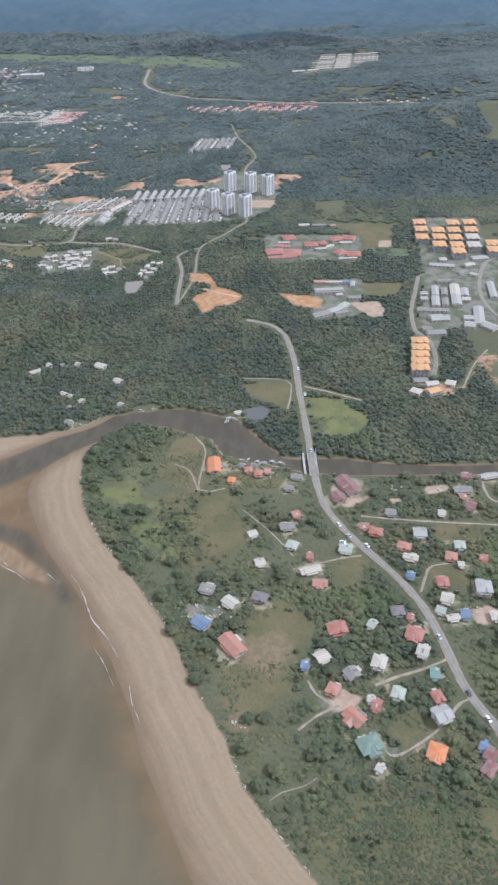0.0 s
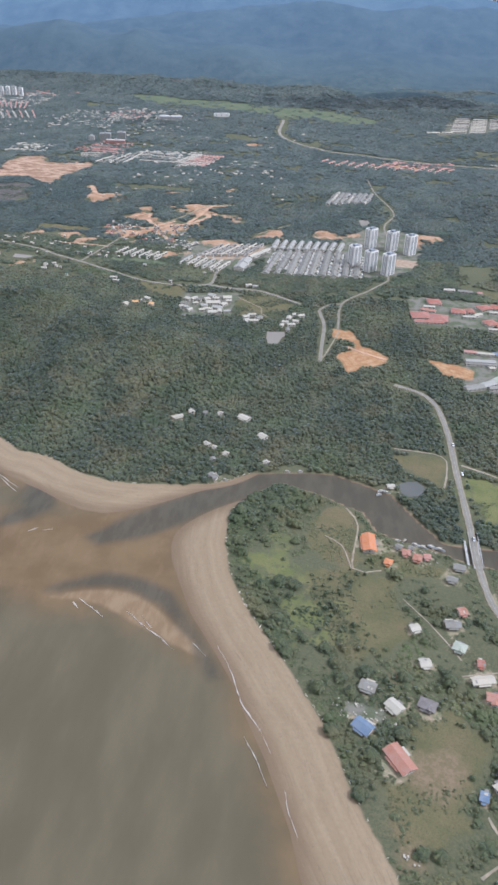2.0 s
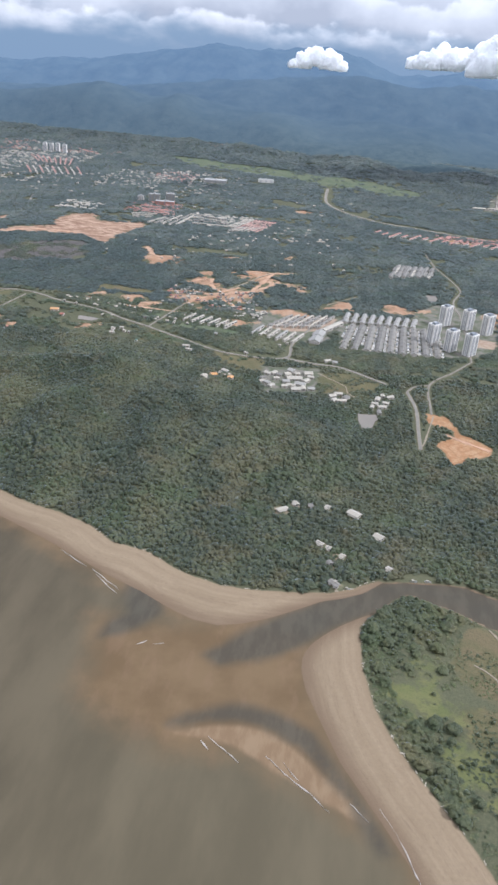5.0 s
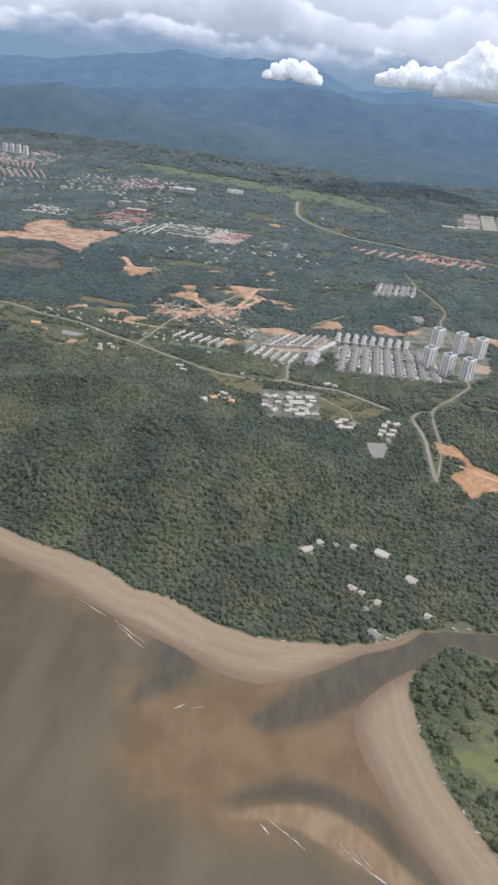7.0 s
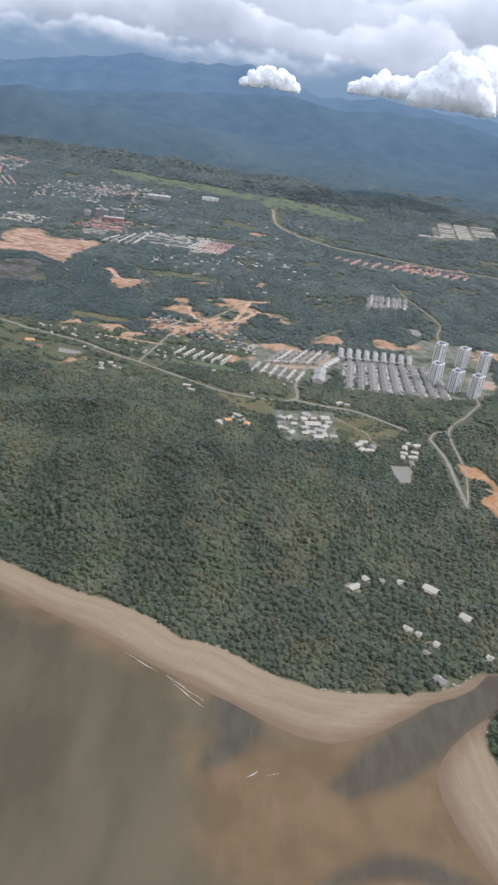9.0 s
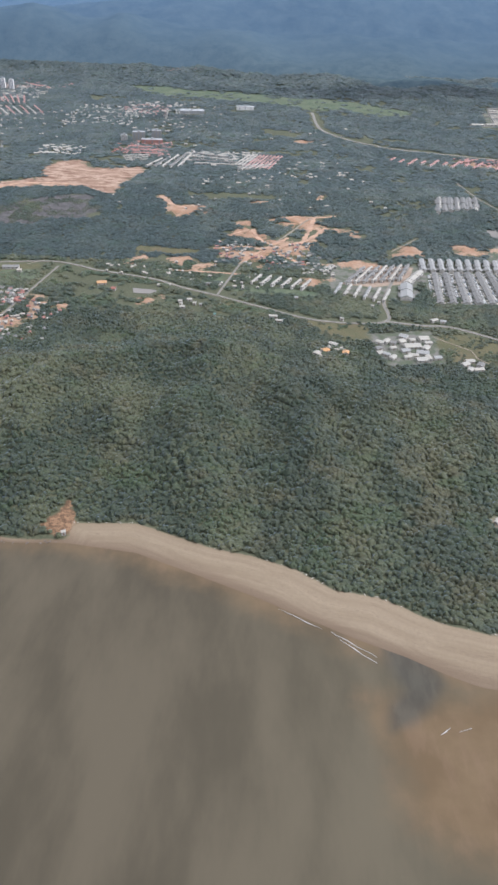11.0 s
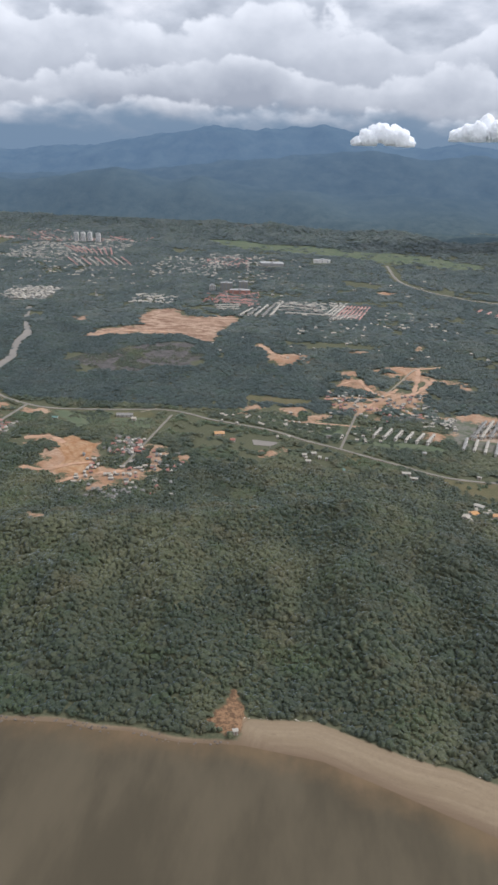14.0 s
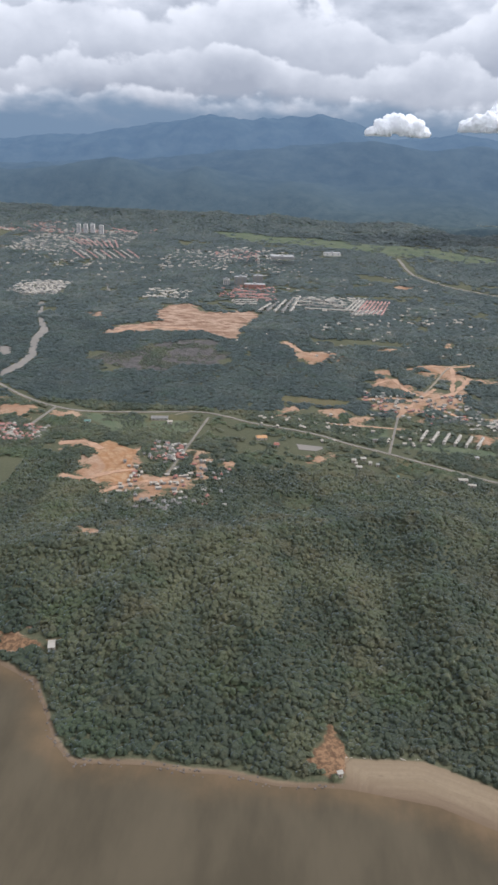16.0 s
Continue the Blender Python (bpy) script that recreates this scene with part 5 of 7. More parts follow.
ESTATE = [(231.8, 976.5, 'amber'), (228.8, 950.0, 'amber'), (224.3, 920.6, 'amber'), (249.4, 944.3, 'amber'), (245.4, 919.3, 'amber'), (240.3, 893.4, 'amber'), (274.7, 971.4, 'amber'), (269.5, 943.1, 'amber'), (265.2, 916.0, 'amber'), (261.1, 890.2, 'amber'), (258.1, 869.2, 'amber'), (296.5, 972.2, 'amber'), (291.5, 943.8, 'amber'), (286.7, 916.7, 'cream'), (281.6, 888.9, 'cream'), (305.7, 893.3, 'amber'), (301.8, 872.2, 'amber'), (165.1, 638.9, 'amber'), (162.9, 625.2, 'amber'), (160.2, 611.9, 'amber'), (157.6, 599.0, 'amber'), (155.1, 586.5, 'amber')]
TERRACES = [
    (-160.9, 999.5, -150.3, 1099.0, 9, 'greyblue', 14),
    (-145.7, 1000.8, -136.2, 1101.3, 9, 'grey', 14),
    (-130.5, 1002.2, -122.2, 1103.6, 9, 'greyblue', 14),
    (-115.3, 1003.5, -108.2, 1106.0, 9, 'grey', 14),
    (-100.2, 1004.8, -94.1, 1108.3, 9, 'greyblue', 14),
    (-85.0, 1006.1, -80.0, 1110.6, 9, 'grey', 14),
    (-69.9, 1007.5, -65.9, 1112.9, 9, 'greyblue', 14),
    (-54.8, 1008.8, -51.8, 1115.2, 9, 'grey', 14),
    (-39.7, 1010.1, -37.7, 1117.6, 9, 'greyblue', 14),
    (-161.7, 1109.4, -158.4, 1152.9, 7.5, 'bluewhite', 3),
    (-149.9, 1110.5, -146.2, 1153.5, 7.5, 'bluewhite', 3),
    (-138.1, 1111.7, -134.0, 1154.0, 7.5, 'bluewhite', 3),
    (-126.3, 1112.8, -121.8, 1154.6, 7.5, 'bluewhite', 3),
    (-114.6, 1113.9, -109.6, 1155.2, 7.5, 'bluewhite', 3),
]
TERRACES += [
    (-102.8, 1115.0, -97.5, 1155.8, 7.5, 'bluewhite', 3),
    (-91.1, 1116.1, -85.3, 1156.3, 7.5, 'bluewhite', 3),
    (-79.3, 1117.2, -73.2, 1156.9, 7.5, 'bluewhite', 3),
    (-67.6, 1118.4, -61.1, 1157.5, 7.5, 'bluewhite', 3),
    (-198.2, 1010.4, -191.9, 1056.1, 17, 'bluewhite', 2),
    (-190.1, 1061.7, -167.0, 1105.2, 10, 'white', 5),
    (-280.7, 1016.7, -270.0, 1052.4, 3.4, 'bluewhite', 3),
    (-269.7, 1013.4, -258.7, 1049.4, 3.4, 'white', 3),
    (-258.6, 1010.2, -247.5, 1046.4, 3.4, 'white', 3),
    (-247.7, 1006.9, -236.4, 1043.3, 3.4, 'bluewhite', 3),
    (-236.9, 1003.7, -225.3, 1040.4, 3.4, 'white', 3),
    (-226.1, 1000.5, -214.4, 1037.4, 3.4, 'white', 3),
    (-377.5, 1040.7, -366.7, 1067.9, 3.2, 'white', 4),
    (-365.7, 1038.0, -354.7, 1065.1, 3.2, 'white', 4),
]
TERRACES += [
    (-353.9, 1035.3, -342.7, 1062.2, 3.2, 'white', 4),
    (-342.2, 1032.6, -330.8, 1059.4, 3.2, 'white', 4),
    (-330.6, 1030.0, -318.9, 1056.6, 3.2, 'white', 4),
    (-319.0, 1027.3, -307.2, 1053.8, 3.2, 'white', 4),
    (-263.9, 1054.1, -236.5, 1113.3, 3.4, 'grey', 5),
    (-253.2, 1057.1, -226.8, 1116.1, 3.4, 'cream', 5),
    (-242.5, 1060.1, -217.2, 1118.8, 3.4, 'grey', 5),
    (-231.7, 1063.1, -207.5, 1121.6, 3.4, 'cream', 5),
    (-220.9, 1066.1, -197.8, 1124.3, 3.4, 'grey', 5),
    (-210.1, 1069.1, -188.1, 1127.1, 3.4, 'cream', 5),
    (-199.3, 1072.1, -178.3, 1129.9, 3.4, 'grey', 5),
    (-587.7, 1621.6, -567.7, 1688.9, 4.2, 'white', 3),
    (-573.3, 1622.7, -554.2, 1707.3, 4.2, 'grey', 3),
    (-558.9, 1623.8, -540.5, 1726.2, 4.2, 'white', 3),
]
TERRACES += [
    (-544.5, 1624.9, -526.4, 1745.6, 4.2, 'grey', 3),
    (-530.1, 1626.0, -512.0, 1765.4, 4.2, 'white', 3),
    (-516.4, 1748.1, -439.7, 1720.0, 4.6, 'grey', 6),
    (-511.8, 1717.7, -432.0, 1699.3, 4.6, 'white', 6),
    (-507.4, 1688.5, -424.5, 1679.1, 4.6, 'grey', 6),
    (-503.2, 1660.4, -417.2, 1659.4, 4.6, 'white', 6),
    (-427.7, 1659.3, -400.3, 1755.6, 3.6, 'white', 4),
    (-420.5, 1656.3, -393.2, 1755.2, 3.6, 'white', 4),
    (-413.4, 1653.3, -386.2, 1754.8, 3.6, 'white', 4),
    (-406.3, 1650.3, -379.1, 1754.5, 3.6, 'pink', 4),
    (-399.2, 1647.4, -372.0, 1754.1, 3.6, 'pink', 4),
    (-392.2, 1644.4, -365.0, 1753.7, 3.6, 'pink', 4),
    (-385.2, 1641.5, -357.9, 1753.4, 3.6, 'pink', 4),
    (-378.2, 1638.6, -350.8, 1753.0, 3.6, 'pink', 4),
]
TERRACES += [
    (-371.3, 1635.7, -343.8, 1752.7, 3.6, 'pink', 4),
    (-364.4, 1632.8, -336.8, 1752.3, 3.6, 'pink', 4),
    (-419.3, 1624.6, -404.3, 1664.8, 3.4, 'grey', 2),
    (-413.0, 1626.9, -397.9, 1666.3, 3.4, 'white', 2),
    (-406.7, 1629.3, -391.4, 1667.8, 3.4, 'grey', 2),
    (-400.4, 1631.7, -385.0, 1669.3, 3.4, 'white', 2),
    (-394.0, 1634.0, -378.6, 1670.9, 3.4, 'grey', 2),
    (-387.7, 1636.4, -372.1, 1672.4, 3.4, 'white', 2),
    (-381.3, 1638.8, -365.7, 1673.9, 3.4, 'grey', 2),
    (-374.9, 1641.2, -359.2, 1675.4, 3.4, 'white', 2),
    (-650.0, 1792.1, -600.2, 1787.7, 5, 'pink', 4),
    (-640.5, 1760.5, -585.0, 1758.0, 5, 'pink', 4),
    (-631.3, 1730.1, -570.3, 1729.4, 5, 'pink', 4),
    (-643.8, 1695.6, -595.9, 1712.5, 3.6, 'white', 4),
]
TERRACES += [
    (-638.1, 1679.2, -594.8, 1692.3, 3.6, 'white', 4),
    (-632.5, 1663.2, -593.7, 1672.6, 3.6, 'white', 4),
    (-1166.5, 2392.4, -1092.4, 2274.2, 4.2, 'pink', 3),
    (-1146.0, 2388.0, -1077.3, 2268.9, 4.2, 'pink', 3),
    (-1125.6, 2383.6, -1062.2, 2263.6, 4.2, 'pink', 3),
    (-1105.2, 2379.3, -1047.3, 2258.4, 4.2, 'pink', 3),
    (-1085.0, 2374.9, -1032.5, 2253.2, 4.2, 'pink', 3),
    (-1064.9, 2370.6, -1017.7, 2248.0, 4.2, 'pink', 3),
    (-1044.8, 2366.4, -1003.0, 2242.9, 4.2, 'pink', 3),
    (-1024.9, 2362.1, -988.4, 2237.8, 4.2, 'pink', 3),
    (-1358.4, 2622.6, -1304.0, 2544.4, 5, 'pink', 3),
    (-1329.9, 2612.0, -1278.6, 2540.5, 5, 'pink', 3),
    (-1301.7, 2601.4, -1253.3, 2536.7, 5, 'pink', 3),
    (-1273.8, 2591.0, -1228.2, 2532.8, 5, 'pink', 3),
]
TERRACES += [
    (-1084.3, 2587.4, -1032.9, 2527.1, 4.5, 'pink', 3),
    (-1062.7, 2568.6, -1014.6, 2521.0, 4.5, 'pink', 3),
    (-1041.3, 2550.0, -996.5, 2514.9, 4.5, 'pink', 3),
    (-93.7, 1383.5, -78.0, 1471.1, 8, 'grey', 2),
    (-82.6, 1389.7, -67.5, 1473.2, 8, 'grey', 2),
    (-71.3, 1395.9, -57.1, 1475.3, 8, 'grey', 2),
    (-59.9, 1402.1, -46.5, 1477.5, 8, 'grey', 2),
    (-48.4, 1408.5, -36.0, 1479.6, 8, 'grey', 2),
    (-36.8, 1414.8, -25.4, 1481.7, 8, 'grey', 2),
    (-25.2, 1421.3, -14.8, 1483.9, 8, 'grey', 2),
    (-1091.1, 2184.6, -1032.6, 2076.7, 4.2, 'pink', 3),
    (-1072.6, 2181.1, -1017.3, 2081.5, 4.2, 'white', 3),
    (-1058.9, 2195.1, -1002.0, 2086.2, 4.2, 'pink', 3),
    (-1040.5, 2191.5, -986.6, 2091.0, 4.2, 'white', 3),
]
TERRACES += [
    (-1026.5, 2205.7, -971.1, 2095.8, 4.2, 'pink', 3),
    (-1008.0, 2202.1, -955.5, 2100.6, 4.2, 'white', 3),
    (-993.8, 2216.4, -939.9, 2105.4, 4.2, 'pink', 3),
    (-975.3, 2212.7, -924.3, 2110.3, 4.2, 'white', 3),
    (-960.8, 2227.1, -908.5, 2115.2, 4.2, 'pink', 3),
    (-86.1, 1410.0, -75.5, 1477.1, 5, 'white', 3),
    (-71.8, 1408.7, -60.7, 1475.8, 5, 'grey', 3),
    (-57.6, 1407.5, -45.8, 1474.4, 5, 'white', 3),
    (-43.3, 1406.3, -31.0, 1473.1, 5, 'grey', 3),
    (-29.1, 1405.0, -16.2, 1471.7, 5, 'white', 3),
    (-121.1, 1760.0, -108.7, 1782.9, 6, 'pink', 2),
    (-106.1, 1743.5, -93.6, 1766.1, 6, 'pink', 2),
    (-91.4, 1727.3, -78.8, 1749.5, 6, 'pink', 2),
    (-78.4, 1755.5, -65.5, 1778.3, 6, 'pink', 2),
]
TERRACES += [
    (-63.8, 1739.1, -50.8, 1761.6, 6, 'pink', 2),
    (-49.4, 1723.0, -36.4, 1745.1, 6, 'pink', 2),
    (-35.8, 1751.0, -22.5, 1773.7, 6, 'pink', 2),
    (-21.6, 1734.7, -8.2, 1757.1, 6, 'pink', 2),
    (-7.6, 1718.6, 5.9, 1740.7, 6, 'pink', 2),
    (6.5, 1746.5, 20.3, 1769.2, 6, 'pink', 2),
    (20.4, 1730.3, 34.2, 1752.6, 6, 'pink', 2),
    (34.0, 1714.3, 47.9, 1736.2, 6, 'pink', 2),
    (48.7, 1742.1, 62.9, 1764.6, 6, 'pink', 2),
    (62.2, 1725.9, 76.5, 1748.1, 6, 'pink', 2),
    (75.4, 1710.0, 89.7, 1731.8, 6, 'pink', 2),
    (90.7, 1737.7, 105.4, 1760.1, 6, 'pink', 2),
    (103.8, 1721.6, 118.5, 1743.7, 6, 'pink', 2),
    (116.7, 1705.7, 131.4, 1727.5, 6, 'pink', 2),
]
TERRACES += [
    (132.4, 1733.3, 147.6, 1755.6, 6, 'pink', 2),
    (145.2, 1717.2, 160.3, 1739.2, 6, 'pink', 2),
] + [
    (x0 + 0.16 * (y - 2230), y, x1 + 0.16 * (y - 2230), y + 0.19 * (x1 - x0), 9, colour, 5)
    for k, y in enumerate(range(2236, 2470, 29)) for x0, x1, colour in ((200, 243, ("cream", "white", "grey")[k % 3]), (250, 292, ("white", "cream", "cream")[k % 3]), (300, 370, ("cream", "grey", "white")[k % 3])) if x0 < 300 or y > 2300
] + [(138, 2212, 172, 2218, 12, "white", 3), (178, 2219, 206, 2224, 10, "white", 3)]
BRIDGE = [(48, 479), (48, 440)]
CARS = [(76.0, 362.7, -59, 'white'), (113.5, 247.3, -77, 'dark'), (119.6, 231.4, -71, 'white'), (65.3, 372.4, -58, 'silver'), (49.4, 554.8, -89, 'white'), (48.0, 470.8, -89, 'silver'), (60.5, 366.5, -12, 'white'), (62.0, 363.7, -12, 'white'), (106.4, 285.5, -77, 'silver'), (46.5, 599.7, -88, 'white'), (59.8, 383.9, -62, 'white')]
BOATS = [(-5.9, 462.1, 20, 7), (-0.7, 462.6, 60, 7), (7.0, 459.4, -30, 8), (12.1, 457.8, -20, 9), (18.2, 459.0, -25, 9), (24.1, 457.3, -20, 9), (-15.5, 521.9, 10, 8), (-11.4, 520.6, -15, 7), (-17.9, 517.2, 30, 6), (-138.1, 516.1, 5, 6), (-90.9, 536.3, 0, 7), (-80.4, 538.4, 10, 6)]
YARDS = [(-38, 312, 9, 30), (-21, 307, 10, 34), (62, 366, 5, 8), (37, 279, 5, 8), (-8, 232, 5, 10), (12, 449, 14, 22), (105, 422, 6, 10), (133, 419, 8, 10), (131, 302, 8, 10)]
TOWN = []
TOWN.append(('red', [(-628, 906, 54, 58, 9), (-644, 970, 18, 21, 16), (-813, 997, 24, 20, 20), (-365, 1150, 65, 49, 9), (-628, 1773, 46, 46, 10)]))
TOWN.append(('white', [(-1310, 2638, 130, 138, 70), (-1071, 2461, 93, 143, 60), (-1174, 2311, 101, 148, 60), (-1032, 1737, 49, 67, 70), (-771, 1737, 44, 44, 25), (-768, 2151, 83, 125, 45), (-647, 2233, 88, 115, 35), (-358, 1151, 69, 40, 14), (-616, 898, 46, 49, 5), (-644, 970, 15, 21, 12), (-807, 998, 24, 20, 20), (-449, 1733, 76, 49, 50), (-294, 1099, 21, 20, 16)]))
TOWN.append(('pink', [(-1243, 2593, 145, 105, 55), (-1054, 2569, 98, 77, 35), (-1358, 2620, 80, 108, 35), (-676, 2225, 58, 75, 20), (-605, 1779, 46, 70, 24), (-813, 997, 24, 23, 26), (-366, 1143, 65, 48, 7), (-657, 2978, 60, 104, 14), (90, 1778, 75, 32, 20)]))
TOWN.append(('grey', [(-359, 1145, 68, 48, 24), (-628, 906, 54, 61, 12), (-650, 969, 18, 27, 16), (-633, 843, 20, 11, 10), (-807, 998, 24, 20, 16), (-1174, 2311, 129, 148, 60), (-1032, 1737, 49, 67, 50)]))
TOWN.append(('cream', [(-364, 1158, 66, 45, 14), (-1092, 2139, 134, 182, 50), (-557, 2131, 84, 178, 40), (-949, 2015, 153, 159, 50), (-337, 1643, 130, 68, 20), (-426, 1539, 80, 42, 14), (-644, 903, 33, 32, 20), (-296, 853, 14, 15, 6), (-425, 1050, 62, 26, 14), (-512, 1082, 48, 22, 14), (337, 1770, 122, 32, 14), (265, 2381, 80, 86, 18), (-434, 1395, 180, 69, 12), (-427, 1947, 261, 145, 20), (-303, 1527, 130, 129, 16)]))


LAND_N = WATER_N + ROCKY + [(-900, 655), (-1500, 720), (-4300, 800), (-4300, 5300), (3300, 5300), (3300, 450), (500, 446)] + RIVER_UP[::-1]
VEG_N = TREES_N + ROCKY_TREES + [(-900, 661), (-1500, 726), (-4300, 806), (-4300, 5300), (3300, 5300), (3300, 452), (500, 448)] + RIVER_UP[::-1]
LAND_S = RIVER_LO + [(500, 430), (3300, 420), (3300, -400), (200, -400), (80, -100), (0, 100)] + WATER_S[::-1]
VEG_S = RIVER_LO + [(500, 428), (3300, 418), (3300, -400), (260, -400), (140, -100), (60, 100)] + TREES_S[::-1]


def spread(lo, hi, a, b, step, grow, most):
    """Grid lines: even between a and b, wider and wider outside."""
    mid = list(np.arange(a, b + 0.1, step))
    s, v, up = step, b, []
    while v < hi:
        s = min(s * grow, most)
        v += s
        up.append(v)
    s, v, dn = step, a, []
    while v > lo:
        s = min(s * grow, most)
        v -= s
        dn.append(v)
    return np.array(dn[::-1] + mid + up)


GX = spread(-4200, 3200, -760, 250, 4.0, 1.035, 90)
GY = spread(-380, 5200, 150, 1020, 4.0, 1.013, 60)
X, Y = np.meshgrid(GX, GY)
land = np.maximum(signed(X, Y, LAND_N), signed(X, Y, LAND_S))
veg_n, veg_s = signed(X, Y, VEG_N), signed(X, Y, VEG_S)
veg = np.maximum(veg_n, veg_s)


def bounded(polys):
    out = np.full(X.shape, -60.0)
    for poly in polys:
        p = np.asarray(poly, float)
        (x0, y0), (x1, y1) = p.min(0) - 60, p.max(0) + 60
        i0, i1 = np.searchsorted(GX, (x0, x1))
        j0, j1 = np.searchsorted(GY, (y0, y1))
        if i1 > i0 and j1 > j0:
            s = np.s_[j0:j1, i0:i1]
            out[s] = np.maximum(out[s], np.clip(signed(X[s], Y[s], poly), -60, 60))
    return out


FIELD = {"sand": np.clip(-veg, -60, 60), "grass": bounded(GRASS), "lush": bounded(LUSH), "soil": bounded(SOIL), "urban": bounded(URBAN), "pasture": bounded(PASTURE), "cleared": bounded(CLEARED), "pit": bounded(PIT), "lot": bounded(LOT), "works": bounded(WORKS), "scar": bounded(SCAR), "dry": bounded(DRY)}
FIELD["yard"] = np.full(X.shape, -20.0)
for cluster in VILLAGE:
    for hx, hy, _, length, width, _, _ in cluster:
        FIELD["yard"] = np.maximum(FIELD["yard"], np.clip(max(length, width) * 0.52 + 1.6 - np.hypot(X - hx, Y - hy), -20, 20))
WET = bounded(PONDS)

# heights: flat coastal plain, the wooded coastal hill with its spurs, low hills inland
SPURS = [([(-415, 823), (-415, 716), (-411, 644), (-400, 600)], 27, 34), ([(-415, 823), (-477, 800), (-538, 780), (-600, 760)], 22, 45),
         ([(-538, 780), (-548, 722), (-531, 634), (-515, 596)], 27, 30), ([(-415, 823), (-345, 800), (-270, 750), (-195, 710)], 13, 45),
         ([(-345, 780), (-330, 720), (-322, 660), (-318, 610)], 23, 29), ([(-600, 760), (-627, 705), (-597, 625), (-576, 590)], 25, 32),
         ([(-195, 710), (-214, 645), (-222, 585)], 17, 34), ([(-270, 740), (-268, 690), (-262, 620)], 18, 27), ([(-600, 760), (-690, 740), (-760, 720)], 22, 42),
         ([(-477, 800), (-482, 740), (-470, 690)], 22, 25)]
hill = 5 * np.exp(-((X + 470) / 250) ** 2 - ((Y - 740) / 100) ** 2) + 5 * np.exp(-((X + 190) / 150) ** 2 - ((Y - 690) / 95) ** 2)
hill = hill + 6 * np.exp(-((X + 640) / 90) ** 2 - ((Y - 720) / 90) ** 2)
wander = 20 * (fbm(X, Y, 70, 5) - 0.5)
crests = np.zeros(X.shape)
for line, tall_, wide_ in SPURS:
    off = np.hypot(np.maximum(along(X + wander, Y + wander, line), 0.0), 8.0)
    crests = np.maximum(crests, tall_ * np.exp(-off / wide_) * (1 - 0.55 * smooth(-Y, -700, -590)))
hill = (hill + crests * (0.75 + 0.5 * fbm(X, Y, 40, 6, 3, True))) * smooth(veg, 0, 60) * (1 - smooth(X + 0.6 * (700 - Y), -205, -115))
inland = 54 * smooth(Y, 1080, 1500) * (1 - smooth(Y, 2000, 2500)) * smooth(X - 0.10 * (Y - 1100), 20, 330) * (0.35 + 0.9 * fbm(X, Y, 260, 11, 4, True))
inland = inland + 22 * smooth(Y, 2000, 2500) * fbm(X, Y, 300, 17, 4, True) * smooth(X, -1400, -900)
foot_line = np.interp(X, [-1600, -600, 0, 700], [2700, 2600, 2400, 2420])
inland = inland + (10 + 52 * fbm(X, Y, 230, 29, 5, True)) * smooth(Y, foot_line - 60, foot_line + 420) * (1 - smooth(FIELD["pasture"], -60, -5))
flat = smooth(np.maximum(np.maximum(FIELD["urban"], FIELD["grass"]), np.maximum(FIELD["lush"], WET)), -40, 0)
near_road = np.full(X.shape, 99.0)
for line, width in ROADS + TRACKS + EARTH_TRACKS:
    q = np.asarray(line, float)
    i0, i1 = np.searchsorted(GX, (q[:, 0].min() - 30, q[:, 0].max() + 30))
    j0, j1 = np.searchsorted(GY, (q[:, 1].min() - 30, q[:, 1].max() + 30))
    near_road[j0:j1, i0:i1] = np.minimum(near_road[j0:j1, i0:i1], along(X[j0:j1, i0:i1], Y[j0:j1, i0:i1], line))
flat = np.maximum(flat, 1 - smooth(near_road, 6, 26 + 200 * smooth(Y, 1400, 1700)))
rough_land = 3.0 * (fbm(X, Y, 120, 23) - 0.4) * smooth(veg, 5, 60)
Z = np.maximum(np.clip(0.070 * land, -3, 1.7), np.clip(0.5 * veg, -3, 1.7))
mounds = 3.5 * fbm(X, Y, 26, 61, 3, True) * smooth(FIELD["soil"], -4, 8) * (1 - smooth(Y, 1500, 1700))
Z = Z + mounds * (land > 5) * (1 - np.clip(1 - near_road / 8, 0, 1)) + (hill * (1 - 0.6 * flat) + inland * (1 - 0.8 * flat) + rough_land * (1 - flat)) * (land > 0)


def sample(grid, x, y):
    i = np.clip(np.searchsorted(GX, x) - 1, 0, len(GX) - 2)
    j = np.clip(np.searchsorted(GY, y) - 1, 0, len(GY) - 2)
    u, v = (x - GX[i]) / (GX[i + 1] - GX[i]), (y - GY[j]) / (GY[j + 1] - GY[j])
    return (grid[j, i] * (1 - u) + grid[j, i + 1] * u) * (1 - v) + (grid[j + 1, i] * (1 - u) + grid[j + 1, i + 1] * u) * v


def height(x, y):
    return float(sample(Z, np.array(float(x)), np.array(float(y))))


def sheet(name, zz, mat, fields, keep=None):
    ny, nx = zz.shape
    ids = np.arange(ny * nx).reshape(ny, nx)
    q = np.stack([ids[:-1, :-1], ids[:-1, 1:], ids[1:, 1:], ids[1:, :-1]], -1).reshape(-1, 4)
    me = bulk(name, np.stack([X.ravel(), Y.ravel(), zz.ravel()], -1), q, mat, True)
    for key, grid in fields.items():
        me.attributes.new(key, "FLOAT", "POINT").data.foreach_set("value", np.asarray(grid, np.float32).ravel())
    return new(name, me)


ground = tagged(sheet("ground", Z, M["ground"], FIELD), "green coastal plain with sand beach and bare earth", "ground", kind="structure")

# ---- sea and river ----
SX, SY = spread(-4200, 3200, -720, 210, 4.0, 1.12, 250), spread(-380, 900, 130, 620, 4.0, 1.12, 150)
sx, sy = np.meshgrid(SX, SY)


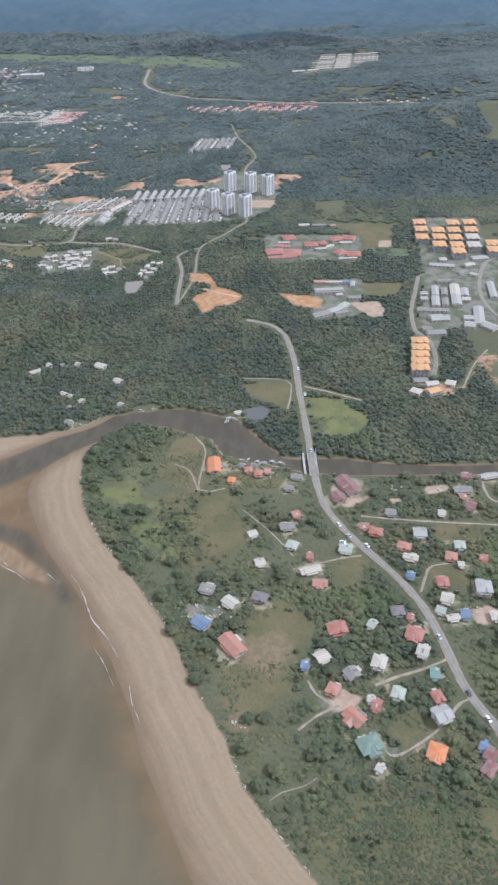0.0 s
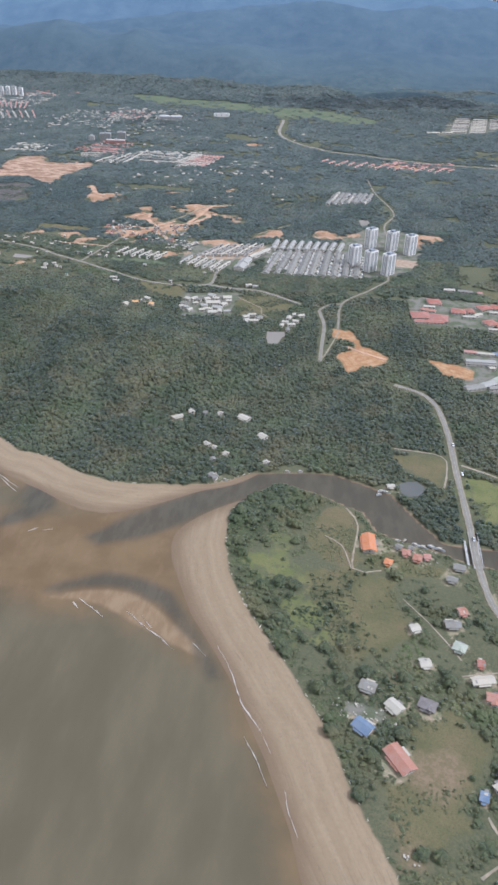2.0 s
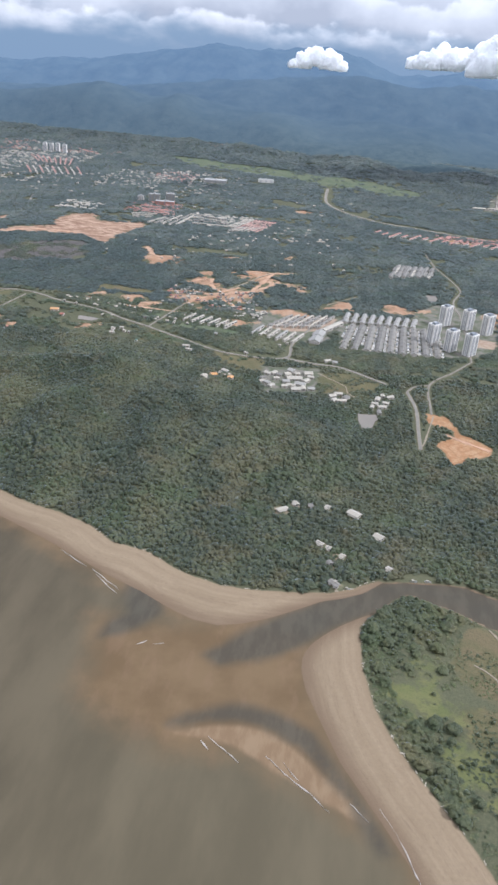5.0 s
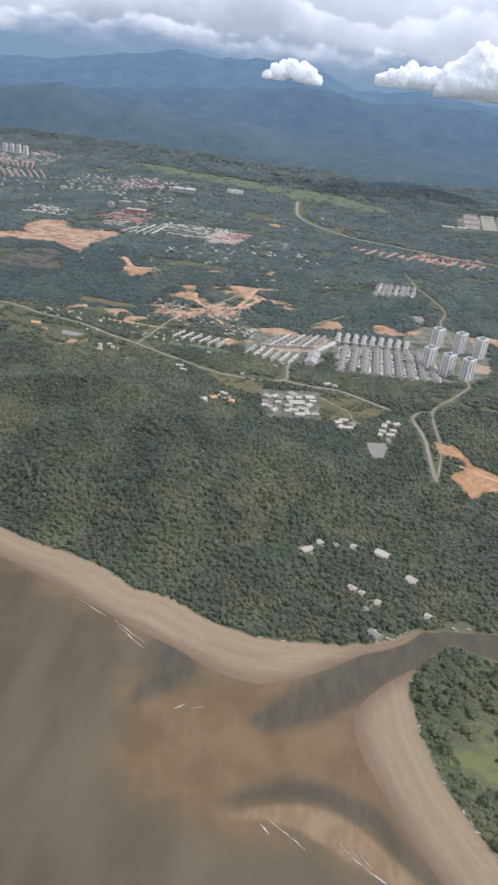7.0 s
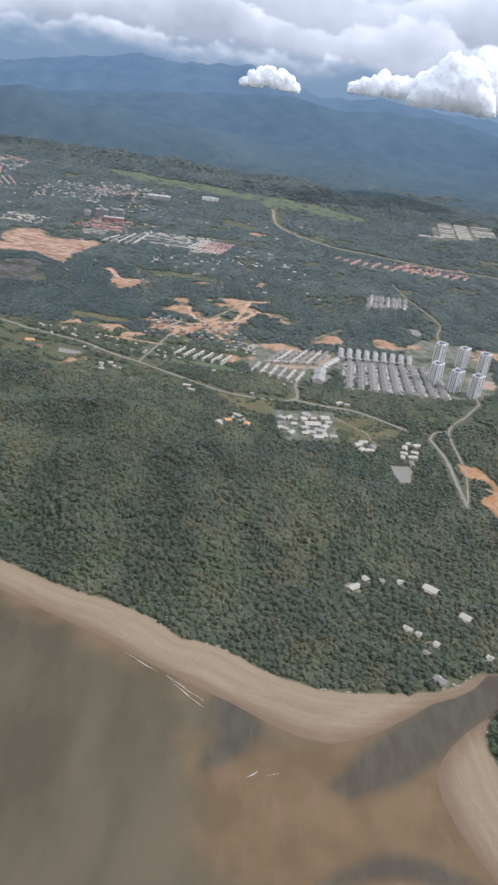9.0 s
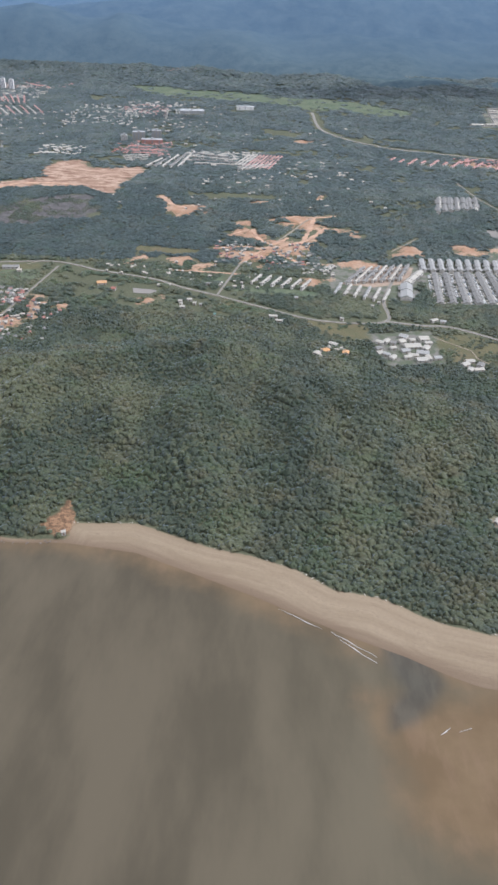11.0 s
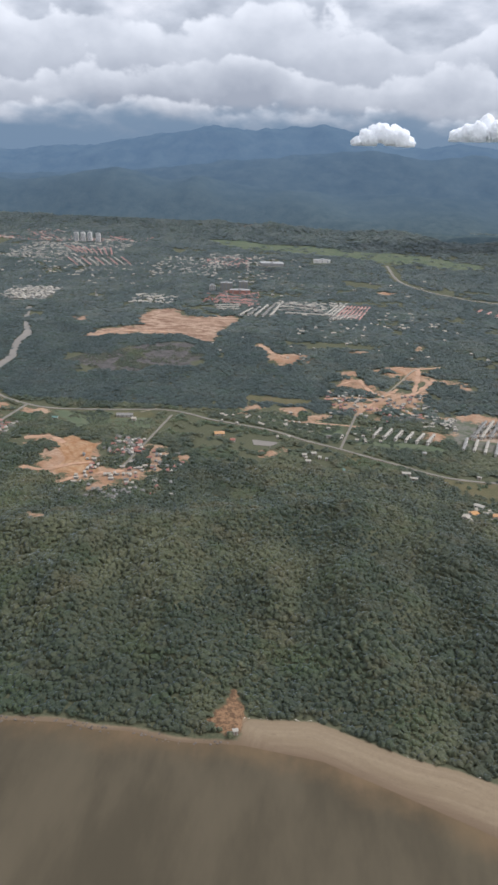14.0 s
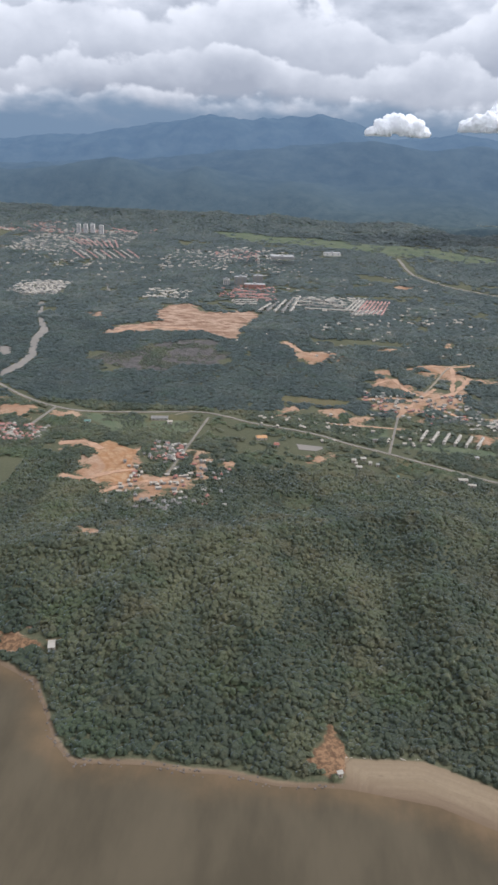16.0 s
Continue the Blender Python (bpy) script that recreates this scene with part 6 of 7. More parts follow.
def sea_field(polys):
    out = np.full(sx.shape, -80.0)
    for poly in polys:
        out = np.maximum(out, np.clip(signed(sx, sy, poly), -80, 80))
    return out


sids = np.arange(sx.size).reshape(sx.shape)
sq = np.stack([sids[:-1, :-1], sids[:-1, 1:], sids[1:, 1:], sids[1:, :-1]], -1).reshape(-1, 4)
sea_mesh = bulk("sea", np.stack([sx.ravel(), sy.ravel(), 0 * sx.ravel()], -1), sq, M["sea"], True)
for key, polys in (("shallow", SHALLOW), ("bar", BARS), ("channel", CHANNEL + [RIVER_UP + RIVER_LO[::-1]])):
    depth = sea_field(polys)
    if key == "shallow":
        shore_dist = np.maximum(signed(sx, sy, LAND_N), signed(sx, sy, LAND_S))
        depth = np.maximum(depth, np.clip(shore_dist + 4.0, -80, 80))
    sea_mesh.attributes.new(key, "FLOAT", "POINT").data.foreach_set("value", depth.astype(np.float32).ravel())
sea = tagged(new("water", sea_mesh), "murky brown sea and river water over sandbars", "water", kind="structure")


def ribbon(line, width, lift, wobble=0.0, rng=random, flat_z=None, taper=False):
    """A strip that follows a smooth line over the ground."""
    p = np.asarray(line, float)
    pts = []
    ext = np.vstack([2 * p[0] - p[1], p, 2 * p[-1] - p[-2]])
    for k in range(1, len(ext) - 2):
        a, b, c, d = ext[k - 1:k + 3]
        n = max(2, int(np.linalg.norm(c - b) / (3 if taper else 7)))
        for t in np.arange(n) / n:
            pts.append(0.5 * (2 * b + (c - a) * t + (2 * a - 5 * b + 4 * c - d) * t * t + (3 * b - a - 3 * c + d) * t ** 3))
    pts.append(p[-1])
    pts = np.array(pts)
    if taper:
        pts = pts + np.cumsum(np.array([[rng.uniform(-0.5, 0.5), rng.uniform(-0.5, 0.5)] for _ in pts]), 0)
    d = np.gradient(pts, axis=0)
    d /= np.linalg.norm(d, axis=1)[:, None] + 1e-9
    side = np.stack([-d[:, 1], d[:, 0]], -1)
    n = len(pts)
    w = np.full(n, width / 2)
    if wobble:
        w = w * np.array([1 + wobble * rng.uniform(-1, 1) for _ in range(n)])
    if taper:
        w = w * np.sin(np.linspace(0.06, math.pi - 0.06, n)) ** 0.6
    verts, faces = [], []
    for k in range(n):
        row = [pts[k] + side[k] * w[k] * s for s in (-1, 1)]
        zz = [(height(*q) if flat_z is None else flat_z) for q in row]
        z = max(max(zz), 1.5) + lift if flat_z is None else flat_z + lift
        verts += [(row[0][0], row[0][1], z), (row[1][0], row[1][1], z), (row[0][0], row[0][1], z - lift - 1.0), (row[1][0], row[1][1], z - lift - 1.0)]
    for k in range(n - 1):
        a, b = 4 * k, 4 * k + 4
        faces += [(a, a + 1, b + 1, b)[::-1], (a, b, b + 2, a + 2)[::-1], (a + 1, a + 3, b + 3, b + 1)[::-1]]
    return verts, faces


for k, (line, width) in enumerate(ROADS):
    road = tagged(new(f"road_{k + 1}", mesh_of("road", *ribbon(line, width * 0.60, 0.42), M["asphalt"])), "grey asphalt road between trees and houses", "road", kind="structure")
    part("verge", mesh_of("verge", *ribbon(line, width * 0.84, 0.30, 0.12), M["gravel"]), road, "pale gravel verge")
    if width > 6:
        part("centre_line", mesh_of("centre_line", *ribbon(line, 0.10, 0.46), M["line"]), road, "thin white centre line")
for k, (line, width) in enumerate(TRACKS):
    v, f = ribbon(line, width * 0.5, 0.22, 0.35)
    tagged(new(f"track_{k + 1}", mesh_of("track", v, f, M["gravel"])), "pale unpaved gravel track", "track", kind="structure")
for k, (line, width) in enumerate(EARTH_TRACKS):
    v, f = ribbon(line, width, 0.2, 0.5)
    tagged(new(f"earth_track_{k + 1}", mesh_of("earth_track", v, f, M["earth_track"])), "raw orange earth track through the clearing", "track", kind="structure")
for line, width in SURF:
    v, f = ribbon(line, width * 0.27, 0.30, 0.9, flat_z=0.0, taper=True)
    tagged(new("breaker", mesh_of("breaker", v, f, M["foam"])), "thin white breaker foaming along the shallow shore", "wave", "breakers along the shore", "stuff")
for poly in PONDS:
    zz = max(height(*q) for q in poly) + 0.3
    n = len(poly)
    v = [(*q, zz) for q in poly] + [(*q, zz - 2) for q in poly]
    f = [tuple(range(n))] + [(i, i + n, (i + 1) % n + n, (i + 1) % n) for i in range(n)]
    dull = poly[0][1] < 600
    tagged(new("pond", mesh_of("pond", v, f, M["darkpond" if dull else "pondwater"])), "dark still pond among trees" if dull else "still grey-brown water of a pond", "pond", "ponds", "structure")

# ---- distant range ----
rx, ry = np.meshgrid(np.arange(-3600, 3101, 26.0), np.arange(2330, 5150, 26.0))
crest = fbm(rx, ry, 700, 41, 6, True)
FOOT_HILLS, FRONT, MIDDLE_RIDGE, REAR = (
    [(-1700, 30), (-1100, 16), (-520, 10), (-300, 30), (-60, 46), (250, 44), (700, 70)],
    [(-1690, 104), (-1450, 128), (-1240, 160), (-1077, 152), (-898, 148), (-700, 122), (-384, 100), (180, 95)],
    [(-1884, 109), (-1366, 135), (-1111, 157), (-860, 212), (-662, 240), (-463, 230), (-119, 227), (325, 218)],
    [(-2179, 196), (-1863, 223), (-1551, 249), (-1243, 295), (-1030, 336), (-788, 326), (-457, 330), (-37, 268), (503, 250)])


def ridge(tops, at, deep):
    """A ridge along x whose crest follows the tops (x, height), with slopes of that depth."""
    xs, zs = zip(*tops)
    line = np.interp(rx, xs, zs)
    return line * np.exp(-np.maximum(at - ry, 0) ** 2 / deep ** 2) * np.exp(-np.maximum(ry - at, 0) ** 2 / (deep * 1.3) ** 2)


rz = np.maximum(np.maximum(ridge(FRONT, 3280, 350), ridge(MIDDLE_RIDGE, 3800, 420)), np.maximum(ridge(REAR, 4600, 520), ridge(FOOT_HILLS, 2680, 170)))
rz = rz * (0.74 + 0.46 * crest) + 46 * (fbm(rx, ry, 260, 47, 5, True) - 0.5) * smooth(ry, 2500, 3000)
foot = np.interp(rx, [-1600, -600, 0, 700], [2760, 2640, 2370, 2480])
rz = (rz + 20 * (fbm(rx, ry, 160, 53, 4, True) - 0.3)) * smooth(ry, foot + 180, foot + 430) - 2
rids = np.arange(rx.size).reshape(rx.shape)
rq = np.stack([rids[:-1, :-1], rids[:-1, 1:], rids[1:, 1:], rids[1:, :-1]], -1).reshape(-1, 4)
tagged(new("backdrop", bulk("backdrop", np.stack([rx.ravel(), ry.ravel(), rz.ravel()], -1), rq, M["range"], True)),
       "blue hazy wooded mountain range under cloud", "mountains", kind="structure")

# ---- small low cumulus clouds in front of the range ----
def cloud_material():
    m = Nodes("white_cloud_vapour", 1.0)
    m.bsdf.inputs["Specular IOR Level"].default_value = 0.0
    m.bsdf.inputs["Subsurface Weight"].default_value, m.bsdf.inputs["Subsurface Scale"].default_value = 1.0, 60.0
    m.bsdf.inputs["Subsurface Radius"].default_value = (1.0, 1.0, 1.0)
    thin = m.tree.nodes.new("ShaderNodeBsdfTranslucent")
    thin.inputs["Color"].default_value = (0.98, 0.98, 0.98, 1)
    blend = m.tree.nodes.new("ShaderNodeMixShader")
    blend.inputs[0].default_value = 0.25
    m.link(m.bsdf.outputs[0], blend.inputs[1])
    m.link(thin.outputs[0], blend.inputs[2])
    m.link(blend.outputs[0], m.tree.nodes["Material Output"].inputs["Surface"])
    return m.done(m.mix(m.ramp(m.noise(0.05, 4.0), 0.3, 0.7), (0.93, 0.93, 0.94), (0.98, 0.98, 0.98)))


def cumulus(x, y, base, wide, tall, seed, label, grain=1.2):
    """Round heaped billows with smaller knobs on them, over a nearly flat base."""
    r = random.Random(seed)
    bm = bmesh.new()
    balls = []
    for k in range(16):
        u = -0.9 + 1.8 * k / 15 + r.uniform(-0.06, 0.06)
        crest = tall * (1 - abs(u) ** 2.6) * r.uniform(0.62, 1.0) + 0.24 * tall
        size = min(r.uniform(0.24, 0.34) * tall, 0.5 * crest)
        balls.append((Vector((0.5 * wide * u, r.uniform(-0.10, 0.10) * wide, crest - size)), size))
        balls.append((Vector((0.5 * wide * u, r.uniform(-0.14, 0.14) * wide, 0.5 * (crest - size))), size * 1.1))
    for at_, size in balls[:]:
        for _ in range(4):
            d = Vector((r.uniform(-1, 1), r.uniform(-1, 0.6), r.uniform(-0.5, 1))).normalized()
            balls.append((at_ + d * size * 0.85, size * r.uniform(0.28, 0.48)))
    for at_, size in balls:
        for v in bmesh.ops.create_icosphere(bm, subdivisions=3, radius=1.0)["verts"]:
            d = v.co.normalized()
            q = d * (size * (1 + 0.34 * noise.fractal(at_ * 0.05 + d * 2.2, 1.0, 2.0, 4))) + at_
            v.co = (q.x, q.y, q.z if q.z > 0 else 0.22 * q.z + 0.05 * tall * noise.noise(q * 0.06))
    me = bpy.data.meshes.new("cumulus_cloud")
    bm.to_mesh(me)
    bm.free()
    me.shade_smooth()
    me.materials.append(M["cloud"])
    ob = new("cumulus_cloud", me)
    ob.matrix_world = pose(x, y, base)
    skin = ob.modifiers.new("skin", "REMESH")
    skin.mode, skin.voxel_size, skin.use_smooth_shade = "VOXEL", grain, True
    ease = ob.modifiers.new("ease", "SMOOTH")
    ease.factor, ease.iterations = 0.5, 7
    tagged(ob, label, "cloud", "low cumulus clouds", "structure")


M["cloud"] = cloud_material()
cumulus(-307, 2165, 304, 146, 42, 3, "small bright white cumulus cloud before the blue range")
cumulus(40, 2640, 322, 230, 64, 5, "low white cumulus cloud with a flat grey base", 1.8)
cumulus(225, 2600, 314, 230, 125, 8, "billowing white cumulus cloud over the wooded range", 1.8)
cumulus(430, 2680, 322, 300, 170, 11, "tall heaped white cumulus cloud over the wooded range", 2.4)

# ---- houses, space by space ----
OCCUPIED = []


def claim(x, y, r):
    OCCUPIED.append((x, y, r))


rng = random.Random(7)
STYLES = {"g": ("gable", False, 1), "h": ("hip", False, 1), "w": ("gable", True, 1), "G": ("gable", False, 2), "H": ("hip", False, 2), "W": ("hip", True, 1)}
for cluster in VILLAGE:
    for x, y, turn, length, width, colour, style in cluster:
        shape, wing, storeys = STYLES[style]
        house(x, y, height(x, y), turn, length, width, colour, storeys, shape, wing, rng)
        claim(x, y, max(length, width) * 0.5 + 1.5)

# ---- forest ----
def crown(seed, clumps, flat=1.0):
    """A crown about one metre wide of small leaf clumps over a lopsided dome: vertices and triangles."""
    r = random.Random(seed)
    v, f = [], []
    lean = (r.uniform(-0.08, 0.08), r.uniform(-0.08, 0.08))
    for k in range(clumps):
        a = 2.4 * k + r.uniform(-0.5, 0.5)
        d = 0.46 * math.sqrt((k + 0.3) / clumps) * r.uniform(0.85, 1.15)
        top = flat * (0.95 - 1.6 * d * d + r.uniform(-0.12, 0.12))
        cx, cy = d * math.cos(a) + lean[0], d * math.sin(a) + lean[1]
        s = r.uniform(0.20, 0.30) * (1.25 if clumps < 8 else 1.0)
        base = len(v)
        v.append((cx + 0.5 * lean[0], cy + 0.5 * lean[1], top))
        turn = r.uniform(0, 1.57)
        n = 5 if clumps > 7 else 4
        for q in range(n):
            b = turn + 2 * math.pi * q / n
            t = s * r.uniform(0.75, 1.3)
            v.append((cx + t * math.cos(b) * (1 + 0.6 * d), cy + t * math.sin(b) * (1 + 0.6 * d), max(0.02, top - s * r.uniform(0.8, 1.5) * (1 + 2.2 * max(0, d - 0.24)))))
        f += [(base, base + 1 + q, base + 1 + (q + 1) % n) for q in range(n)]
    return np.array(v), np.array(f)


def dome(seed, rings=((0.20, 0.95, 5), (0.40, 0.70, 8), (0.52, 0.28, 8))):
    """A rounded canopy crown about one metre wide with an uneven, lobed outline: vertices and triangles."""
    r = random.Random(seed)
    lobes, turn = r.choice((3, 4, 5)), r.uniform(0, 6.28)
    v, loops = [(r.uniform(-0.05, 0.05), r.uniform(-0.05, 0.05), r.uniform(0.95, 1.06))], []
    for k, (rad, h, n) in enumerate(rings):
        loops.append(list(range(len(v), len(v) + n)))
        for q in range(n):
            a = 2 * math.pi * (q + 0.5 * k) / n
            t = rad * (1 + 0.16 * math.sin(lobes * a + turn) + r.uniform(-0.12, 0.12))
            v.append((t * math.cos(a), t * math.sin(a), h * (1 + 0.10 * math.cos(lobes * a + turn) + r.uniform(-0.10, 0.10))))
    f = [(0, loops[0][q], loops[0][(q + 1) % len(loops[0])]) for q in range(len(loops[0]))]
    for low, high in zip(loops[1:], loops):
        n, m = len(low), len(high)
        i = j = 0
        while i < n or j < m:
            if i < n and (j >= m or (i + 1) / n <= (j + 1) / m):
                f.append((high[j % m], low[i % n], low[(i + 1) % n]))
                i += 1
            else:
                f.append((high[j % m], low[i % n], high[(j + 1) % m]))
                j += 1
    return np.array(v), np.array(f)


NEAR = [crown(k, 14) for k in range(4)] + [dome(60 + k) for k in range(6)]
MIDDLE = [dome(20 + k) for k in range(12)] + [crown(20 + k, 8) for k in range(3)]
FAR = [crown(40 + k, 5) for k in range(8)]
LINES = [(np.array(l, float), w) for l, w in ROADS] + [(np.array(l, float), w * 0.8) for l, w in TRACKS + EARTH_TRACKS]


def planted(x0, x1, y0, y1, step, seed, thin=0.0, wood=veg):
    """Jittered tree places on wooded ground, clear of roads, houses, fields and earth."""
    g = np.random.default_rng(seed)
    px, py = np.meshgrid(np.arange(x0, x1, step), np.arange(y0, y1, step))
    px = px.ravel() + g.uniform(-0.5, 0.5, px.size) * step
    py = py.ravel() + g.uniform(-0.5, 0.5, py.size) * step
    wild = (fbm(px, py, 14, 77) - 0.5) * 10 + (fbm(px, py, 45, 78) - 0.5) * (0 if y0 < 900 else 28)
    ok = sample(wood, px, py) > 1.5
    for key, m in (("grass", 0.5), ("lush", 0.5), ("soil", 2.2), ("urban", 0.3), ("pasture", 0.5), ("cleared", 3.0), ("pit", 0.2), ("lot", 0.2), ("works", 1.2), ("scar", 0.4)):
        ok &= sample(FIELD[key], px, py) + (wild * m if key != "soil" or y0 < 900 else (fbm(px, py, 20, 79) - 0.5) * 70) < -1.0
    ok &= sample(WET, px, py) < -2.0
    px, py = px[ok], py[ok]
    for line, w in LINES:
        (a0, b0), (a1, b1) = line.min(0) - 20, line.max(0) + 20
        if a1 < x0 or a0 > x1 or b1 < y0 or b0 > y1:
            continue
        keep = along(px, py, line) > w / 2 + step * 0.42 + (3.0 if y0 > 900 else 1.6) + (6.0 if y0 > 1400 and w > 5 else 0.0)
        px, py = px[keep], py[keep]
    for ox, oy, r in OCCUPIED:
        if x0 - 30 < ox < x1 + 30 and y0 - 30 < oy < y1 + 30:
            keep = (px - ox) ** 2 + (py - oy) ** 2 > (r + step * 0.3) ** 2
            px, py = px[keep], py[keep]
    if thin:
        keep = fbm(px, py, 60, 91, 3) + g.uniform(-0.12, 0.12, px.size) > thin
        px, py = px[keep], py[keep]
    return px, py


def forest(name, label, places, forms, width, tall, mat, seed):
    """One joined mesh of crowns; width and height ranges in metres."""
    g = np.random.default_rng(seed)
    px, py = places
    n = len(px)
    if not n:
        return
    pz = sample(Z, px, py)
    pick = g.integers(0, len(forms), n)
    vs, fs, base = [], [], 0
    for k, (v, f) in enumerate(forms):
        idx = np.where(pick == k)[0]
        m = len(idx)
        if not m:
            continue
        a = g.uniform(0, 2 * math.pi, m)
        big = (fbm(px[idx], py[idx], 40, 55, 3) - 0.5) * 0.7
        w = (width[0] + (width[1] - width[0]) * g.random(m) ** 1.3) * (1 + big)
        h = (tall[0] + (tall[1] - tall[0]) * g.random(m) ** 1.5) * (1 + big)
        ca, sa_ = np.cos(a)[:, None], np.sin(a)[:, None]
        jig = 1 + 0.07 * g.standard_normal((m, len(v)))
        x = (v[:, 0] * ca - v[:, 1] * sa_) * w[:, None] * jig + px[idx][:, None]
        y = (v[:, 0] * sa_ + v[:, 1] * ca) * w[:, None] * jig + py[idx][:, None]
        z = v[:, 2] * h[:, None] * jig + pz[idx][:, None]
        vs.append(np.stack([x, y, z], -1).reshape(-1, 3))
        fs.append((f[None] + (np.arange(m) * len(v))[:, None, None]).reshape(-1, 3) + base)
        base += m * len(v)
    tagged(new(name, bulk(name, np.vstack(vs), np.vstack(fs), mat, True)), label, "forest", kind="stuff")


# ---- inland compounds ----
for cluster in COMPOUNDS:
    for x, y, turn, length, width, colour, style in cluster:
        z = height(x, y)
        rise = width * 0.15
        b = thing("building", x, y, z, turn, f"low plastered building with {WORDS[colour]} roof", "building", "inland compounds")
        if style == "h":
            part("wall", mesh_of("wall", *box(-length / 2, -width / 2, -0.6, length / 2, width / 2, 2.6), M["plaster"]), b)
            part("roof", mesh_of("roof", *hip(length, width, 2.6, rise, 0.4), M["roof_" + colour]), b)
        else:
            v, f = gable_wall(length, width, 2.4, rise)
            part("wall", mesh_of("wall", [(p, q, c if c else -0.6) for p, q, c in v], f, M["plaster"]), b)
            part("roof", mesh_of("roof", *gable(length, width, 2.4, rise, 0.35), M["roof_" + colour]), b)
        openings(b, length, width, 1, rng)
        claim(x, y, max(length, width) * 0.5 + 1)


# ---- apartment towers ----
def tower_meshes():
    """Wall of one apartment tower: a slab with shallow end bays, 15 by 11 m and 27 m high."""
    w, d, h = 15.0, 11.0, 27.5
    solid = joined(box(-w / 2, -d / 2, -1, w / 2, d / 2, h), box(-w / 2 - 0.6, -d / 2 + 2, -1, w / 2 + 0.6, d / 2 - 2, h - 1.0))
    return mesh_of("wall", *solid, M["bright"]), w, d, h


tower_wall, TW, TD, TH = tower_meshes()
band_mesh = mesh_of("window_strip", *box(-0.5, -0.1, 1.0, 0.5, 0.1, TH - 1.2), M["strip"])
stripe_mesh = mesh_of("grey_stripe", *box(-0.9, -0.14, -0.5, 0.9, 0.14, TH - 0.3), M["grey_wall"])
parapet = [box(-TW / 2, s * (TD / 2 - 0.2) - 0.2, TH, TW / 2, s * (TD / 2 - 0.2) + 0.2, TH + 1.1) for s in (-1, 1)]
parapet += [box(s * (TW / 2 - 0.2) - 0.2, -TD / 2 + 0.4, TH, s * (TW / 2 - 0.2) + 0.2, TD / 2 - 0.4, TH + 1.1) for s in (-1, 1)]
parapet_mesh = mesh_of("parapet", *joined(*parapet), M["bright"])
roof_slab = mesh_of("roof", *joined(box(-TW / 2 + 0.5, -TD / 2 + 0.5, TH - 0.2, TW / 2 - 0.5, TD / 2 - 0.5, TH + 0.2), box(-3.5, -2.5, TH + 0.2, 3.5, 2.5, TH + 2.6)), M["strip"])
tower = None
for tx, ty in TOWERS:
    if tower is None:
        tower = thing("apartment_tower", tx, ty, height(tx, ty), TOWER_TURN, "tall white apartment tower with grey vertical stripes and dark windows", "tower", "apartment towers")
        part("wall", tower_wall, tower)
        part("roof", roof_slab, tower)
        part("parapet", parapet_mesh, tower)
        for side, turn in ((-1, 0), (1, 180)):
            for x in (-5.6, -1.7, 1.7, 5.6):
                set_part("window_strip", band_mesh, tower, x, side * (TD / 2 + 0.02), 0, turn)
            for x in (-3.7, 3.7):
                set_part("stripe", stripe_mesh, tower, x, side * (TD / 2 + 0.02), 0, turn)
            set_part("window_strip", band_mesh, tower, side * (TW / 2 + 0.62), 0, 0, 90)
            for y in (-2.6, 2.6):
                set_part("stripe", stripe_mesh, tower, side * (TW / 2 + 0.62), y, 0, 90)
        parent_tower = tower
    else:
        copy_thing(parent_tower, pose(tx, ty, height(tx, ty), 0, 0, TOWER_TURN))
    claim(tx, ty, 16)


# ---- terraces ----
def terrace(x0, y0, x1, y1, width, colour, label, units, wall="plaster", tall=3.3):
    """A row of joined houses from one end to the other, each with its own roof and a car porch on both sides."""
    length, turn = math.hypot(x1 - x0, y1 - y0), math.degrees(math.atan2(y1 - y0, x1 - x0))
    x, y = (x0 + x1) / 2, (y0 + y1) / 2
    t = thing("terrace", x, y, height(x, y), turn, label, "terrace", "terraces of the estate")
    rise = width * 0.17
    v, f = gable_wall(length, width * 0.8, tall, rise * 0.8)
    part("wall", mesh_of("wall", [(p, q, c if c else -0.8) for p, q, c in v], f, M[wall]), t)
    u = length / units
    v, f = gable(u * 0.93, width * 0.8, tall, rise, 0.35)
    roof_mesh = mesh_of("roof", v, f, M["roof_" + colour])
    glazing = mesh_of("window", *box(-u * 0.28, -0.08, 1.5, u * 0.28, 0.08, 2.6), M["glass"])
    porch = mesh_of("porch", *box(-u * 0.3, -1.3, 2.2, u * 0.3, 1.3, 2.4), M["roof_greyblue" if colour != "greyblue" else "roof_cream"])
    for k in range(units):
        a = -length / 2 + u * (k + 0.5)
        set_part("roof", roof_mesh, t, a, 0, 0.25 * (k % 2))
        for side in (-1, 1):
            set_part("window", glazing, t, a, side * width * 0.4, 0)
            if length > 40 and (k + side) % 3:
                set_part("porch", porch, t, a, side * (width * 0.4 + 1.25), 0)
    for d in np.linspace(-0.45, 0.45, 5):
        claim(x + (x1 - x0) * d, y + (y1 - y0) * d, width * 0.6)


for x0, y0, x1, y1, width, colour, units in TERRACES:
    terrace(x0, y0, x1, y1, width, colour, f"long row of terraced houses under {WORDS[colour]} roofs", units)

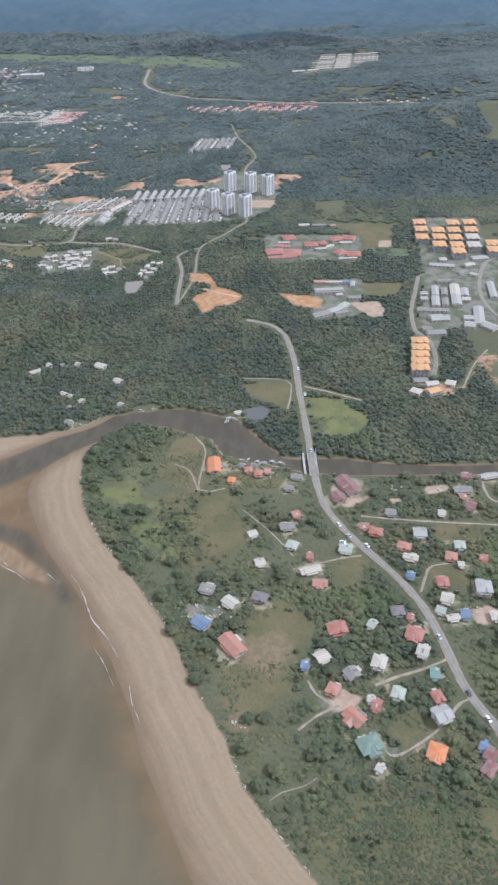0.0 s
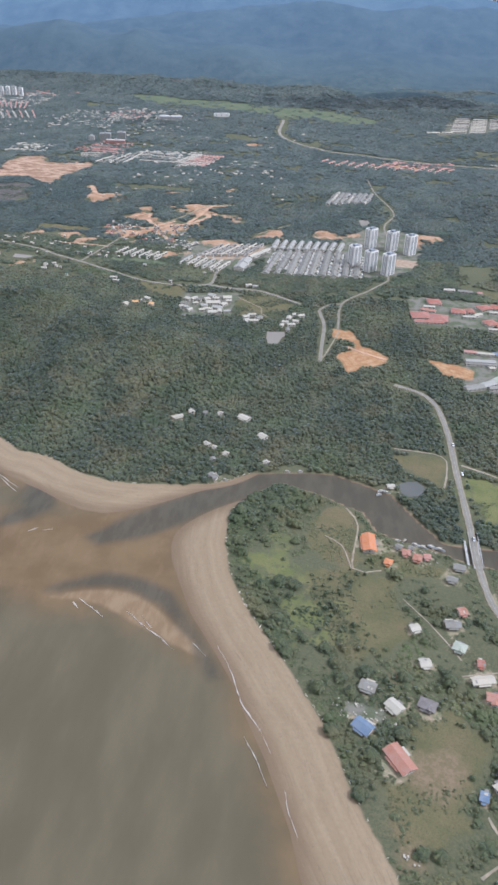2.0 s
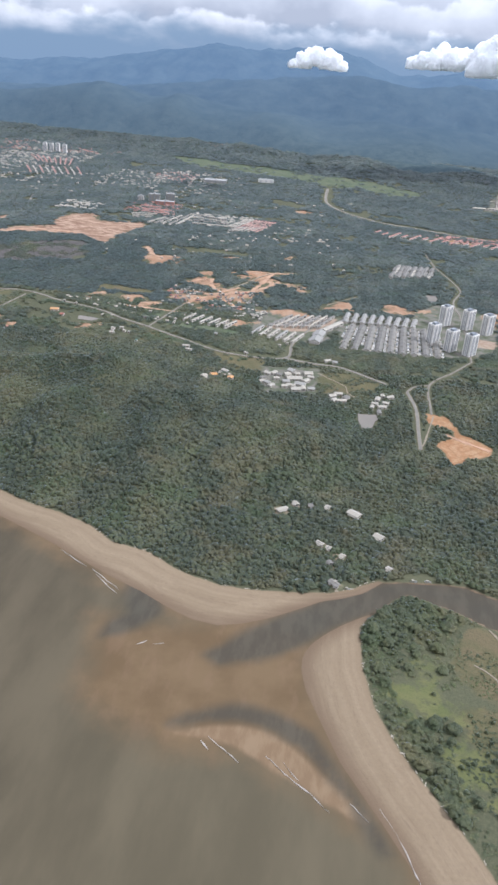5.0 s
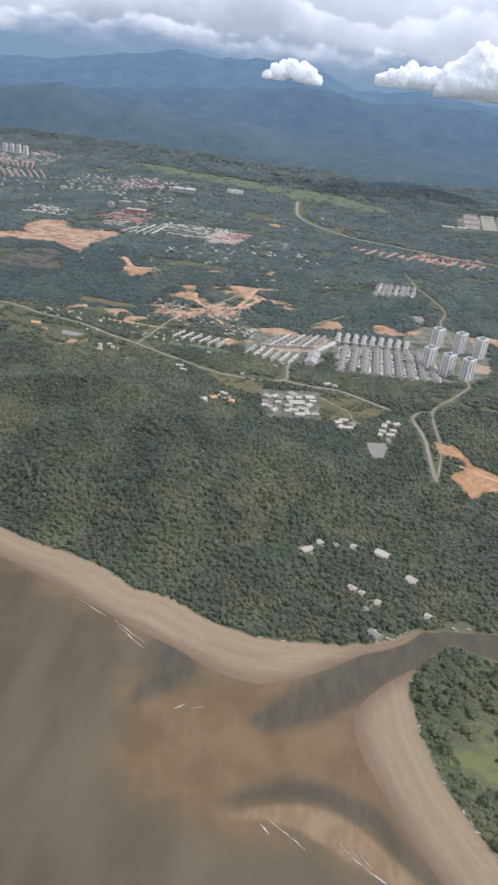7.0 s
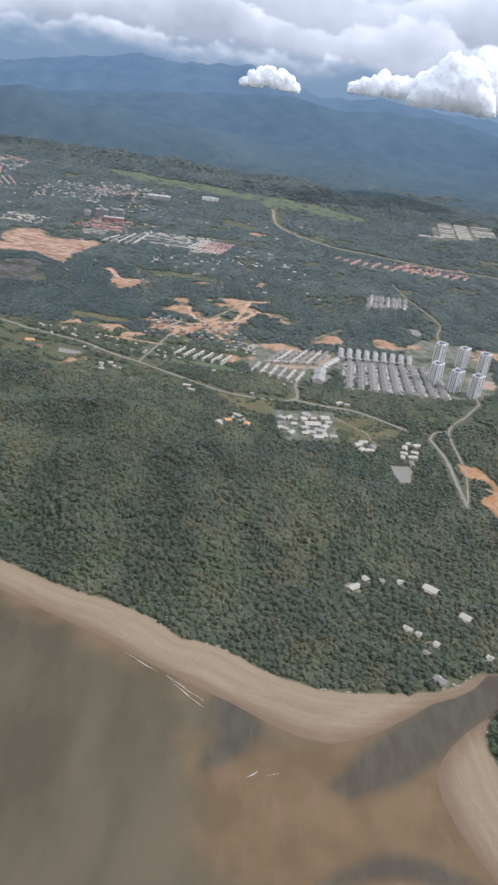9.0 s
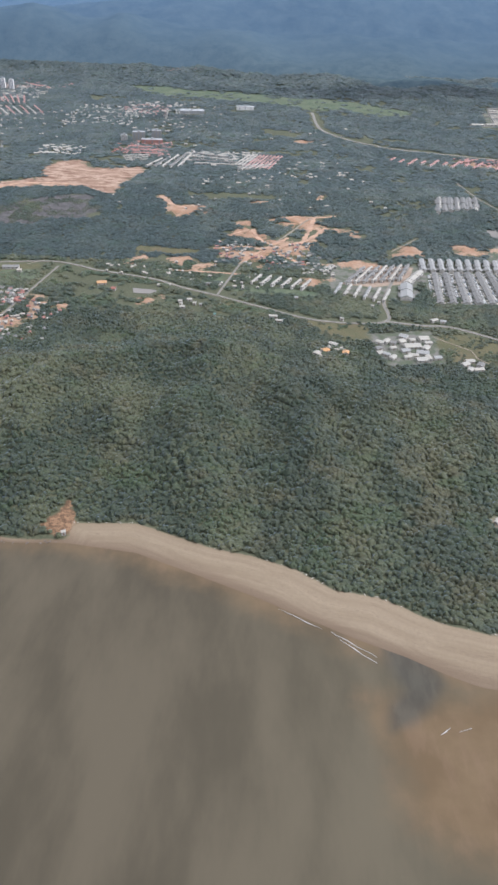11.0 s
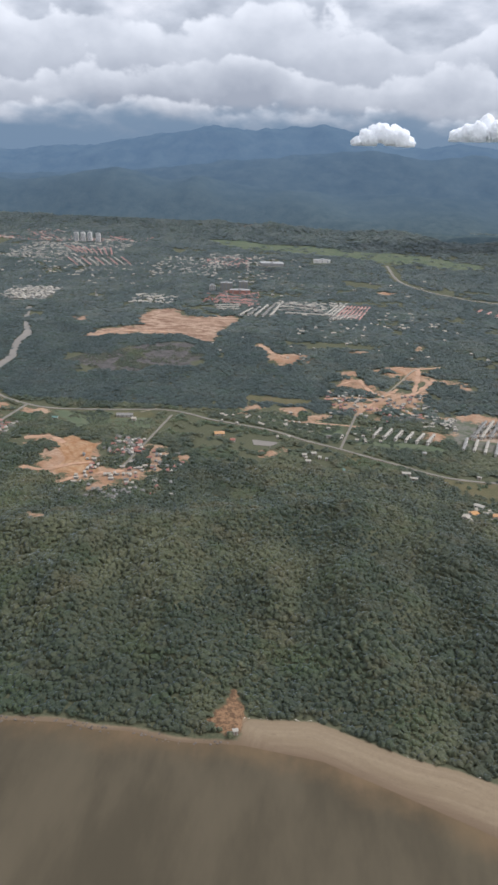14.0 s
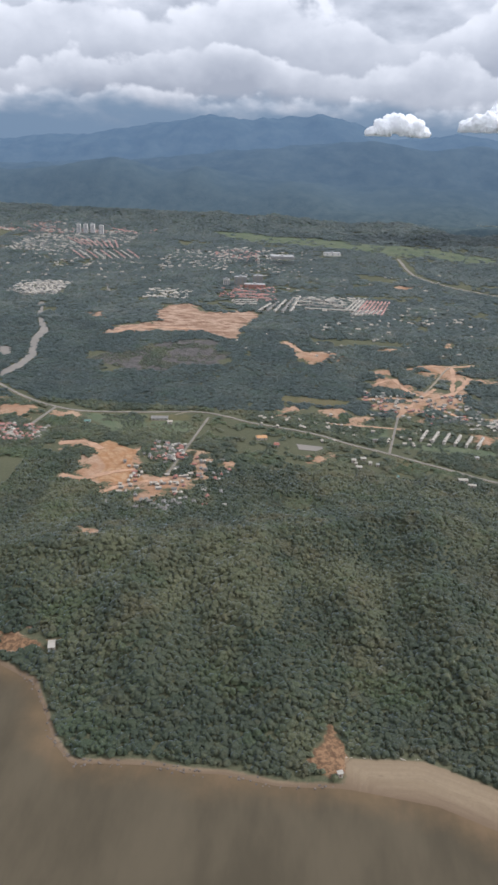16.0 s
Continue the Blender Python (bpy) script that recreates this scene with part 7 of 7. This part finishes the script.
# ---- parked cars between the terraces, too many to count ----
g = random.Random(44)
parked = {"white": [], "dark": []}
for x0, y0, x1, y1, width, colour, units in TERRACES:
    if units < 14:
        continue
    ux, uy = (x1 - x0) / math.hypot(x1 - x0, y1 - y0), (y1 - y0) / math.hypot(x1 - x0, y1 - y0)
    for side in (-1, 1):
        for k in range(26):
            if g.random() < 0.45:
                continue
            q = (k + g.uniform(0.2, 0.8)) / 26
            x, y = x0 + (x1 - x0) * q - uy * side * width * 0.78, y0 + (y1 - y0) * q + ux * side * width * 0.78
            z = height(x, y)
            for solid in (box(-1.7, -0.8, 0.1, 1.7, 0.8, 0.8), box(-1.1, -0.7, 0.8, 0.8, 0.7, 1.3)):
                v, f = solid
                parked["white" if g.random() < 0.7 else "dark"].append(([(x + p * uy + e * ux, y - p * ux + e * uy, z + c) for p, e, c in v], f))
for shade in parked:
    tagged(new("parked_cars", mesh_of("parked_cars", *joined(*parked[shade]), M["bright" if shade == "white" else "strip"])), f"many small {shade} cars parked between the terraces", "cars", kind="stuff")

# ---- hill estate ----
def estate_block(x, y, turn, colour, deep=9.0):
    """A four-storey estate block with a hipped roof, two front gables and rows of windows."""
    b = thing("estate_block", x, y, height(x, y), turn, f"four-storey white housing block under {WORDS[colour]} hipped roof", "housing block", "blocks of the hill estate")
    part("wall", mesh_of("wall", *box(-7.2, -deep, -1.5, 7.2, deep, 7.6), M["grey_wall"]), b)
    part("roof", mesh_of("roof", *hip(14.4, 2 * deep, 7.6, 2.2, 0.9), M["roof_" + colour]), b)
    for gx in (-3.8, 3.8):
        v, f = gable(7.0, 4.4, 7.5, 1.3, 0.4)
        part("front_gable", mesh_of("front_gable", [(q + gx, p - deep + 2.4, c) for p, q, c in v], [w[::-1] for w in f], M["roof_" + colour]), b)
    for level in range(3):
        for gx in (-5.2, -1.8, 1.8, 5.2):
            w = set_part("window", window_mesh, b, gx, -deep - 0.03, 0.9 + 2.3 * level)
            part("pane", pane_mesh, w)
    claim(x, y, 11)


for x, y, colour in ESTATE:
    estate_block(x, y, -3, colour, 9.0 if y > 850 else 5.2)

# ---- far town: low houses too many to count ----
def far_town(name, label, centre_spots, colour, seed, size=(1.9, 3.6)):
    g = random.Random(seed)
    solids_w, solids_r = [], []
    for x, y, spread_x, spread_y, count in centre_spots:
        for _ in range(int(count * (1.6 if colour == "cream" else 1.9 if y < 1500 else 4.6 if y > 2000 else 3.2))):
            px, py = x + g.uniform(-1, 1) * spread_x, y + g.uniform(-1, 1) * spread_y
            if height(px, py) < 0.8:
                continue
            big = 1.0 if y < 1500 else 1.8
            ln, wd, a = g.uniform(*size) * 1.3 * big, g.uniform(*size) * 0.85 * big, radians(g.choice((8, 12, 98, 102)) + g.uniform(-6, 6))
            z, hh = height(px, py), g.choice((1.5, 1.9, 2.4))
            for solid, sink in ((box(-ln / 2, -wd / 2, -0.6, ln / 2, wd / 2, hh), solids_w), (gable(ln, wd, hh, wd * 0.22), solids_r)):
                v, f = solid
                sink.append(([(px + p * math.cos(a) - q * math.sin(a), py + p * math.sin(a) + q * math.cos(a), z + c) for p, q, c in v], f))
    t = thing(name, 0, 0, 0, 0, label, "town", "far town", "stuff")
    part("wall", mesh_of("wall", *joined(*solids_w), M["grey_wall"]), t)
    part("roof", mesh_of("roof", *joined(*solids_r), M["roof_" + colour]), t)


for k, (colour, spots) in enumerate(TOWN):
    far_town("town_quarter", f"distant crowded town houses under {WORDS[colour]} roofs", spots, colour, 300 + k)

# ---- town blocks on the far plain ----
def block(x, y, w, d, h, turn, wall, label):
    b = thing("apartment_block", x, y, height(x, y), turn, label, "apartment block", "blocks of the far town")
    part("wall", mesh_of("wall", *box(-w / 2, -d / 2, -1, w / 2, d / 2, h), M[wall]), b)
    part("roof", mesh_of("roof", *joined(box(-w / 2 + 0.6, -d / 2 + 0.6, h, w / 2 - 0.6, d / 2 - 0.6, h + 0.6), box(-2.5, -2.5, h + 0.6, 2.5, 2.5, h + 3)), M["grey_wall"]), b)
    for k in range(3):
        x0 = (k - 1) * w / 3
        part("window_strip", mesh_of("window_strip", *box(x0 - 0.9, -d / 2 - 0.15, 1.5, x0 + 0.9, -d / 2 + 0.15, h - 1.5), M["strip"]), b)
    claim(x, y, max(w, d) * 0.6)


for k in range(4):
    block(-1164 + 21 * k + (10 if k == 3 else 0), 2496 - (22 if k == 3 else 0), 12, 11, 27, 6, "bright", "tall white apartment block in the far town")
for bx, by, w, d, h, wall, say in ((-640, 1868, 26, 12, 17, "roof_bluewhite", "mid-rise block with pale blue walls"), (-604, 1880, 20, 12, 19, "roof_bluewhite", "mid-rise block with pale blue walls"),
                                   (-668, 1850, 13, 10, 13, "plaster", "small white mid-rise block"), (-608, 1842, 44, 16, 8, "roof_pink", "low faded pink block with flat roof"),
                                   (-430, 2296, 44, 16, 8, "bright", "long low white hall on the far plain"), (-560, 2215, 60, 30, 7, "grey_wall", "wide low grey hall on the far plain")):
    block(bx, by, w, d, h, 8, wall, say)

# ---- bridge over the river ----
(bx0, by0), (bx1, by1) = BRIDGE
blen, bturn = math.hypot(bx1 - bx0, by1 - by0), math.degrees(math.atan2(by1 - by0, bx1 - bx0))
bridge = thing("bridge", (bx0 + bx1) / 2, (by0 + by1) / 2, 0, bturn, "low concrete road bridge with side rails over the river", "bridge")
part("deck", mesh_of("deck", *box(-blen / 2, -3.4, 0.9, blen / 2, 3.4, 1.7), M["concrete"]), bridge)
for side in (-1, 1):
    rail = joined(box(-blen / 2, side * 3.25 - 0.12, 2.5, blen / 2, side * 3.25 + 0.12, 2.75), box(-blen / 2, side * 3.25 - 0.15, 1.7, blen / 2, side * 3.25 + 0.15, 2.0))
    part("railing", mesh_of("railing", *rail, M["concrete"]), bridge)
for k in range(4):
    x = -blen / 2 + blen * (k + 0.5) / 4
    part("pier", mesh_of("pier", *box(x - 0.5, -3.0, -3.0, x + 0.5, 3.0, 0.9), M["concrete"]), bridge)
old = thing("pipe_bridge", (bx0 + bx1) / 2 - 6.5, (by0 + by1) / 2, 0, bturn, "narrow pale pipe bridge beside the road bridge", "bridge")
part("deck", mesh_of("deck", *box(-blen / 2, -0.8, 1.2, blen / 2, 0.8, 1.6), M["concrete"]), old)
for k in range(3):
    x = -blen / 2 + blen * (k + 0.5) / 3
    part("pier", mesh_of("pier", *box(x - 0.4, -0.6, -3.0, x + 0.4, 0.6, 1.2), M["concrete"]), old)


# ---- cars and boats ----
PAINT = {k: grainy(k + "_car_paint", c, 0.35, 0.08) for k, c in (("white", (0.66, 0.66, 0.65)), ("silver", (0.42, 0.43, 0.44)), ("dark", (0.05, 0.055, 0.06)))}


def car(x, y, turn, paint, where):
    c = thing("car", x, y, max(height(x, y), 1.5) + 0.36, turn, f"small {paint} car {where}", "car", "cars")
    body = [(-2.1, 0.45), (-2.1, 0.85), (-1.2, 0.95), (1.0, 0.92), (2.05, 0.75), (2.1, 0.45)]
    v = [(p, sd * 0.85, q) for sd in (-1, 1) for p, q in body]
    n = len(body)
    f = [tuple(range(n - 1, -1, -1)), tuple(range(n, 2 * n))] + [(k, (k + 1) % n, n + (k + 1) % n, n + k) for k in range(n)]
    part("body", mesh_of("body", v, f, PAINT[paint]), c)
    v = [(-1.5, -0.78, 0.93), (0.9, -0.78, 0.93), (0.9, 0.78, 0.93), (-1.5, 0.78, 0.93), (-1.1, -0.62, 1.45), (0.3, -0.62, 1.45), (0.3, 0.62, 1.45), (-1.1, 0.62, 1.45)]
    f = [(0, 1, 5, 4), (1, 2, 6, 5), (2, 3, 7, 6), (3, 0, 4, 7)]
    part("cabin_glass", mesh_of("cabin_glass", v, f, M["glass"]), c)
    part("cabin_roof", mesh_of("cabin_roof", *box(-1.12, -0.64, 1.44, 0.32, 0.64, 1.5), PAINT[paint]), c)
    for wx in (-1.3, 1.3):
        for wy in (-0.8, 0.8):
            ring = [(wx + 0.32 * math.cos(a), wy + d, 0.32 + 0.32 * math.sin(a)) for d in (-0.1, 0.1) for a in np.arange(8) * math.pi / 4]
            part("wheel", mesh_of("wheel", ring, [tuple(range(8))[::-1], tuple(range(8, 16))] + [(k, (k + 1) % 8, 8 + (k + 1) % 8, 8 + k) for k in range(8)], M["rubber"]), c)


for x, y, turn, paint in CARS:
    car(x, y, turn, paint, "on the main road")


def boat(x, y, turn, length):
    b = thing("boat", x, y, 0.05, turn, "white open fishing boat moored at the river bank", "boat", "moored boats")
    v, n = [], 9
    for k in range(n):
        t = k / (n - 1)
        w = length * 0.17 * math.sin(math.pi * min(1, 0.25 + 0.75 * (1 - t)) if t > 0.35 else math.pi * 0.5) * (1 - t ** 4)
        x0 = (t - 0.5) * length
        v += [(x0, -w, 0.9 + 0.3 * t), (x0, -w * 0.6, 0), (x0, w * 0.6, 0), (x0, w, 0.9 + 0.3 * t)]
    f = [(4 * k + a, 4 * k + a + 1, 4 * k + a + 5, 4 * k + a + 4) for k in range(n - 1) for a in range(3)] + [(3, 2, 1, 0)]
    f += [(4 * k + 1, 4 * k + 2, 4 * k + 6, 4 * k + 5) for k in range(n - 1)]
    part("hull", mesh_of("hull", v, f, PAINT["white"]), b)
    part("canopy", mesh_of("canopy", *box(-length * 0.3, -length * 0.13, 1.9, length * 0.12, length * 0.13, 2.0), M["roof_white"]), b)
    for sx_ in (-0.28, 0.1):
        for sy_ in (-0.11, 0.11):
            part("post", mesh_of("post", *box(sx_ * length - 0.05, sy_ * length - 0.05, 0.4, sx_ * length + 0.05, sy_ * length + 0.05, 1.9), M["timber"]), b)


for x, y, turn, length in BOATS:
    boat(x, y, turn, length * 0.75)
    claim(x, y, 6)

# ---- scrap yard and shore rocks ----
scrap = []
g = random.Random(71)
for cx, cy, r, n in YARDS:
    for _ in range(n):
        a, d = g.uniform(0, 6.28), r * math.sqrt(g.random())
        x, y, w, l, h = cx + d * math.cos(a), cy + 0.8 * d * math.sin(a), g.uniform(0.3, 1.0), g.uniform(0.5, 1.7), g.uniform(0.3, 0.9)
        z, t = height(x, y) - 0.1, g.uniform(0, 3.14)
        v, f = box(-l / 2, -w / 2, 0, l / 2, w / 2, h)
        scrap.append(([(x + p * math.cos(t) - q * math.sin(t), y + p * math.sin(t) + q * math.cos(t), z + c) for p, q, c in v], f))
tagged(new("scrap", mesh_of("scrap", *joined(*scrap), M["roof_white"])), "scattered pale scrap and stored goods in yards", "scrap", kind="stuff")

rocks = []
for k in range(4):
    r = random.Random(900 + k)
    bm = bmesh.new()
    bmesh.ops.create_icosphere(bm, subdivisions=1, radius=1.0)
    for v in bm.verts:
        v.co = Vector((v.co.x * r.uniform(0.7, 1.3), v.co.y * r.uniform(0.7, 1.3), v.co.z * r.uniform(0.45, 0.8)))
    me = bpy.data.meshes.new("rock")
    bm.to_mesh(me)
    bm.free()
    me.materials.append(M["rock"])
    rocks.append(me)
for k in range(120):
    q = g.uniform(0, len(ROCKY) - 2.01)
    (x0, y0), (x1, y1) = ROCKY[int(q)], ROCKY[int(q) + 1]
    x, y = x0 + (x1 - x0) * (q % 1) + g.uniform(-2, 2), y0 + (y1 - y0) * (q % 1) + g.uniform(-2.5, 3.0)
    w = g.uniform(0.3, 0.9)
    o = new("rock", rocks[k % 4])
    o.matrix_world = pose(x, y, max(height(x, y), -0.4) + 0.1 * w, 0, 0, g.uniform(0, 360))
    o.scale = (w, w, w)
    tagged(o, "grey-brown boulder on the wooded rocky shore", "rock", "shore rocks")

# ---- driftwood along the top of the beach ----
drift = []
for edge in (TREES_S, TREES_N):
    for k in range(520):
        q = g.uniform(0, len(edge) - 1.01)
        (x0, y0), (x1, y1) = edge[int(q)], edge[int(q) + 1]
        off = abs(g.gauss(0, 1.5)) + 0.2
        nx, ny = (y1 - y0), -(x1 - x0)
        nl = math.hypot(nx, ny) * (-1 if edge is TREES_S else 1)
        x, y = x0 + (x1 - x0) * (q % 1) + off * nx / nl, y0 + (y1 - y0) * (q % 1) + off * ny / nl
        if sample(veg, np.array(x), np.array(y)) > 0.5:
            continue
        l, w, t = g.uniform(0.6, 2.6), g.uniform(0.12, 0.34), math.atan2(y1 - y0, x1 - x0) + g.gauss(0, 0.6)
        v, f = box(-l / 2, -w / 2, 0, l / 2, w / 2, w)
        drift.append(([(x + p * math.cos(t) - e * math.sin(t), y + p * math.sin(t) + e * math.cos(t), height(x, y) + c) for p, e, c in v], f))
tagged(new("driftwood", mesh_of("driftwood", *joined(*drift), M["drift"])), "bleached driftwood strewn along the top of the beach", "driftwood", kind="stuff")

# ---- village trees, each its own ----
def tree_forms():
    """Trunk, limb and crown meshes of six garden trees, one metre high and wide, to be scaled."""
    out = []
    for k in range(6):
        r = random.Random(500 + k)
        rings = []
        for h, w in ((-0.05, 0.055), (0.25, 0.04), (0.55, 0.028)):
            rings.append([(w * math.cos(a) + 0.05 * h * r.uniform(-1, 1), w * math.sin(a), h) for a in np.arange(6) * math.pi / 3])
        v = [q for ring in rings for q in ring]
        f = [(i * 6 + q, i * 6 + (q + 1) % 6, i * 6 + 6 + (q + 1) % 6, i * 6 + 6 + q) for i in range(2) for q in range(6)]
        trunk = mesh_of("trunk", v, f, M["bark"])
        limbs = []
        for q in range(3):
            a, b = r.uniform(0, 6.28), r.uniform(0.2, 0.3)
            tip = (b * math.cos(a), b * math.sin(a), 0.72)
            limbs.append(([(0.018, 0, 0.42), (-0.01, 0.016, 0.42), (-0.01, -0.016, 0.42), tip], [(0, 1, 3), (1, 2, 3), (2, 0, 3)]))
        limb = mesh_of("limb", *joined(*limbs), M["bark"])
        cv, cf = crown(600 + k, 30, 1.0)
        cv2, cf2 = crown(640 + k, 18, 0.6)
        cv2 = cv2 * (0.9, 0.9, 1.0) + (0, 0, 0.05)
        crown_mesh = bulk("crown", np.vstack([cv + (0, 0, 0.1), cv2]), np.vstack([cf, cf2 + len(cv)]), M["leaf_near"])
        out.append((trunk, limb, crown_mesh))
    return out


TREE_LABELS = ("broad green garden tree beside the village houses", "rounded dark green tree on grass", "leaning green tree at the field edge",
               "small bushy green tree in a yard", "tall green tree near the village road", "spreading green shade tree")
forms = tree_forms()
tx, ty = planted(-128, 205, 165, 515, 14.0, 12, 0.30, veg_s)
order = np.random.default_rng(3).permutation(len(tx))[:280]
for k in order:
    x, y, w = float(tx[k]), float(ty[k]), rng.uniform(3.8, 6.8)
    q = int(k) % 6
    t = thing("tree", x, y, height(x, y), rng.uniform(0, 360), TREE_LABELS[q], "tree", "village trees")
    t.scale = (w, w, w * rng.uniform(0.75, 1.05))
    for name, data in zip(("trunk", "limb", "crown"), forms[q]):
        part(name, data, t)
    claim(x, y, w * 0.3)

# ---- planting ----
def bushes(seed, step, keys, low, x0, x1, y0, y1):
    """Scattered places on open rough grass, in drifts."""
    g = np.random.default_rng(seed)
    px, py = np.meshgrid(np.arange(x0, x1, step), np.arange(y0, y1, step))
    px = px.ravel() + g.uniform(-0.6, 0.6, px.size) * step
    py = py.ravel() + g.uniform(-0.6, 0.6, py.size) * step
    ok = np.zeros(px.size, bool)
    for key in keys:
        ok |= sample(FIELD[key], px, py) > 0.5
    ok &= fbm(px, py, 24, seed, 4) + g.uniform(-0.1, 0.1, px.size) > low
    ok &= sample(veg, px, py) > 2.0
    for line, w in LINES:
        ok &= along(px, py, line) > w / 2 + 1.0
    for ox, oy, r in OCCUPIED:
        ok &= (px - ox) ** 2 + (py - oy) ** 2 > (r + 0.5) ** 2
    return px[ok], py[ok]


forest("scrub", "low bushes and tussocks dotted over rough grass", bushes(31, 1.9, ("grass", "lush"), 0.58, -140, 215, 140, 520), FAR, (0.7, 1.9), (0.3, 1.0), M["leaf_near"], 31)
forest("woodland", "small bushy trees standing in rough grass", bushes(32, 4.5, ("grass", "lush"), 0.68, -140, 215, 140, 520), NEAR, (1.8, 3.4), (1.2, 2.8), M["leaf_near"], 32)
forest("scrub", "dense low scrub on the open ground south of the village", bushes(35, 1.8, ("grass",), 0.42, 10, 200, 115, 205), FAR, (0.9, 2.3), (0.4, 1.3), M["leaf_near"], 35)
forest("woodland", "scattered trees standing on the far pasture", bushes(36, 13.0, ("pasture",), 0.66, -850, 50, 2270, 2680), FAR, (8, 14), (2.0, 4.0), M["leaf_plain_haze"], 36)
forest("woodland", "scattered trees over the meadows behind the hill", bushes(37, 3.6, ("grass",), 0.47, -560, -95, 825, 1010), FAR, (2.4, 5.0), (1.2, 3.0), M["leaf"], 37)
forest("scrub", "regrowing bushes on cleared slopes", bushes(33, 3.2, ("cleared", "pasture"), 0.48, -900, 420, 430, 1400), FAR, (1.6, 4.0), (0.7, 2.0), M["leaf"], 33)
forest("forest", "dense dark green jungle on the coastal hill", planted(-780, 215, 430, 940, 2.9, 1, 0.0, veg_n), MIDDLE, (2.2, 6.0), (1.2, 3.5), M["leaf"], 1)
forest("woodland", "green garden trees and bushes between village houses", planted(-140, 215, 140, 520, 3.0, 2, 0.50, veg_s), NEAR, (2.4, 4.8), (1.2, 2.9), M["leaf_near"], 2)
forest("scrub", "low green scrub between village trees", planted(-140, 215, 140, 520, 2.2, 3, 0.38, veg_s), FAR, (1.4, 3.0), (0.4, 1.2), M["leaf_near"], 3)
def split(places, side):
    """Those of the places that lie west (-1) or east (1) of the wandering edge of the mangrove."""
    px, py = places
    keep = side * (px + 150 * (fbm(px, py, 110, 88, 4) - 0.5) + 0.25 * (py - 1300) + 470) > 0
    return px[keep], py[keep]


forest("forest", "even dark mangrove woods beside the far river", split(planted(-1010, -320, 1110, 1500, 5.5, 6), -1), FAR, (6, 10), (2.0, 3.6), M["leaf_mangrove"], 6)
forest("forest", "dark green woods on the inland plain", split(planted(-620, 420, 1100, 1500, 5.5, 4, 0.30), 1), FAR, (6, 10), (2.5, 5), M["leaf_plain_haze"], 4)
forest("forest", "green trees along the road on the plain", planted(-950, 420, 940, 1105, 4.4, 7, 0.36), FAR, (5, 8.5), (2.5, 4.5), M["leaf"], 7)
forest("forest", "dark green woods of the far plain", planted(-1350, 800, 1500, 2560, 9.0, 5, 0.33), FAR, (10, 16), (2.6, 5.0), M["leaf_plain_haze"], 5)
forest("forest", "unbroken jungle on the far foothills", planted(-1800, 1000, 2560, 3080, 12.0, 8), FAR, (14, 22), (4.0, 8.0), M["leaf_plain_haze"], 8)
